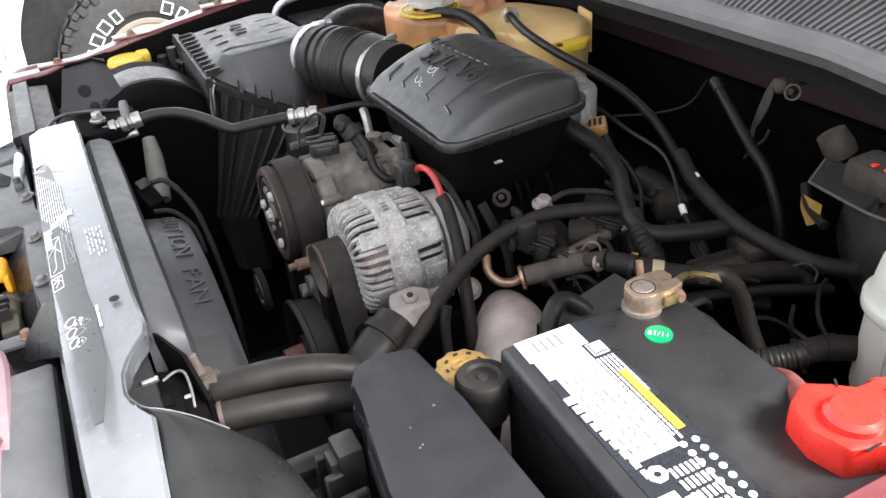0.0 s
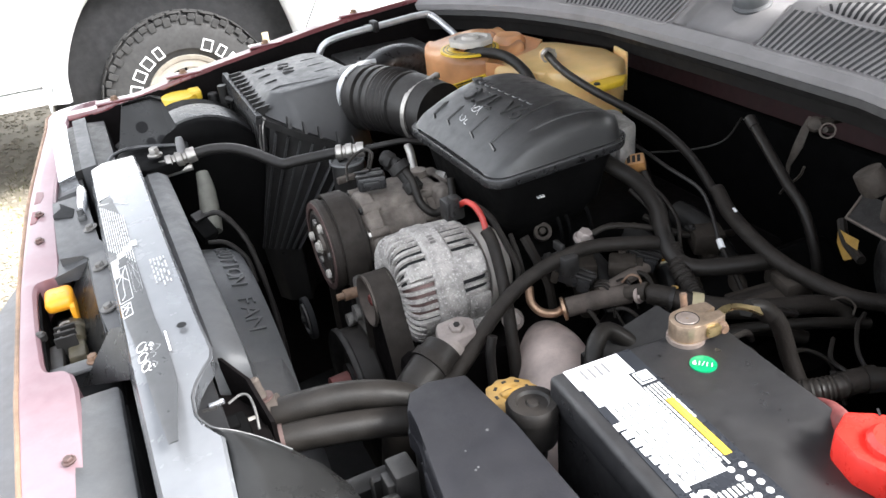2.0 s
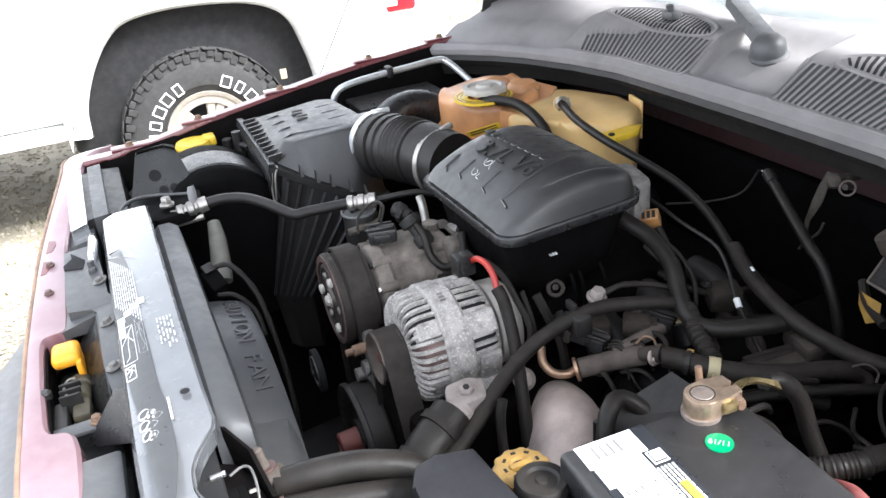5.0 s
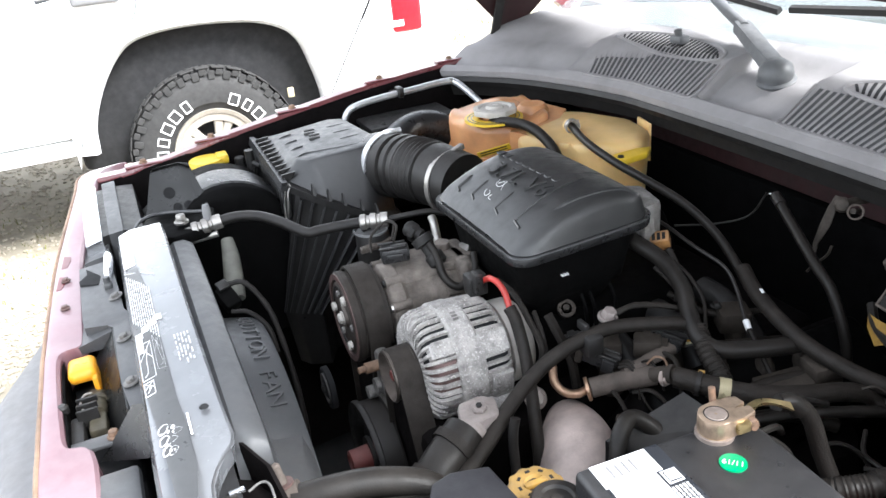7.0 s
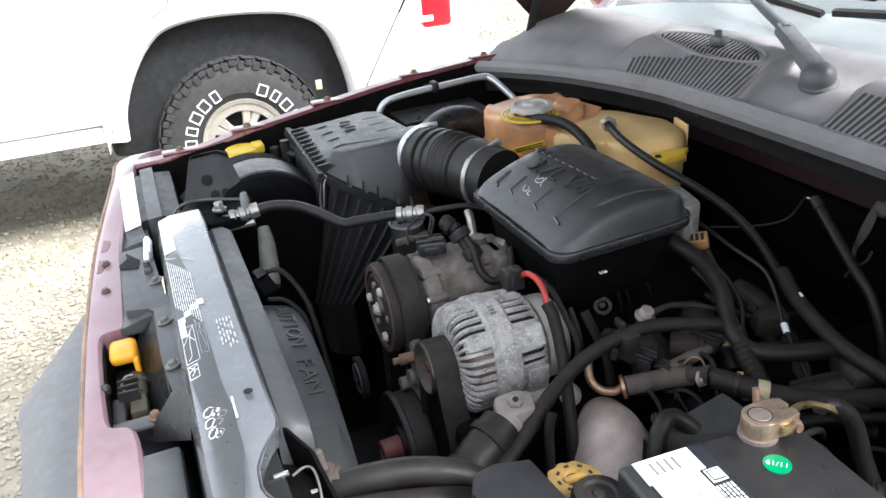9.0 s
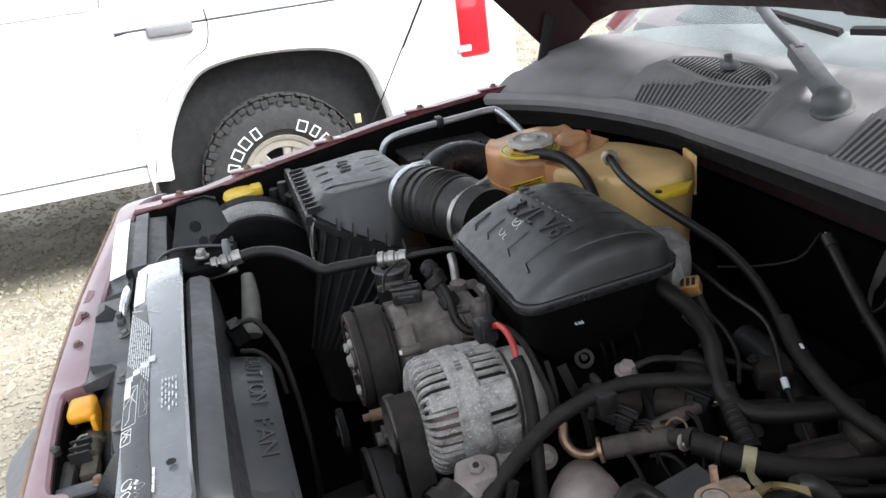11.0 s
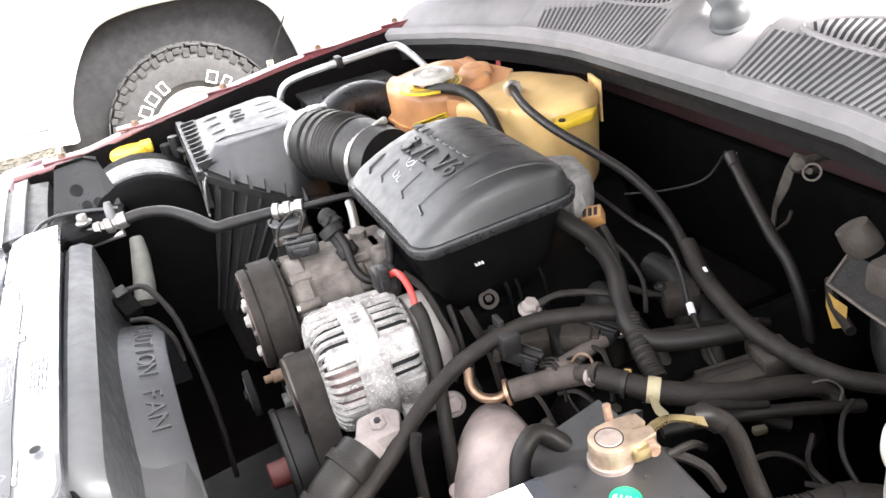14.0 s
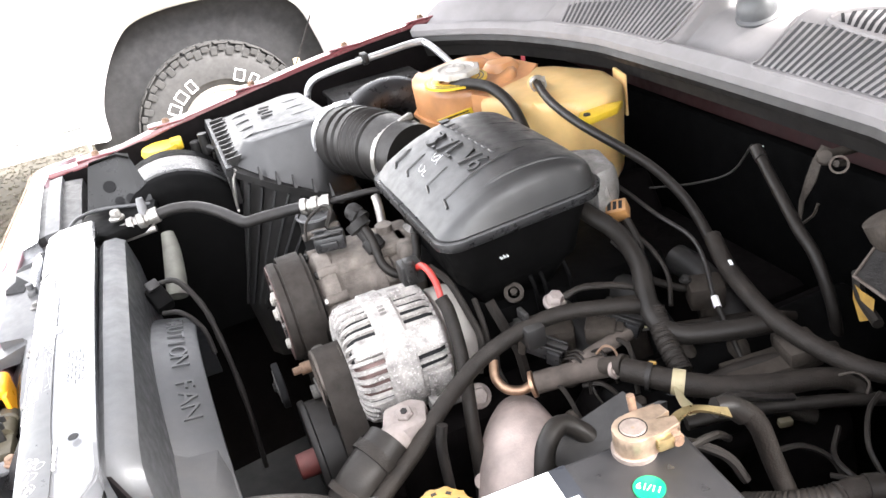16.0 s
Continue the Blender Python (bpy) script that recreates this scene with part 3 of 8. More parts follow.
# Unseen dark sheet added to keep light from entering below.
part("unseen_bay_floor", box(-0.2, 0.92, -0.70, 0.70, 0.28, 0.32, 0.004), WELL, car)
part("cabin", box(1.12, 3.4, -0.86, 0.86, 0.35, 1.10, 0.05), PAINT, car)
part("roof", box(1.75, 3.6, -0.68, 0.68, 1.66, 1.74, 0.04), PAINT, car)
part("dashboard", box(1.16, 1.5, -0.72, 0.72, 1.07, 1.11, 0.01), BLACK, car)
part("rear_body", box(3.0, 3.7, -0.80, 0.80, 0.4, 1.66, 0.06), PAINT, car)
part("axle", rod((0.42, -0.72, 0.36), (0.42, 0.72, 0.36), 0.04), DARKIRON, car)
for x in (0.42, 2.95):
    for sy in (1, -1):
        part("road_wheel", lathe([(0.0, 0), (0.19, 0), (0.34, 0.0), (0.36, 0.03), (0.36, 0.19), (0.34, 0.22), (0.19, 0.2), (0, 0.2)], (x, sy * 0.66, 0.36), (0, sy, 0), 40), TYRE, car)


# cowl panel below the windscreen
def lead(y):
    """Front edge of the cowl panel at y."""
    a = abs(y - 0.02)
    k = [(0, 0.826), (0.28, 0.826), (0.40, 0.805), (0.52, 0.772), (0.60, 0.738), (0.68, 0.69), (0.80, 0.60)]
    for p, q in zip(k, k[1:]):
        if a <= q[0]:
            return p[1] + (q[1] - p[1]) * (a - p[0]) / (q[0] - p[0])
    return k[-1][1]


def lead_z(y):
    return 1.074 - 0.012 * (abs(y) / 0.7) ** 2


def step01(a, b, x):
    t = min(max((x - a) / (b - a), 0), 1)
    return t * t * (3 - 2 * t)


def cowl_z(d, y):
    k = [(0, 0.0), (0.016, 0.014), (0.03, 0.017), (0.085, 0.056), (0.10, 0.064), (0.15, 0.072), (0.21, 0.078), (0.30, 0.094)]
    z = k[-1][1]
    for p, q in zip(k, k[1:]):
        if d <= q[0]:
            z = p[1] + (q[1] - p[1]) * (d - p[0]) / (q[0] - p[0])
            break
    pit = step01(0.135, 0.118, y) * step01(-0.055, -0.04, y)
    z -= 0.026 * pit * step01(0.02, 0.035, d) * step01(0.2, 0.14, d)
    z -= 0.022 * step01(0.470, 0.500, y) * step01(0.010, 0.035, d) * step01(0.21, 0.12, d)
    return lead_z(y) + z


def cowl():
    ys = sorted(set([-0.78 + 0.026 * i for i in range(61)] + [-0.058, -0.05, -0.045, -0.038, 0.116, 0.122, 0.128, 0.137] + [0.432 + 0.0065 * i for i in range(40)]))
    ds = [0, 0.004, 0.010, 0.016, 0.022, 0.03, 0.036, 0.05, 0.07, 0.085, 0.10, 0.12, 0.135, 0.15, 0.165, 0.18, 0.195, 0.21, 0.25, 0.30]
    loops = []
    for y in ys:
        row = [(lead(y) + 0.012, y, lead_z(y) - 0.018), (lead(y) + 0.002, y, lead_z(y) - 0.012)]
        row += [(lead(y) + d, y, cowl_z(d, y)) for d in ds]
        loops.append(row)
    c = part("cowl_panel", loft(loops, caps=False, closed=False), COWL, car, "weathered dark grey plastic cowl panel", sharp=28)
    seal = []
    for y in ys:
        x, z = lead(y), lead_z(y)
        seal.append([(x + 0.035, y, z - 0.012), (x + 0.006, y, z - 0.014), (x + 0.001, y, z - 0.024), (x + 0.006, y, z - 0.034), (x + 0.02, y, z - 0.036), (x + 0.024, y, z - 0.060), (x + 0.10, y, z - 0.062)])
    part("cowl_seal", loft(seal, caps=False, closed=False), RUBBER_CLEAN, car, "black rubber bonnet seal")
    return c


cowl_part = cowl()


def vent(y0, y1, fan, count):
    """A louvred air inlet in the cowl: a dark well and its slats."""
    loops = []
    for i in range(13):
        y = y0 + (y1 - y0) * i / 12
        skew = fan * i / 12
        x = lead(y)
        loops.append([(x + 0.018, y, cowl_z(0.018, y) + 0.0008), (x + 0.083, y + skew, cowl_z(0.083, y + skew) + 0.0012)])
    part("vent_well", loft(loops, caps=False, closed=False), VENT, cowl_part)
    for i in range(count):
        y = y0 + (y1 - y0) * i / (count - 1)
        skew = fan * i / (count - 1)
        w = abs(y1 - y0) / count * 0.23
        a, b = Vector((lead(y) + 0.018, y, cowl_z(0.018, y))), Vector((lead(y) + 0.086, y + skew, cowl_z(0.086, y + skew)))
        m = axes((a + b) / 2, b - a, (0, 1, 0))
        part("vent_slat", moved(box(-(b - a).length / 2, (b - a).length / 2, -w, w, -0.001, 0.0022, 0.001, 1), m), COWL, cowl_part)


vent(0.146, 0.415, 0.05, 25)
vent(-0.066, -0.40, -0.05, 32)


def oval_vent(cx, cy, w, h, count):
    for i in range(count):
        f = (i + 0.5) / count * 2 - 1
        y = cy + f * w
        half = h * math.sqrt(max(1 - f * f, 0.02))
        x0, x1 = cx - half * 0.22, cx + half * 1.0
        w2 = w / count * 0.5
        line = [(x0 + (x1 - x0) * k / 6, y + 0.018 * (k / 6 - 0.5)) for k in range(7)]
        # Near-black strips on the surface stand for the shaded slots.
        part("vent_slot", loft([[(x, yy - w2, cowl_z(x - lead(yy), yy) - 0.002), (x, yy - w2, cowl_z(x - lead(yy), yy) + 0.0009), (x, yy + w2, cowl_z(x - lead(yy), yy) + 0.0009), (x, yy + w2, cowl_z(x - lead(yy), yy) - 0.002)] for x, yy in line]), WELL, cowl_part)
    rim = [(cx + h * (1.10 if k < 18 else 0.34) * math.sin(2 * math.pi * k / 36), cy + w * 1.06 * math.cos(2 * math.pi * k / 36)) for k in range(37)]
    part("vent_rim", tube([(x, y, cowl_z(x - lead(y), y) + 0.0005) for x, y in rim], 0.0035, 6, 1), COWL, cowl_part)


oval_vent(0.922, 0.305, 0.140, 0.050, 26)
oval_vent(0.922, -0.25, 0.140, 0.050, 26)
part("washer_jet", join(box(0.925, 0.95, 0.268, 0.30, 1.142, 1.158, 0.005), rod((0.935, 0.283, 1.155), (0.932, 0.283, 1.168), 0.007)), WIPER, cowl_part)

for y0, y1 in ((0.146, 0.425), (-0.066, -0.41)):
    sgn = 1 if y1 > y0 else -1
    line = [(lead(y0) + 0.088 - 0.072 * k / 6, y0 - sgn * 0.010) for k in range(7)] + [(lead(y0 + (y1 - y0) * k / 10) + 0.013, y0 + (y1 - y0) * k / 10) for k in range(11)]
    part("vent_frame", tube([(x, y, cowl_z(x - lead(y), y) + 0.0008) for x, y in line], 0.0026, 6, 2), COWL, cowl_part)
loops = []
for i in range(21):
    y = -0.76 + 0.076 * i
    b = 0.06 * (abs(y) / 0.76) ** 2
    xb = 1.025 - 1.3 * b
    loops.append([(xb, y, 1.142), (xb + 0.25, y * 0.96, 1.142 + 0.20), (xb + 0.68, y * 0.86, 1.66)])
ws = part("windscreen", loft(loops, caps=False, closed=False), GLASS, car, "sloping windscreen glass")
bpy.data.objects[ws.name].visible_shadow = False
for sy in (1, -1):
    part("pillar", tube([(0.985, sy * 0.77, 1.15), (1.2, sy * 0.74, 1.36), (1.6, sy * 0.66, 1.68)], 0.028, 10), PAINT, car)

wiper = part("wiper_arm", join(
    lathe([(0.026, 0), (0.028, 0.01), (0.026, 0.022), (0.016, 0.032), (0, 0.035)], (0.935, 0.042, 1.118), (-0.25, -0.1, 1), 24),
    loft([[(0.935 + f * 0.055 + a, 0.045 + f * 0.14 + b, 1.130 + f * 0.040 + c) for a, b, c in ((-0.019 + 0.006 * f, 0.006, 0.0), (-0.013, 0.004, 0.018), (0.013, -0.004, 0.018), (0.019 - 0.006 * f, -0.006, 0.0))] for f in (0, 0.15, 0.3, 0.6, 1.0)]),
    tube([(0.985, 0.172, 1.178), (1.02, 0.262, 1.197), (1.055, 0.352, 1.222), (1.12, 0.50, 1.27)], 0.010, 10)), WIPER, car, "dark grey wiper arm")
part("pivot_collar", lathe([(0.030, 0), (0.031, 0.004), (0.027, 0.008), (0.02, 0.009)], (0.937, 0.042, 1.114), (-0.25, -0.1, 1), 24), WIPER, car)
for y0, y1, dz in ((0.175, 0.62, 0.0), (0.150, -0.32, 0.006)):
    line = [(1.066 + 0.055 * q, y0 + (y1 - y0) * q, 1.189 + 0.028 * q + dz) for q in (0, 0.25, 0.5, 0.75, 1.0)]
    part("wiper_blade", loft([[(x - 0.004, y, z - 0.002), (x - 0.005, y, z + 0.008), (x + 0.003, y, z + 0.012), (x + 0.008, y, z + 0.004)] for x, y, z in line]), RUBBER_CLEAN, car)


# open bonnet, hinged at the cowl
def bonnet():
    d, n = Vector((-0.676, 0, 0.737)), Vector((0.737, 0, 0.676))
    across = [(0.785, 0.0), (0.79, 0.05), (0.78, 0.115), (0.72, 0.155), (0.5, 0.19), (0.25, 0.205), (0, 0.21)]
    across = across + [(-y, o) for y, o in across[-2::-1]]
    loops = []
    for i in range(9):
        s = 1.0 * i / 8
        k = 1 - 0.06 * s
        loops.append([Vector((0.853, 0, 1.10)) + d * s + n * (o - 0.06 * s * s) + Vector((0, y * k, 0)) for y, o in across])
    inner = loft(loops, caps=False, closed=False)
    # The underside's shade comes from the darker paint copy.
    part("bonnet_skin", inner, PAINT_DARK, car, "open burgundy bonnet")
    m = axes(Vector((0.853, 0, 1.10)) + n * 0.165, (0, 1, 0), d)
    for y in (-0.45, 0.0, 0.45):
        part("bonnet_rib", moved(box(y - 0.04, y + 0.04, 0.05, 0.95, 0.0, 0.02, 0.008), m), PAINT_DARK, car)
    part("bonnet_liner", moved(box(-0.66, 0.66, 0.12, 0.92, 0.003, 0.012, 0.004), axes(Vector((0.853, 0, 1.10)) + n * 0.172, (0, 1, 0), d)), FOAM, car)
    for sy in (1, -1):
        part("bonnet_hinge", join(moved(box(-0.011, 0.011, -0.004, 0.004, 0, 0.15, 0.003), axes((0.79, sy * 0.775, 1.07), (0.95, 0, -0.25), (0, 1, 0))), rod((0.797, sy * 0.765, 1.095), (0.797, sy * 0.785, 1.095), 0.009)), DARKIRON, car)


bonnet()


# front of the car: header panel, lamps, support
def header_panel():
    # rows along the car's width: y, back x, front x, z
    k = [(0.80, -0.06, -0.10, 0.985), (0.755, -0.105, -0.155, 0.99), (0.66, -0.125, -0.168, 0.985), (0.41, -0.160, -0.203, 0.962), (0.25, -0.168, -0.220, 0.952), (0.145, -0.173, -0.230, 0.944), (0.122, -0.178, -0.232, 0.943), (0.112, -0.204, -0.233, 0.942), (0.05, -0.209, -0.237, 0.937), (-0.03, -0.209, -0.242, 0.931), (-0.078, -0.205, -0.244, 0.928), (-0.090, -0.184, -0.245, 0.927), (-0.11, -0.178, -0.246, 0.925), (-0.156, -0.177, -0.247, 0.922), (-0.35, -0.176, -0.242, 0.918), (-0.6, -0.15, -0.20, 0.94), (-0.80, -0.06, -0.10, 0.985)]
    back = [(0.9, 0.0), (0.42, 0.0), (0.20, 0.006), (0.0, 0.013), (-0.20, 0.018), (-0.45, 0.018), (-0.9, 0.0)]

    def inward(y):
        for a, b in zip(back, back[1:]):
            if y >= b[0]:
                return b[1] + (a[1] - b[1]) * (y - b[0]) / (a[0] - b[0])
        return 0.0

    k = [(y, b + inward(y) * 0.75, f + inward(y), z) for y, b, f, z in k]
    pts = smooth_path([(b, y, z) for y, b, f, z in k], 5)
    fr = smooth_path([(f, y, z) for y, b, f, z in k], 5)
    loops = []
    for p, q in zip(pts, fr):
        loops.append([(p.x + 0.004, p.y, p.z - 0.05), (p.x + 0.001, p.y, p.z - 0.004), (p.x - 0.003, p.y, p.z), (q.x + 0.012, q.y, q.z - 0.001), (q.x, q.y, q.z - 0.008), (q.x - 0.006, q.y, q.z - 0.05), (q.x - 0.012, q.y, 0.70)])
    part("header_panel", loft(loops, caps=False, closed=False), PAINT_DUSTY, car, "dusty burgundy grille header panel")
    hp = bpy.data.objects["header_panel"]
    part("worn_edge", tube([(q.x + 0.003, q.y, q.z - 0.006) for q in fr], 0.0032, 8, 1), TAN_EDGE, hp, "tan sun-worn front edge")
    # Darker inset patches paint the areas that reflect no sky.
    for y0, y1, x0, x1, z in ((0.405, 0.365, -0.190, -0.178, 0.9590), (0.335, 0.295, -0.198, -0.187, 0.9550)):
        ym = (y0 + y1) / 2
        part("sky_gap_patch", loft([[(x0 + 0.002, y0, z + 0.0032), (x1, y0 - 0.006, z + 0.0032), (x1, y0 - 0.006, z - 0.004), (x0 + 0.002, y0, z - 0.004)], [(x0, ym, z + 0.0016), (x1, ym, z + 0.0016), (x1, ym, z - 0.005), (x0, ym, z - 0.005)], [(x0 - 0.003, y1, z - 0.0005), (x1 - 0.006, y1, z - 0.0005), (x1 - 0.006, y1, z - 0.007), (x0 - 0.003, y1, z - 0.007)]]), PAINT, hp, "darker patch painted where the panel mirrors no sky")
    for x, y, z in ((-0.186, 0.315, 0.9585), (-0.189, 0.23, 0.9525), (-0.178, -0.245, 0.9235)):
        part("panel_bolt", hexbolt((x, y, z), (-0.1, 0, 1), 0.005, 0.0045), RUSTBROWN, hp)
    loops = []
    for y, x in ((0.85, -0.20), (0.77, -0.262), (0.64, -0.305), (0.53, -0.343), (0.45, -0.370), (0.39, -0.386), (0.34, -0.386), (0.30, -0.377), (0.25, -0.373), (0.1, -0.363), (-0.3, -0.34), (-0.5, -0.30), (-0.85, -0.14)):
        loops.append([(-0.17, y, 0.76), (x + 0.04, y, 0.735), (x, y, 0.70), (x - 0.01, y, 0.60), (x, y, 0.50), (x + 0.05, y, 0.42), (x + 0.2, y, 0.40)])
    part("front_bumper", loft(loops, caps=False, closed=False), GREYBUMPER, car, "faded grey plastic front bumper")


header_panel()


# radiator support, shroud and front plastics
def support():
    loops = []
    ys = [0.352, 0.345, 0.25, 0.1, -0.05, -0.2, -0.250, -0.264, -0.275, -0.288, -0.305, -0.330, -0.345, -0.357, -0.366, -0.40, -0.45, -0.52]
    xr = [-0.045, -0.030, -0.029, -0.029, -0.028, -0.026, -0.024, -0.027, -0.037, -0.046, -0.053, -0.055, -0.051, -0.044, -0.039, -0.042, -0.046, -0.050]
    zs = [1.003, 1.005, 1.006, 1.005, 1.003, 1.001, 0.999, 0.998, 0.996, 0.993, 0.991, 0.988, 0.987, 0.986, 0.985, 0.978, 0.966, 0.945]
    for y, x, z in zip(ys, xr, zs):
        loops.append([(x - 0.002, y, z - 0.022), (x, y, z - 0.003), (x - 0.003, y, z), (-0.080, y, z - 0.001), (-0.098, y, z - 0.008), (-0.1035, y, z - 0.022), (-0.1065, y, z - 0.05), (-0.110, y, z - 0.09), (-0.115, y, z - 0.3)])
    p = part("radiator_support", loft(loops, caps=False, closed=False), PLATE, car, "glossy grey radiator support with printed white notes", sharp=30)
    for y in (0.256, -0.201):
        # Flat near-black discs paint the shade of the holes.
        part("plate_hole", lathe([(0.0048, 0), (0.0048, 0.0008), (0.0, 0.0008)], (-0.044, y, 1.0042), (0, 0, 1), 20), WELL, p)

    def top(x, y):
        """The plate's height at a place."""
        z = 1.006 - 0.004 * max(0.0, (0.1 - y) / 0.35)
        return z - 0.001 * (-x - 0.032) / 0.048 if x > -0.080 else z - 0.001 - 0.005 * (-0.080 - x) / 0.018

    def mark(name, x0, x1, y0, y1):
        part(name, loft([[(x0, y, top(x0, y) - 0.0006), (x1, y, top(x1, y) - 0.0006), (x1, y, top(x1, y) + 0.0010), (x0, y, top(x0, y) + 0.0010)] for y in (y0, y1)]), WHITE_MARK, p)

    def stroke(name, pts):
        part(name, tube([(x, y, top(x, y)) for x, y in pts], 0.00048, 5, 3), WHITE_MARK, p)

    part("printed_sheet", loft([[(x0, y, top(x0, y) - 0.0006), (-0.080, y, top(-0.080, y) + 0.0004), (x1, y, top(x1, y) + 0.0004), (x1, y, top(x1, y) - 0.001)] for x0, x1, y in ((-0.0985, -0.079, 0.19), (-0.0985, -0.072, 0.10), (-0.0985, -0.070, -0.02), (-0.0950, -0.067, -0.16), (-0.0900, -0.063, -0.22), (-0.0870, -0.063, -0.29), (-0.083, -0.075, -0.37))]), PRINT_BAND, p, "dark glossy band under the print")
    # printed notes, too small to read: rows of short bars
    rng = random.Random(8)
    for r in range(11):
        x = -0.0972 + 0.0026 * r
        y, y1 = 0.172 - 0.006 * r, 0.030 - 0.006 * r
        while y > y1:
            n = rng.uniform(0.006, 0.026)
            mark("printed_bar", x, x + 0.0012, max(y - n, y1), y)
            y -= n + rng.uniform(0.002, 0.005)
    mark("printed_box", -0.0975, -0.081, 0.20, 0.31)
    mark("printed_box", -0.0975, -0.090, -0.05, -0.006)
    stroke("printed_line", [(-0.0985, 0.185), (-0.078, 0.168), (-0.060, 0.15)])
    for k in range(4):
        mark("printed_banner", -0.0975 + 0.0085 * k, -0.0885 + 0.0085 * k, -0.004 + 0.011 * k - 0.013, -0.004 + 0.011 * k)
    for x0, x1, y0, y1 in ((-0.0968, -0.082, -0.110, -0.030), (-0.0965, -0.086, -0.142, -0.116), (-0.079, -0.0705, -0.100, -0.020)):
        stroke("printed_frame", [(x0, y0), (x0, y1)])
        stroke("printed_frame", [(x1, y0), (x1, y1)])
        stroke("printed_frame", [(x0, y0), (x1, y0)])
        stroke("printed_frame", [(x0, y1), (x1, y1)])
        stroke("printed_sketch", [(x0, y1), (x1, (y0 + y1) / 2)])
        stroke("printed_sketch", [(x0, (y0 + y1) / 2), (x1, y1)])
        stroke("printed_sketch", [(x0 + 0.003, y0 + 0.006), (x0 + 0.007, y0 + 0.014), ((x0 + x1) / 2, (y0 + y1) / 2), (x1 - 0.004, y1 - 0.008)])
    for r in range(5):
        y = -0.035
        while y > -0.10:
            n = rng.uniform(0.003, 0.010)
            mark("printed_bar", -0.055 + 0.0038 * r - 0.0, -0.0536 + 0.0038 * r, y - n, y)
            y -= n + rng.uniform(0.002, 0.012)
    for cx, cy, rx, ry in ((-0.086, -0.212, 0.005, 0.007), (-0.079, -0.216, 0.004, 0.006), (-0.087, -0.230, 0.0045, 0.007), (-0.080, -0.234, 0.005, 0.005), (-0.0735, -0.222, 0.004, 0.0045), (-0.086, -0.247, 0.004, 0.007), (-0.080, -0.251, 0.004, 0.006)):
        stroke("printed_diagram", [(cx + rx * math.cos(q * 0.7) * (1 + 0.25 * (q % 3 == 0)), cy + ry * math.sin(q * 0.7 + 0.3)) for q in range(10)])
    for k in range(9):
        a = rng.uniform(-0.092, -0.076)
        b = rng.uniform(-0.255, -0.205)
        mark("printed_bar", a, a + rng.uniform(0.0012, 0.003), b - rng.uniform(0.0015, 0.004), b)
    for k in range(3):
        mark("printed_bar", -0.0620, -0.0598, -0.236 + 0.013 * k, -0.226 + 0.013 * k)
    # lower lip with bolts
    loops = []
    for y, x0, x1, z in ((0.33, -0.165, -0.118, 0.965), (0.16, -0.165, -0.110, 0.958), (0.140, -0.163, -0.101, 0.957), (0.132, -0.134, -0.099, 0.957), (0.12, -0.127, -0.098, 0.957), (0.03, -0.1265, -0.098, 0.957), (-0.02, -0.126, -0.098, 0.954), (-0.07, -0.121, -0.098, 0.947), (-0.10, -0.117, -0.098, 0.940)):
        loops.append([(x0, y, z - 0.03), (x0, y, z), (x1, y, z + 0.004), (x1, y, z - 0.03)])
    ap = part("lower_apron", loft(loops), GREYPLASTIC, car, "grey plastic apron in front of the support")
    for c in ((-0.1145, 0.078, 0.9600), (-0.1140, -0.029, 0.9555), (-0.118, 0.20, 0.964)):
        part("apron_bolt", join(ring(c, (-0.25, 0, 1), 0.006, 0.0105, 0.0015, 20), hexbolt(c, (-0.25, 0, 1), 0.0058, 0.006)), BOLT, ap)
    part("inner_panel", box(-0.180, -0.123, -0.36, -0.135, 0.90, 0.918, 0.006), GREYPLASTIC, car)
    part("inner_panel", box(-0.172, -0.122, -0.62, -0.365, 0.895, 0.915, 0.006), GREYPLASTIC, car)
    # Solid near-black box standing in for the shade behind the grille.
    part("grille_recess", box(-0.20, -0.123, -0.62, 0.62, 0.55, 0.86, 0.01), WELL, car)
    part("header_strip", loft([[(-0.160 - 0.02 * f, 0.50 - 0.38 * f, 0.952 - 0.012 * f), (-0.118, 0.50 - 0.38 * f, 0.962 - 0.006 * f), (-0.118, 0.50 - 0.38 * f, 0.93), (-0.160 - 0.02 * f, 0.50 - 0.38 * f, 0.93)] for f in (0, 0.5, 1)]), GREYPLASTIC, car)


support()


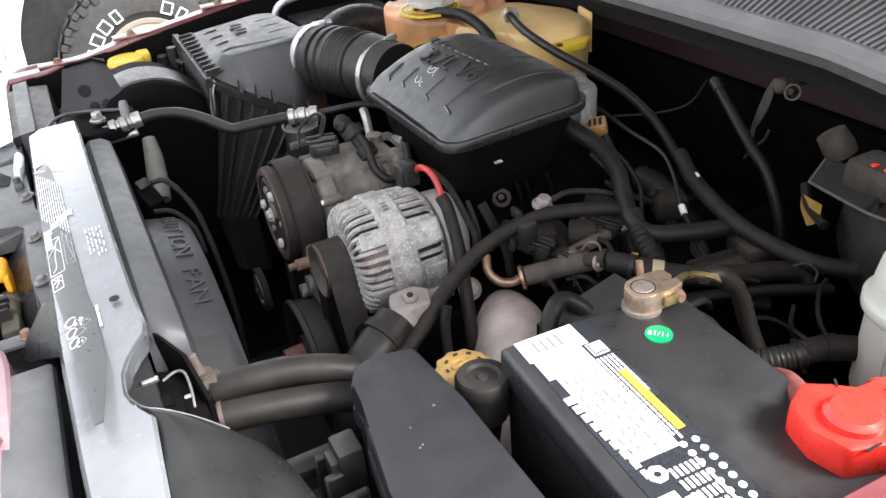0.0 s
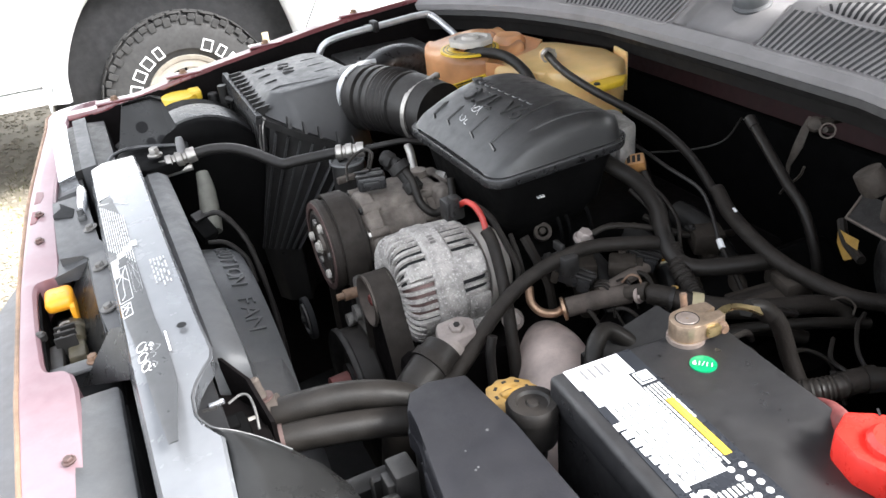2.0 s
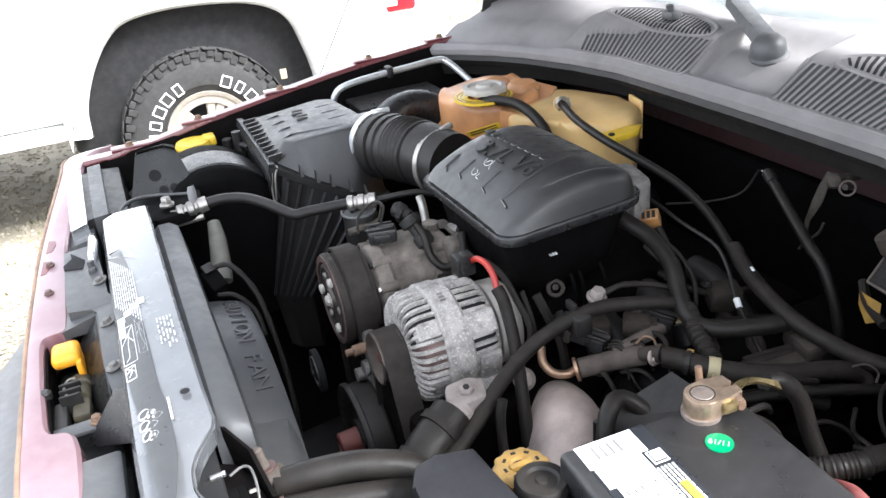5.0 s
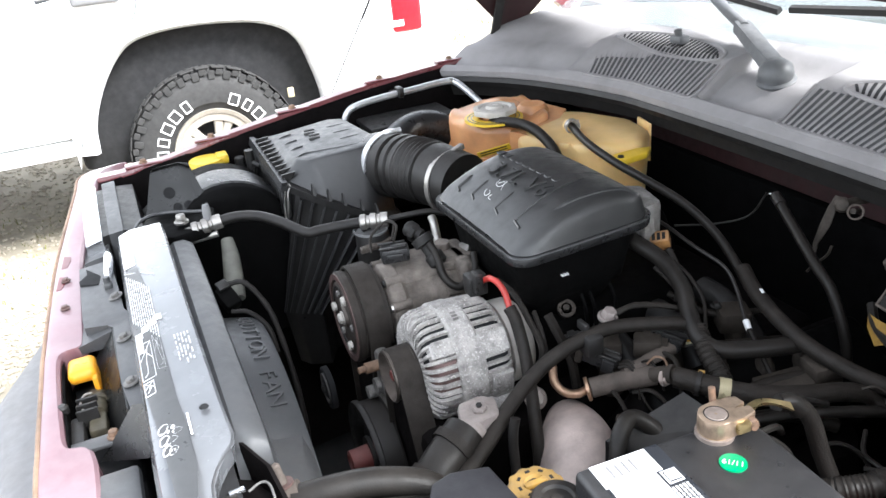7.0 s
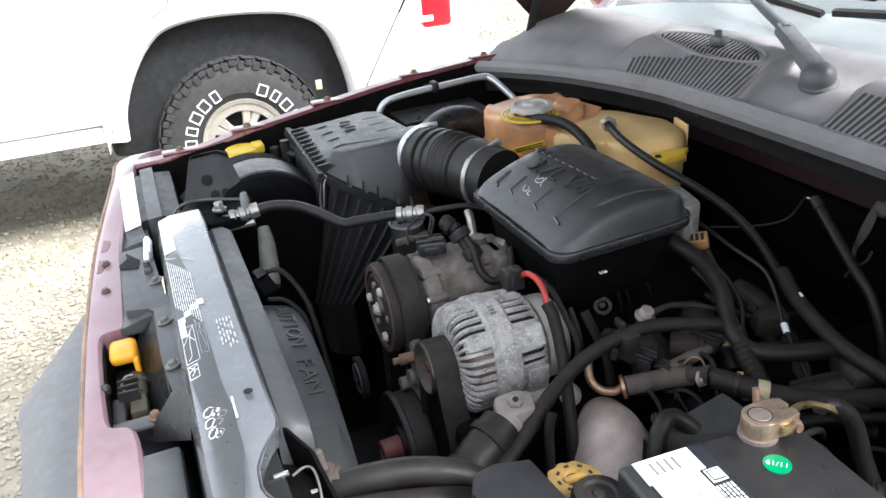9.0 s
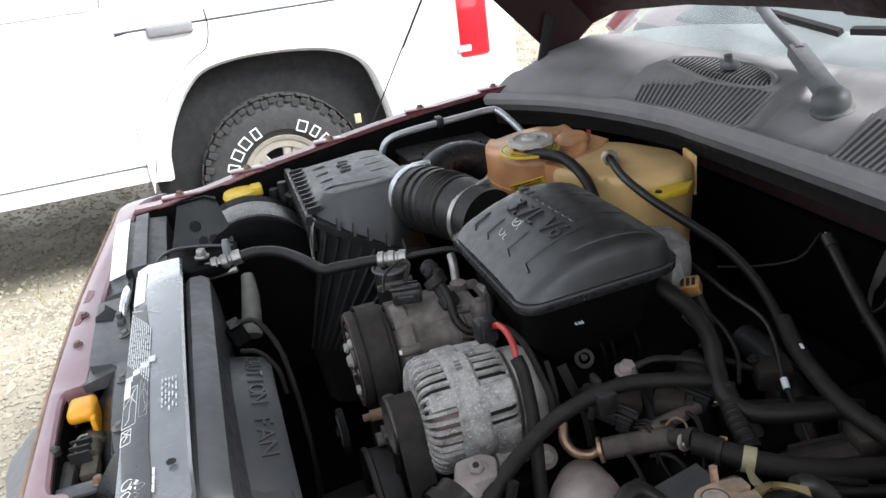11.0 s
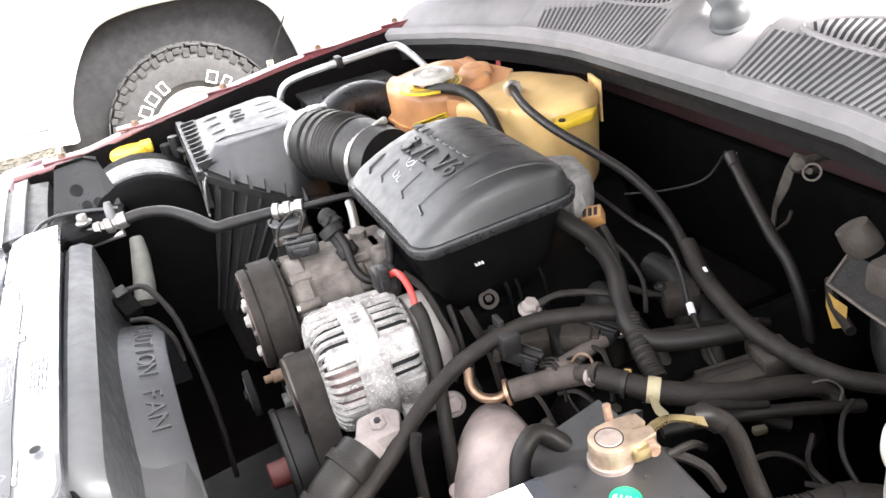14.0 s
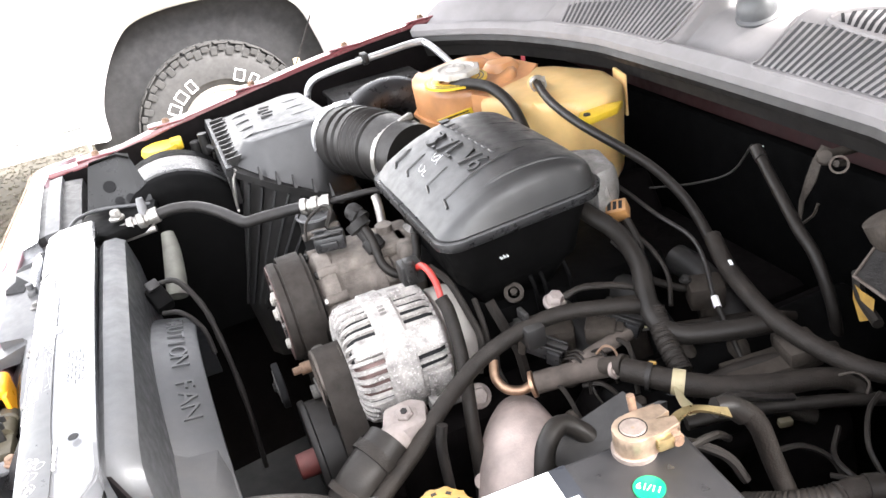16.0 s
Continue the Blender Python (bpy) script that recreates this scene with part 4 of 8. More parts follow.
def shroud():
    loops = []
    for y, z in ((0.30, 0.985), (0.27, 0.99), (0.0, 0.992), (-0.215, 0.988), (-0.238, 0.984), (-0.250, 0.972), (-0.256, 0.945), (-0.258, 0.90)):
        loops.append([(-0.031, y, z - 0.10), (-0.029, y, z - 0.006), (-0.022, y, z), (-0.006, y, z), (0.006, y, z - 0.008), (0.012, y, z - 0.05), (0.014, y, z - 0.30)])
    s = thing("fan_shroud", (0.0, 0.0, 0.62), "grey plastic radiator tank and fan shroud with raised warning", "fan shroud")
    part("tank", loft(loops, caps=False, closed=False), TANKGREY, s, "grey radiator top tank")
    loops = []
    for i in range(33):
        a = radians(-75 + 150 * i / 32)
        r = 0.300
        loops.append([(x, 0.05 + (r + e) * math.sin(a), 0.612 + (r + e) * math.cos(a)) for x, e in ((0.010, 0.012), (0.030, 0.008), (0.058, 0.0), (0.066, -0.006), (0.066, -0.014), (0.012, -0.012))])
    part("fan_ring", loft(loops, caps=True), TANKGREY, s)
    for i, ch in enumerate("CAUTION FAN"):
        if ch == " ":
            continue
        a = radians(17.0 - 3.95 * i)
        o = Vector((0.041, 0.05 + 0.3062 * math.sin(a), 0.612 + 0.3062 * math.cos(a)))
        part("raised_letter", letters(ch, 0.031, 0.0016, axes(o, (0, -math.cos(a), math.sin(a)), (1, 0, -0.2)), 1.0), GREYPLASTIC, s)
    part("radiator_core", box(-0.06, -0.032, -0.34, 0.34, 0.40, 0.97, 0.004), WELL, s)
    part("shroud_gusset", loft([[(0.012, -0.085, 0.882), (0.062, -0.088, 0.868), (0.062, -0.09, 0.862), (0.012, -0.088, 0.87)], [(0.004, -0.20, 0.872), (0.046, -0.165, 0.858), (0.066, -0.22, 0.80), (0.012, -0.22, 0.80)], [(0.002, -0.30, 0.83), (0.05, -0.26, 0.80), (0.066, -0.30, 0.70), (0.012, -0.30, 0.70)]]), GREYPLASTIC, s)
    return s


shroud()
fw = thing("fan_wiring", (0.05, 0.2, 0.90), "black fan plug with a looped taped lead", "wiring")
part("plug", moved(box(-0.013, 0.013, -0.022, 0.016, -0.010, 0.010, 0.004), axes((0.030, 0.185, 0.925), (0.9, 0.3, 0.1), (-0.2, 0.6, 0.4))), BLACK_SATIN, fw)
part("latch", moved(box(-0.008, 0.010, 0.006, 0.022, 0.011, 0.016, 0.002), axes((0.030, 0.185, 0.925), (0.9, 0.3, 0.1), (-0.2, 0.6, 0.4))), BLACK, fw)
part("lead", tube([(0.036, 0.200, 0.938), (0.060, 0.190, 0.938), (0.082, 0.160, 0.905), (0.090, 0.135, 0.86), (0.094, 0.11, 0.80), (0.094, 0.09, 0.74), (0.09, 0.08, 0.66)], 0.0042, 8, 6, lambda q: 1 + 0.12 * math.sin(q * 500)), RUBBER_CLEAN, fw)
part("lead", tube([(0.030, 0.160, 0.912), (0.054, 0.150, 0.908), (0.074, 0.13, 0.885), (0.078, 0.115, 0.85)], 0.0036, 8), RUBBER_CLEAN, fw)
part("duct", tube([(0.062, 0.338, 0.952), (0.060, 0.315, 0.930), (0.054, 0.285, 0.902), (0.048, 0.262, 0.88)], [0.010, 0.014, 0.016, 0.016], 14), DUCTGREY, fw, "grey-green tapered duct")

# orange side lamp in its recess
lamp = thing("side_lamp", (-0.18, 0.07, 0.85), "amber bulb holder in a black lamp recess", "lamp")
# Recess floor coloured near-black for the shade in it.
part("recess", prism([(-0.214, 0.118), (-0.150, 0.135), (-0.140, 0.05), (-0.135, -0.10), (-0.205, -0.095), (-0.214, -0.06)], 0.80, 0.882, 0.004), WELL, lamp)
part("recess_wall", loft([[(-0.2085, 0.110, 0.88), (-0.2075, 0.110, 0.938), (-0.2045, 0.108, 0.938), (-0.2045, 0.108, 0.88)], [(-0.2095, 0.02, 0.88), (-0.2085, 0.02, 0.932), (-0.2045, 0.02, 0.932), (-0.2045, 0.02, 0.88)], [(-0.2065, -0.08, 0.88), (-0.2055, -0.08, 0.925), (-0.2015, -0.08, 0.925), (-0.2015, -0.08, 0.88)]]), BLACK_SATIN, lamp)
part("recess_step", box(-0.204, -0.188, -0.060, 0.0, 0.885, 0.915, 0.004), BLACK, lamp)
part("edge_nub", lathe([(0.007, 0), (0.007, 0.008), (0.004, 0.011), (0, 0.011)], (-0.207, -0.004, 0.928), (0, 0, 1), 14), BLACK, lamp)
part("amber_cap", join(box(-0.200, -0.165, 0.052, 0.097, 0.926, 0.945, 0.008, 3), box(-0.172, -0.165, 0.043, 0.09, 0.895, 0.936, 0.003)), ORANGE, lamp, "amber plastic cap")
socket = part("bulb_socket", join(lathe([(0.011, 0), (0.014, 0.004), (0.014, 0.02), (0.011, 0.022), (0.011, 0.045), (0.008, 0.05), (0, 0.05)], (-0.174, 0.050, 0.905), (0.05, -1, 0.12), 18), box(-0.184, -0.163, -0.036, 0.004, 0.892, 0.912, 0.004)), OLIVE, lamp, "dull olive bulb socket")
for k in range(3):
    part("socket_rib", box(-0.186, -0.161, 0.022 - 0.014 * k, 0.025 - 0.014 * k, 0.895, 0.922, 0.001, 1), BLACK, socket)
part("clip", tube([(-0.192, -0.012, 0.912), (-0.186, -0.004, 0.920), (-0.190, 0.012, 0.922), (-0.184, 0.026, 0.926), (-0.176, 0.030, 0.924)], 0.0016, 6), STEEL, lamp)
part("bracket_arm", join(box(-0.206, -0.140, -0.084, -0.062, 0.914, 0.920, 0.002), box(-0.206, -0.200, -0.084, -0.062, 0.89, 0.918, 0.002)), GREYPLASTIC, lamp, "grey bracket arm")
part("arm_bolt", hexbolt((-0.154, -0.073, 0.921), (-0.1, 0, 1), 0.0062, 0.008), RUSTY, lamp)
part("pocket_flap", loft([[(-0.138, 0.128, 0.962), (-0.172, 0.116, 0.918), (-0.170, 0.112, 0.916), (-0.136, 0.124, 0.962)], [(-0.1365, 0.03, 0.9625), (-0.170, 0.03, 0.892), (-0.168, 0.028, 0.892), (-0.1345, 0.028, 0.9625)], [(-0.133, -0.075, 0.953), (-0.146, -0.082, 0.89), (-0.144, -0.084, 0.89), (-0.131, -0.077, 0.953)]]), BLACK_GLOSS, lamp, "black sheet flap")
part("bracket_flap", loft([[(x, y, z) for x, y, z in row] for row in (((-0.106, -0.110, 0.974), (-0.126, -0.086, 0.962), (-0.126, -0.083, 0.959), (-0.106, -0.107, 0.971)), ((-0.112, -0.130, 0.955), (-0.150, -0.084, 0.930), (-0.150, -0.081, 0.927), (-0.112, -0.127, 0.952)), ((-0.120, -0.142, 0.925), (-0.176, -0.076, 0.894), (-0.176, -0.073, 0.892), (-0.120, -0.139, 0.922)))]), BLACK_CLEAN, lamp, "black curled sheet flap")
# Solid near-black plate that paints the shade of an opening.
part("strip_pocket", prism([(-0.157, 0.344), (-0.150, 0.35), (-0.128, 0.36), (-0.126, 0.33), (-0.139, 0.256), (-0.165, 0.268), (-0.166, 0.282), (-0.153, 0.30)], 0.93, 0.9655, 0.001), WELL, lamp, "near-black plate painted as the shaded opening in the strip")
part("silver_tube", tube([(-0.122, 0.372, 0.966), (-0.120, 0.33, 0.974), (-0.122, 0.285, 0.972), (-0.126, 0.262, 0.962)], [0.005, 0.0075, 0.0075, 0.005], 12), CHROME, lamp, "pale tube beside the strip")
part("mount_clip", join(box(-0.132, -0.120, 0.232, 0.252, 0.958, 0.972, 0.003), rod((-0.126, 0.242, 0.97), (-0.126, 0.242, 0.98), 0.005)), GREYPLASTIC, lamp)

for ob in lamp.children:
    if ob.name.split(".")[0] not in ("strip_pocket", "silver_tube", "mount_clip"):
        ob.data.transform(Matrix.Translation((0.0085, 0.006, -0.006)))

# headlamp at the far corner
hl = thing("headlamp", (-0.12, 0.55, 0.80), "clear headlamp in black housing behind the header panel", "headlamp")
part("housing", loft([[(-0.150, y, z - 0.1), (-0.150, y, z - 0.004), (-0.10, y, z + 0.004), (-0.06, y, z), (-0.05, y, z - 0.1)] for y, z in ((0.64, 0.985), (0.55, 0.985), (0.42, 0.975))]), BLACK, hl)
part("lens", loft([[(-0.152, y, z - 0.06), (-0.152, y, z + 0.001), (-0.125, y, z + 0.008), (-0.122, y, z - 0.06)] for y, z in ((0.645, 0.985), (0.55, 0.982), (0.40, 0.970))]), CHROME, hl, "bright lamp lens edge")
part("trim", loft([[(-0.113, y, z - 0.06), (-0.113, y, z + 0.012), (-0.09, y, z + 0.014), (-0.088, y, z - 0.06)] for y, z in ((0.64, 0.985), (0.53, 0.982), (0.40, 0.972))]), GREYPLASTIC, hl)

# black corner bracket
br = thing("corner_bracket", (-0.02, 0.52, 0.85), "black steel corner bracket with a shield plate", "bracket")
part("base_plate", prism([(-0.055, 0.52), (-0.045, 0.43), (0.05, 0.40), (0.075, 0.50), (0.05, 0.60), (-0.01, 0.62)], 0.955, 0.972, 0.003), BLACK_SATIN, br)
part("upright", loft([[(x, y, z), (x + 0.003, y + 0.004, z), (u + 0.003, v + 0.004, w), (u, v, w)] for x, y, z, u, v, w in ((-0.052, 0.455, 0.975, -0.026, 0.488, 1.045), (-0.020, 0.450, 0.975, -0.008, 0.485, 1.052), (0.012, 0.447, 0.975, 0.022, 0.482, 1.053), (0.040, 0.445, 0.970, 0.037, 0.480, 1.048))]), BLACK_GLOSS, br, "tall black bracket plate")
part("flange", loft([[(-0.026, 0.488, 1.045), (-0.022, 0.478, 1.052), (-0.020, 0.480, 1.054), (-0.024, 0.492, 1.047)], [(0.022, 0.482, 1.053), (0.020, 0.470, 1.056), (0.022, 0.472, 1.058), (0.024, 0.486, 1.055)], [(0.037, 0.480, 1.048), (0.038, 0.468, 1.046), (0.040, 0.470, 1.048), (0.040, 0.484, 1.050)]]), BLACK_SATIN, br)
part("gusset", loft([[(0.036, 0.440, 0.968), (0.040, 0.440, 0.968), (0.040, 0.478, 1.046), (0.036, 0.480, 1.046)], [(0.052, 0.420, 0.965), (0.055, 0.420, 0.965), (0.052, 0.46, 1.0), (0.048, 0.46, 1.0)]]), BLACK_GLOSS, br)
for x, z, r in ((-0.004, 1.010, 0.010), (0.004, 0.985, 0.008), (0.022, 0.985, 0.008)):
    part("plate_slot", lathe([(r, 0), (r, 0.002), (0, 0.002)], (x, 0.4485 + (z - 0.975) * 0.46, z), (0, -1, 0.4), 16), WELL, br)
part("bracket_bolt", hexbolt((0.0, 0.358, 0.992), (0, 0, 1), 0.0085, 0.014), STEEL, br)
part("foot", prism([(-0.075, 0.36), (-0.02, 0.32), (0.05, 0.335), (0.06, 0.42), (-0.05, 0.44)], 0.965, 0.985, 0.004), BLACK_SATIN, br)
part("cover_edge", tube([(-0.08, 0.352, 0.99), (-0.06, 0.40, 0.995), (-0.02, 0.42, 0.992), (0.05, 0.40, 0.985)], 0.003, 6), GREYPLASTIC, br)

# washer bottle
wb = thing("washer_bottle", (0.09, 0.54, 0.70), "black washer bottle with a yellow cap in the corner", "washer bottle")
DX, DZ = 0.085, 0.884


def drum_row(y, r, flat=0.70):
    """An arched section of the tank at one place across the car."""
    return [(DX - r, y, flat)] + [(DX - r * math.cos(radians(a)), y, DZ + r * 1.03 * math.sin(radians(a))) for a in range(0, 181, 9)] + [(DX + r, y, flat)]


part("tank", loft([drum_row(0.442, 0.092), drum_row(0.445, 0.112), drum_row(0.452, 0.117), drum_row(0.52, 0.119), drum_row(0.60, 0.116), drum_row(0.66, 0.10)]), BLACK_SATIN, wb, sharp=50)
part("tank_band", loft([[(DX - r * math.cos(radians(a)), y, DZ + r * 1.03 * math.sin(radians(a))) for a in range(6, 171, 6)] for y, r in ((0.466, 0.116), (0.468, 0.1205), (0.478, 0.1215), (0.532, 0.1225), (0.542, 0.1215), (0.544, 0.116))], caps=False, closed=False), BLACK_CLEAN, wb, "smooth band over the tank", sharp=60)
part("hose_stub", join(rod((0.165, 0.62, 0.97), (0.165, 0.62, 1.01), 0.009), rod((0.165, 0.62, 0.985), (0.18, 0.60, 0.98), 0.006)), BLACK, wb)
part("filler_cap", join(lathe([(0.034, 0), (0.036, 0.006), (0.033, 0.014), (0.0, 0.016)], (0.085, 0.655, 0.985), (0, 0, 1), 28), box(0.105, 0.128, 0.64, 0.675, 0.985, 1.004, 0.004)), YELLOW, wb, "yellow filler cap")
part("filler_neck", rod((0.085, 0.655, 0.90), (0.085, 0.655, 0.986), 0.026), BLACK, wb)


# ---- air filter box ----
ab = thing("air_filter_box", (0.27, 0.5, 0.70), "ribbed black plastic air filter box with wire clips", "air box")
def seam_z(x, y):
    """The tilted parting line of the box."""
    return 0.999 - 0.50 * max(x - 0.19, 0.0) + 0.055 * (y - 0.405)


def rounded(poly, bite=0.16):
    """A polygon with its corners rounded off."""
    row, out = [Vector(q) for q in poly], []
    for k in range(len(row)):
        p, q, r = row[k - 1], row[k], row[(k + 1) % len(row)]
        a, b = q.lerp(p, bite), q.lerp(r, bite)
        out += [(1 - t) ** 2 * a + 2 * t * (1 - t) * q + t * t * b for t in (0.1, 0.5, 0.9)]
    return out


foot = [(0.183, 0.69), (0.186, 0.402), (0.240, 0.366), (0.345, 0.342), (0.392, 0.40), (0.392, 0.64), (0.30, 0.70)]
low = rounded([(0.20, 0.68), (0.20, 0.415), (0.245, 0.382), (0.335, 0.36), (0.375, 0.41), (0.375, 0.63), (0.30, 0.69)], 0.1)
lean = [(v.x - 0.50 * (v.x - 0.08) * step01(0.50, 0.40, v.y), v.y + 0.012) for v in low]
part("lower_box", loft([[(0.24 + (x - 0.24) * 0.85, 0.52 + (y - 0.52) * 0.85, 0.62) for x, y in lean], [(x, y, 0.75) for x, y in lean], [(v.x, v.y, seam_z(v.x, v.y) - 0.012) for v in low]]), BLACK, ab)
rim = rounded(foot, 0.05)
part("seam_flange", loft([[(v.x, v.y, seam_z(v.x, v.y) - 0.014) for v in rim], [(v.x, v.y, seam_z(v.x, v.y) - 0.001) for v in rim]]), BLACK, ab)
top = [(0.224, 0.634), (0.221, 0.450), (0.238, 0.424), (0.345, 0.404), (0.376, 0.435), (0.362, 0.612), (0.336, 0.636)]
base = [(0.190, 0.688), (0.192, 0.43), (0.246, 0.380), (0.322, 0.352), (0.388, 0.402), (0.388, 0.636), (0.300, 0.698)]
loops = []
for f, g, drop in ((0.0, 1.0, 0.0), (0.10, 1.0, 0.0), (0.45, 1.0, 0.0), (0.80, 1.0, 0.0), (0.93, 1.0, 0.0), (0.985, 0.99, 0.0), (1.0, 0.965, 0.0), (1.0, 0.90, -0.0008)):
    a, b = rounded(base), rounded(top)
    c = Vector((0.29, 0.53))
    loop = []
    for u, v in zip(a, b):
        w = u.lerp(v, min(f * 1.02, 1.0))
        w = c + (w - c) * g
        lo, hi = seam_z(u.x, u.y), 1.025 + (v.x - 0.22) * 0.09
        loop.append((w.x, w.y, lo + (hi - lo) * f - drop))
    loops.append(loop)
lid = loft(loops)
lid_ob = part("lid", lid, INTAKE, ab)
def lid_z(x):
    return 1.0252 + (x - 0.22) * 0.09


for k in range(4):
    y = 0.462 + 0.046 * k
    part("lid_rib", tube([(0.207, y, 1.0), (0.214, y, 1.012), (0.221, y, 1.021), (0.233, y + 0.001, lid_z(0.233)), (0.250, y + 0.003, lid_z(0.250) + 0.0004)] + ([(0.30, y - 0.018, lid_z(0.30)), (0.352, y - 0.034, lid_z(0.352) - 0.001)] if k == 0 else []), 0.0022, 6, 4), INTAKE, lid_ob)
    if k:
        part("lid_rib", tube([(0.318, y - 0.020, lid_z(0.318) - 0.0005), (0.335, y - 0.024, lid_z(0.335) + 0.0003), (0.355, y - 0.028, lid_z(0.355) - 0.0006)], 0.0022, 6, 4), INTAKE, lid_ob)
for k in range(4):
    part("lid_emblem", box(0.270 + 0.005 * (k % 2), 0.292 + 0.005 * (k % 2), 0.530 + 0.019 * k, 0.543 + 0.019 * k, 1.028, lid_z(0.283) + 0.0035, 0.003), BLACK, lid_ob, "raised maker's emblem")
for x in (0.272, 0.318):
    part("lid_wear", box(x, x + 0.016, 0.438, 0.4395, lid_z(x) - 0.001, lid_z(x) + 0.0006), GREYPLASTIC, lid_ob)
for k in range(10):
    y = 0.425 + 0.0235 * k
    z = seam_z(0.19, y)
    part("side_rib", loft([[(0.182, y, z - 0.012), (0.182, y + 0.005, z - 0.012), (0.186, y + 0.005, z + 0.010), (0.186, y, z + 0.010)], [(0.204, y, z), (0.204, y + 0.005, z), (0.212, y + 0.005, z + 0.012), (0.212, y, z + 0.012)]]), BLACK, ab)
part("front_rail", loft([[(0.176, y, seam_z(0.19, y) - 0.010), (0.188, y, seam_z(0.19, y) - 0.012), (0.190, y, seam_z(0.19, y) + 0.004), (0.180, y, seam_z(0.19, y) + 0.005)] for y in (0.403, 0.53, 0.675)]), BLACK_CLEAN, ab)
for k in range(12):
    y = 0.415 + 0.022 * k
    part("comb_tooth", box(0.178, 0.192, y, y + 0.007, 0.932, seam_z(0.19, y) - 0.012, 0.002, 1), BLACK, ab)
for x in (0.228, 0.252, 0.276, 0.305, 0.330):
    y = 0.366 - 0.24 * (x - 0.24) if x > 0.24 else 0.374
    z = seam_z(x, y)
    part("side_rib", loft([[(x - 0.003, y - 0.002, z), (x + 0.003, y - 0.003, z), (x + 0.003, y + 0.012, z - 0.001), (x - 0.003, y + 0.012, z - 0.001)], [(x + 0.0, y + 0.011, z + 0.017), (x + 0.002, y + 0.011, z + 0.017), (x + 0.002, y + 0.018, z + 0.017), (x, y + 0.018, z + 0.017)]]), BLACK, ab)
for k in range(7):
    f = (k + 0.4) / 7
    a = Vector((0.200, 0.404, 0.972)).lerp(Vector((0.332, 0.352, 0.908)), f)
    b = Vector((a.x - 0.50 * (a.x - 0.08), a.y + 0.014, 0.75))
    part("body_rib", loft([[q + Vector((-0.003, -0.005, 0)), q + Vector((0.0, -0.008, 0)), q + Vector((0.003, 0.0, 0)), q + Vector((-0.001, 0.003, 0))] for q in (a, b)]), INTAKE, ab)
for x, y in ((0.190, 0.408), (0.186, 0.662)):
    part("wire_clip", tube([(x - 0.012, y - 0.012, 0.93), (x - 0.012, y + 0.004, 0.928), (x - 0.010, y + 0.008, 0.955), (x - 0.002, y + 0.006, 0.992), (x + 0.004, y - 0.004, 0.995), (x - 0.004, y - 0.014, 0.985), (x - 0.010, y - 0.016, 0.95), (x - 0.012, y - 0.006, 0.925)], 0.0018, 6, 4), STEEL, ab, "sprung wire clip")

vv = thing("vent_valve", (0.155, 0.648, 0.90), "small dark vent valve on a pale stem", "valve")
part("stem", rod((0.152, 0.645, 0.90), (0.149, 0.651, 0.968), 0.006, 14), ENDCAP, vv, "pale stem")
part("cap", lathe([(0.010, 0), (0.0105, 0.004), (0.010, 0.026), (0.008, 0.028), (0, 0.028)], (0.1488, 0.6515, 0.963), (0, 0, 1), 18), BLACK, vv)

# intake hose
ih = thing("intake_hose", (0.42, 0.32, 0.93), "ribbed black rubber intake hose with metal band clamps", "intake hose")
A, B = Vector((0.368, 0.459, 0.990)), Vector((0.462, 0.150, 1.000))
D = (B - A).normalized()
part("sensor_tube", lathe([(0.036, -0.055), (0.044, -0.03), (0.050, 0.0), (0.056, 0.02), (0.057, 0.05), (0.058, 0.075)], A, D, 36), BLACK_CLEAN, ih)
part("band_clamp", ring(A + D * 0.044, D, 0.056, 0.0618, 0.014, 48), PIPE, ih, "bright band clamp")
part("clamp_screw", join(box(0.378, 0.402, 0.402, 0.414, 1.046, 1.057, 0.003), rod((0.402, 0.408, 1.052), (0.412, 0.408, 1.052), 0.005)), PIPE, ih)


def bellows(s):
    """Outline of the hose along its length: a plain cuff, a groove, fine ribs and a last bulge."""
    if 0.026 < s < 0.036:
        return 0.93
    if 0.048 < s < 0.056 or 0.118 < s < 0.126:
        return 0.95
    if 0.066 < s < 0.112:
        return 1.01 + 0.045 * (0.5 + 0.5 * math.cos((s - 0.066) / 0.0092 * 2 * math.pi))
    return 1.03


part("bellows", tube([A + D * 0.062, A + D * 0.10 + Vector((0, 0, 0.004)), A + D * 0.16 + Vector((0, 0, 0.006)), A + D * 0.21 + Vector((0, 0, 0.004)), A + D * 0.26], [0.058, 0.057, 0.055, 0.053, 0.051], 36, 24, bellows), RUBBER_CLEAN, ih)
part("band_clamp", ring(A + D * 0.222, D, 0.050, 0.0565, 0.010, 40), STEEL, ih)
part("clamp_screw", moved(box(-0.016, 0.016, -0.005, 0.005, -0.005, 0.005, 0.002), axes(A + D * 0.234 + Vector((0.012, 0.008, 0.053)), (0.8, 0.3, 0.15), (0, 1, 0))), STEEL, ih)

# throttle body cover
tc = thing("intake_cover", (0.48, 0.05, 0.80), "satin black plastic intake cover with raised lettering", "engine cover")


X0, X1, YN, YF = 0.358, 0.566, -0.130, 0.134


def cover_lip(x):
    return 1.025 + 0.045 * (x - X0)


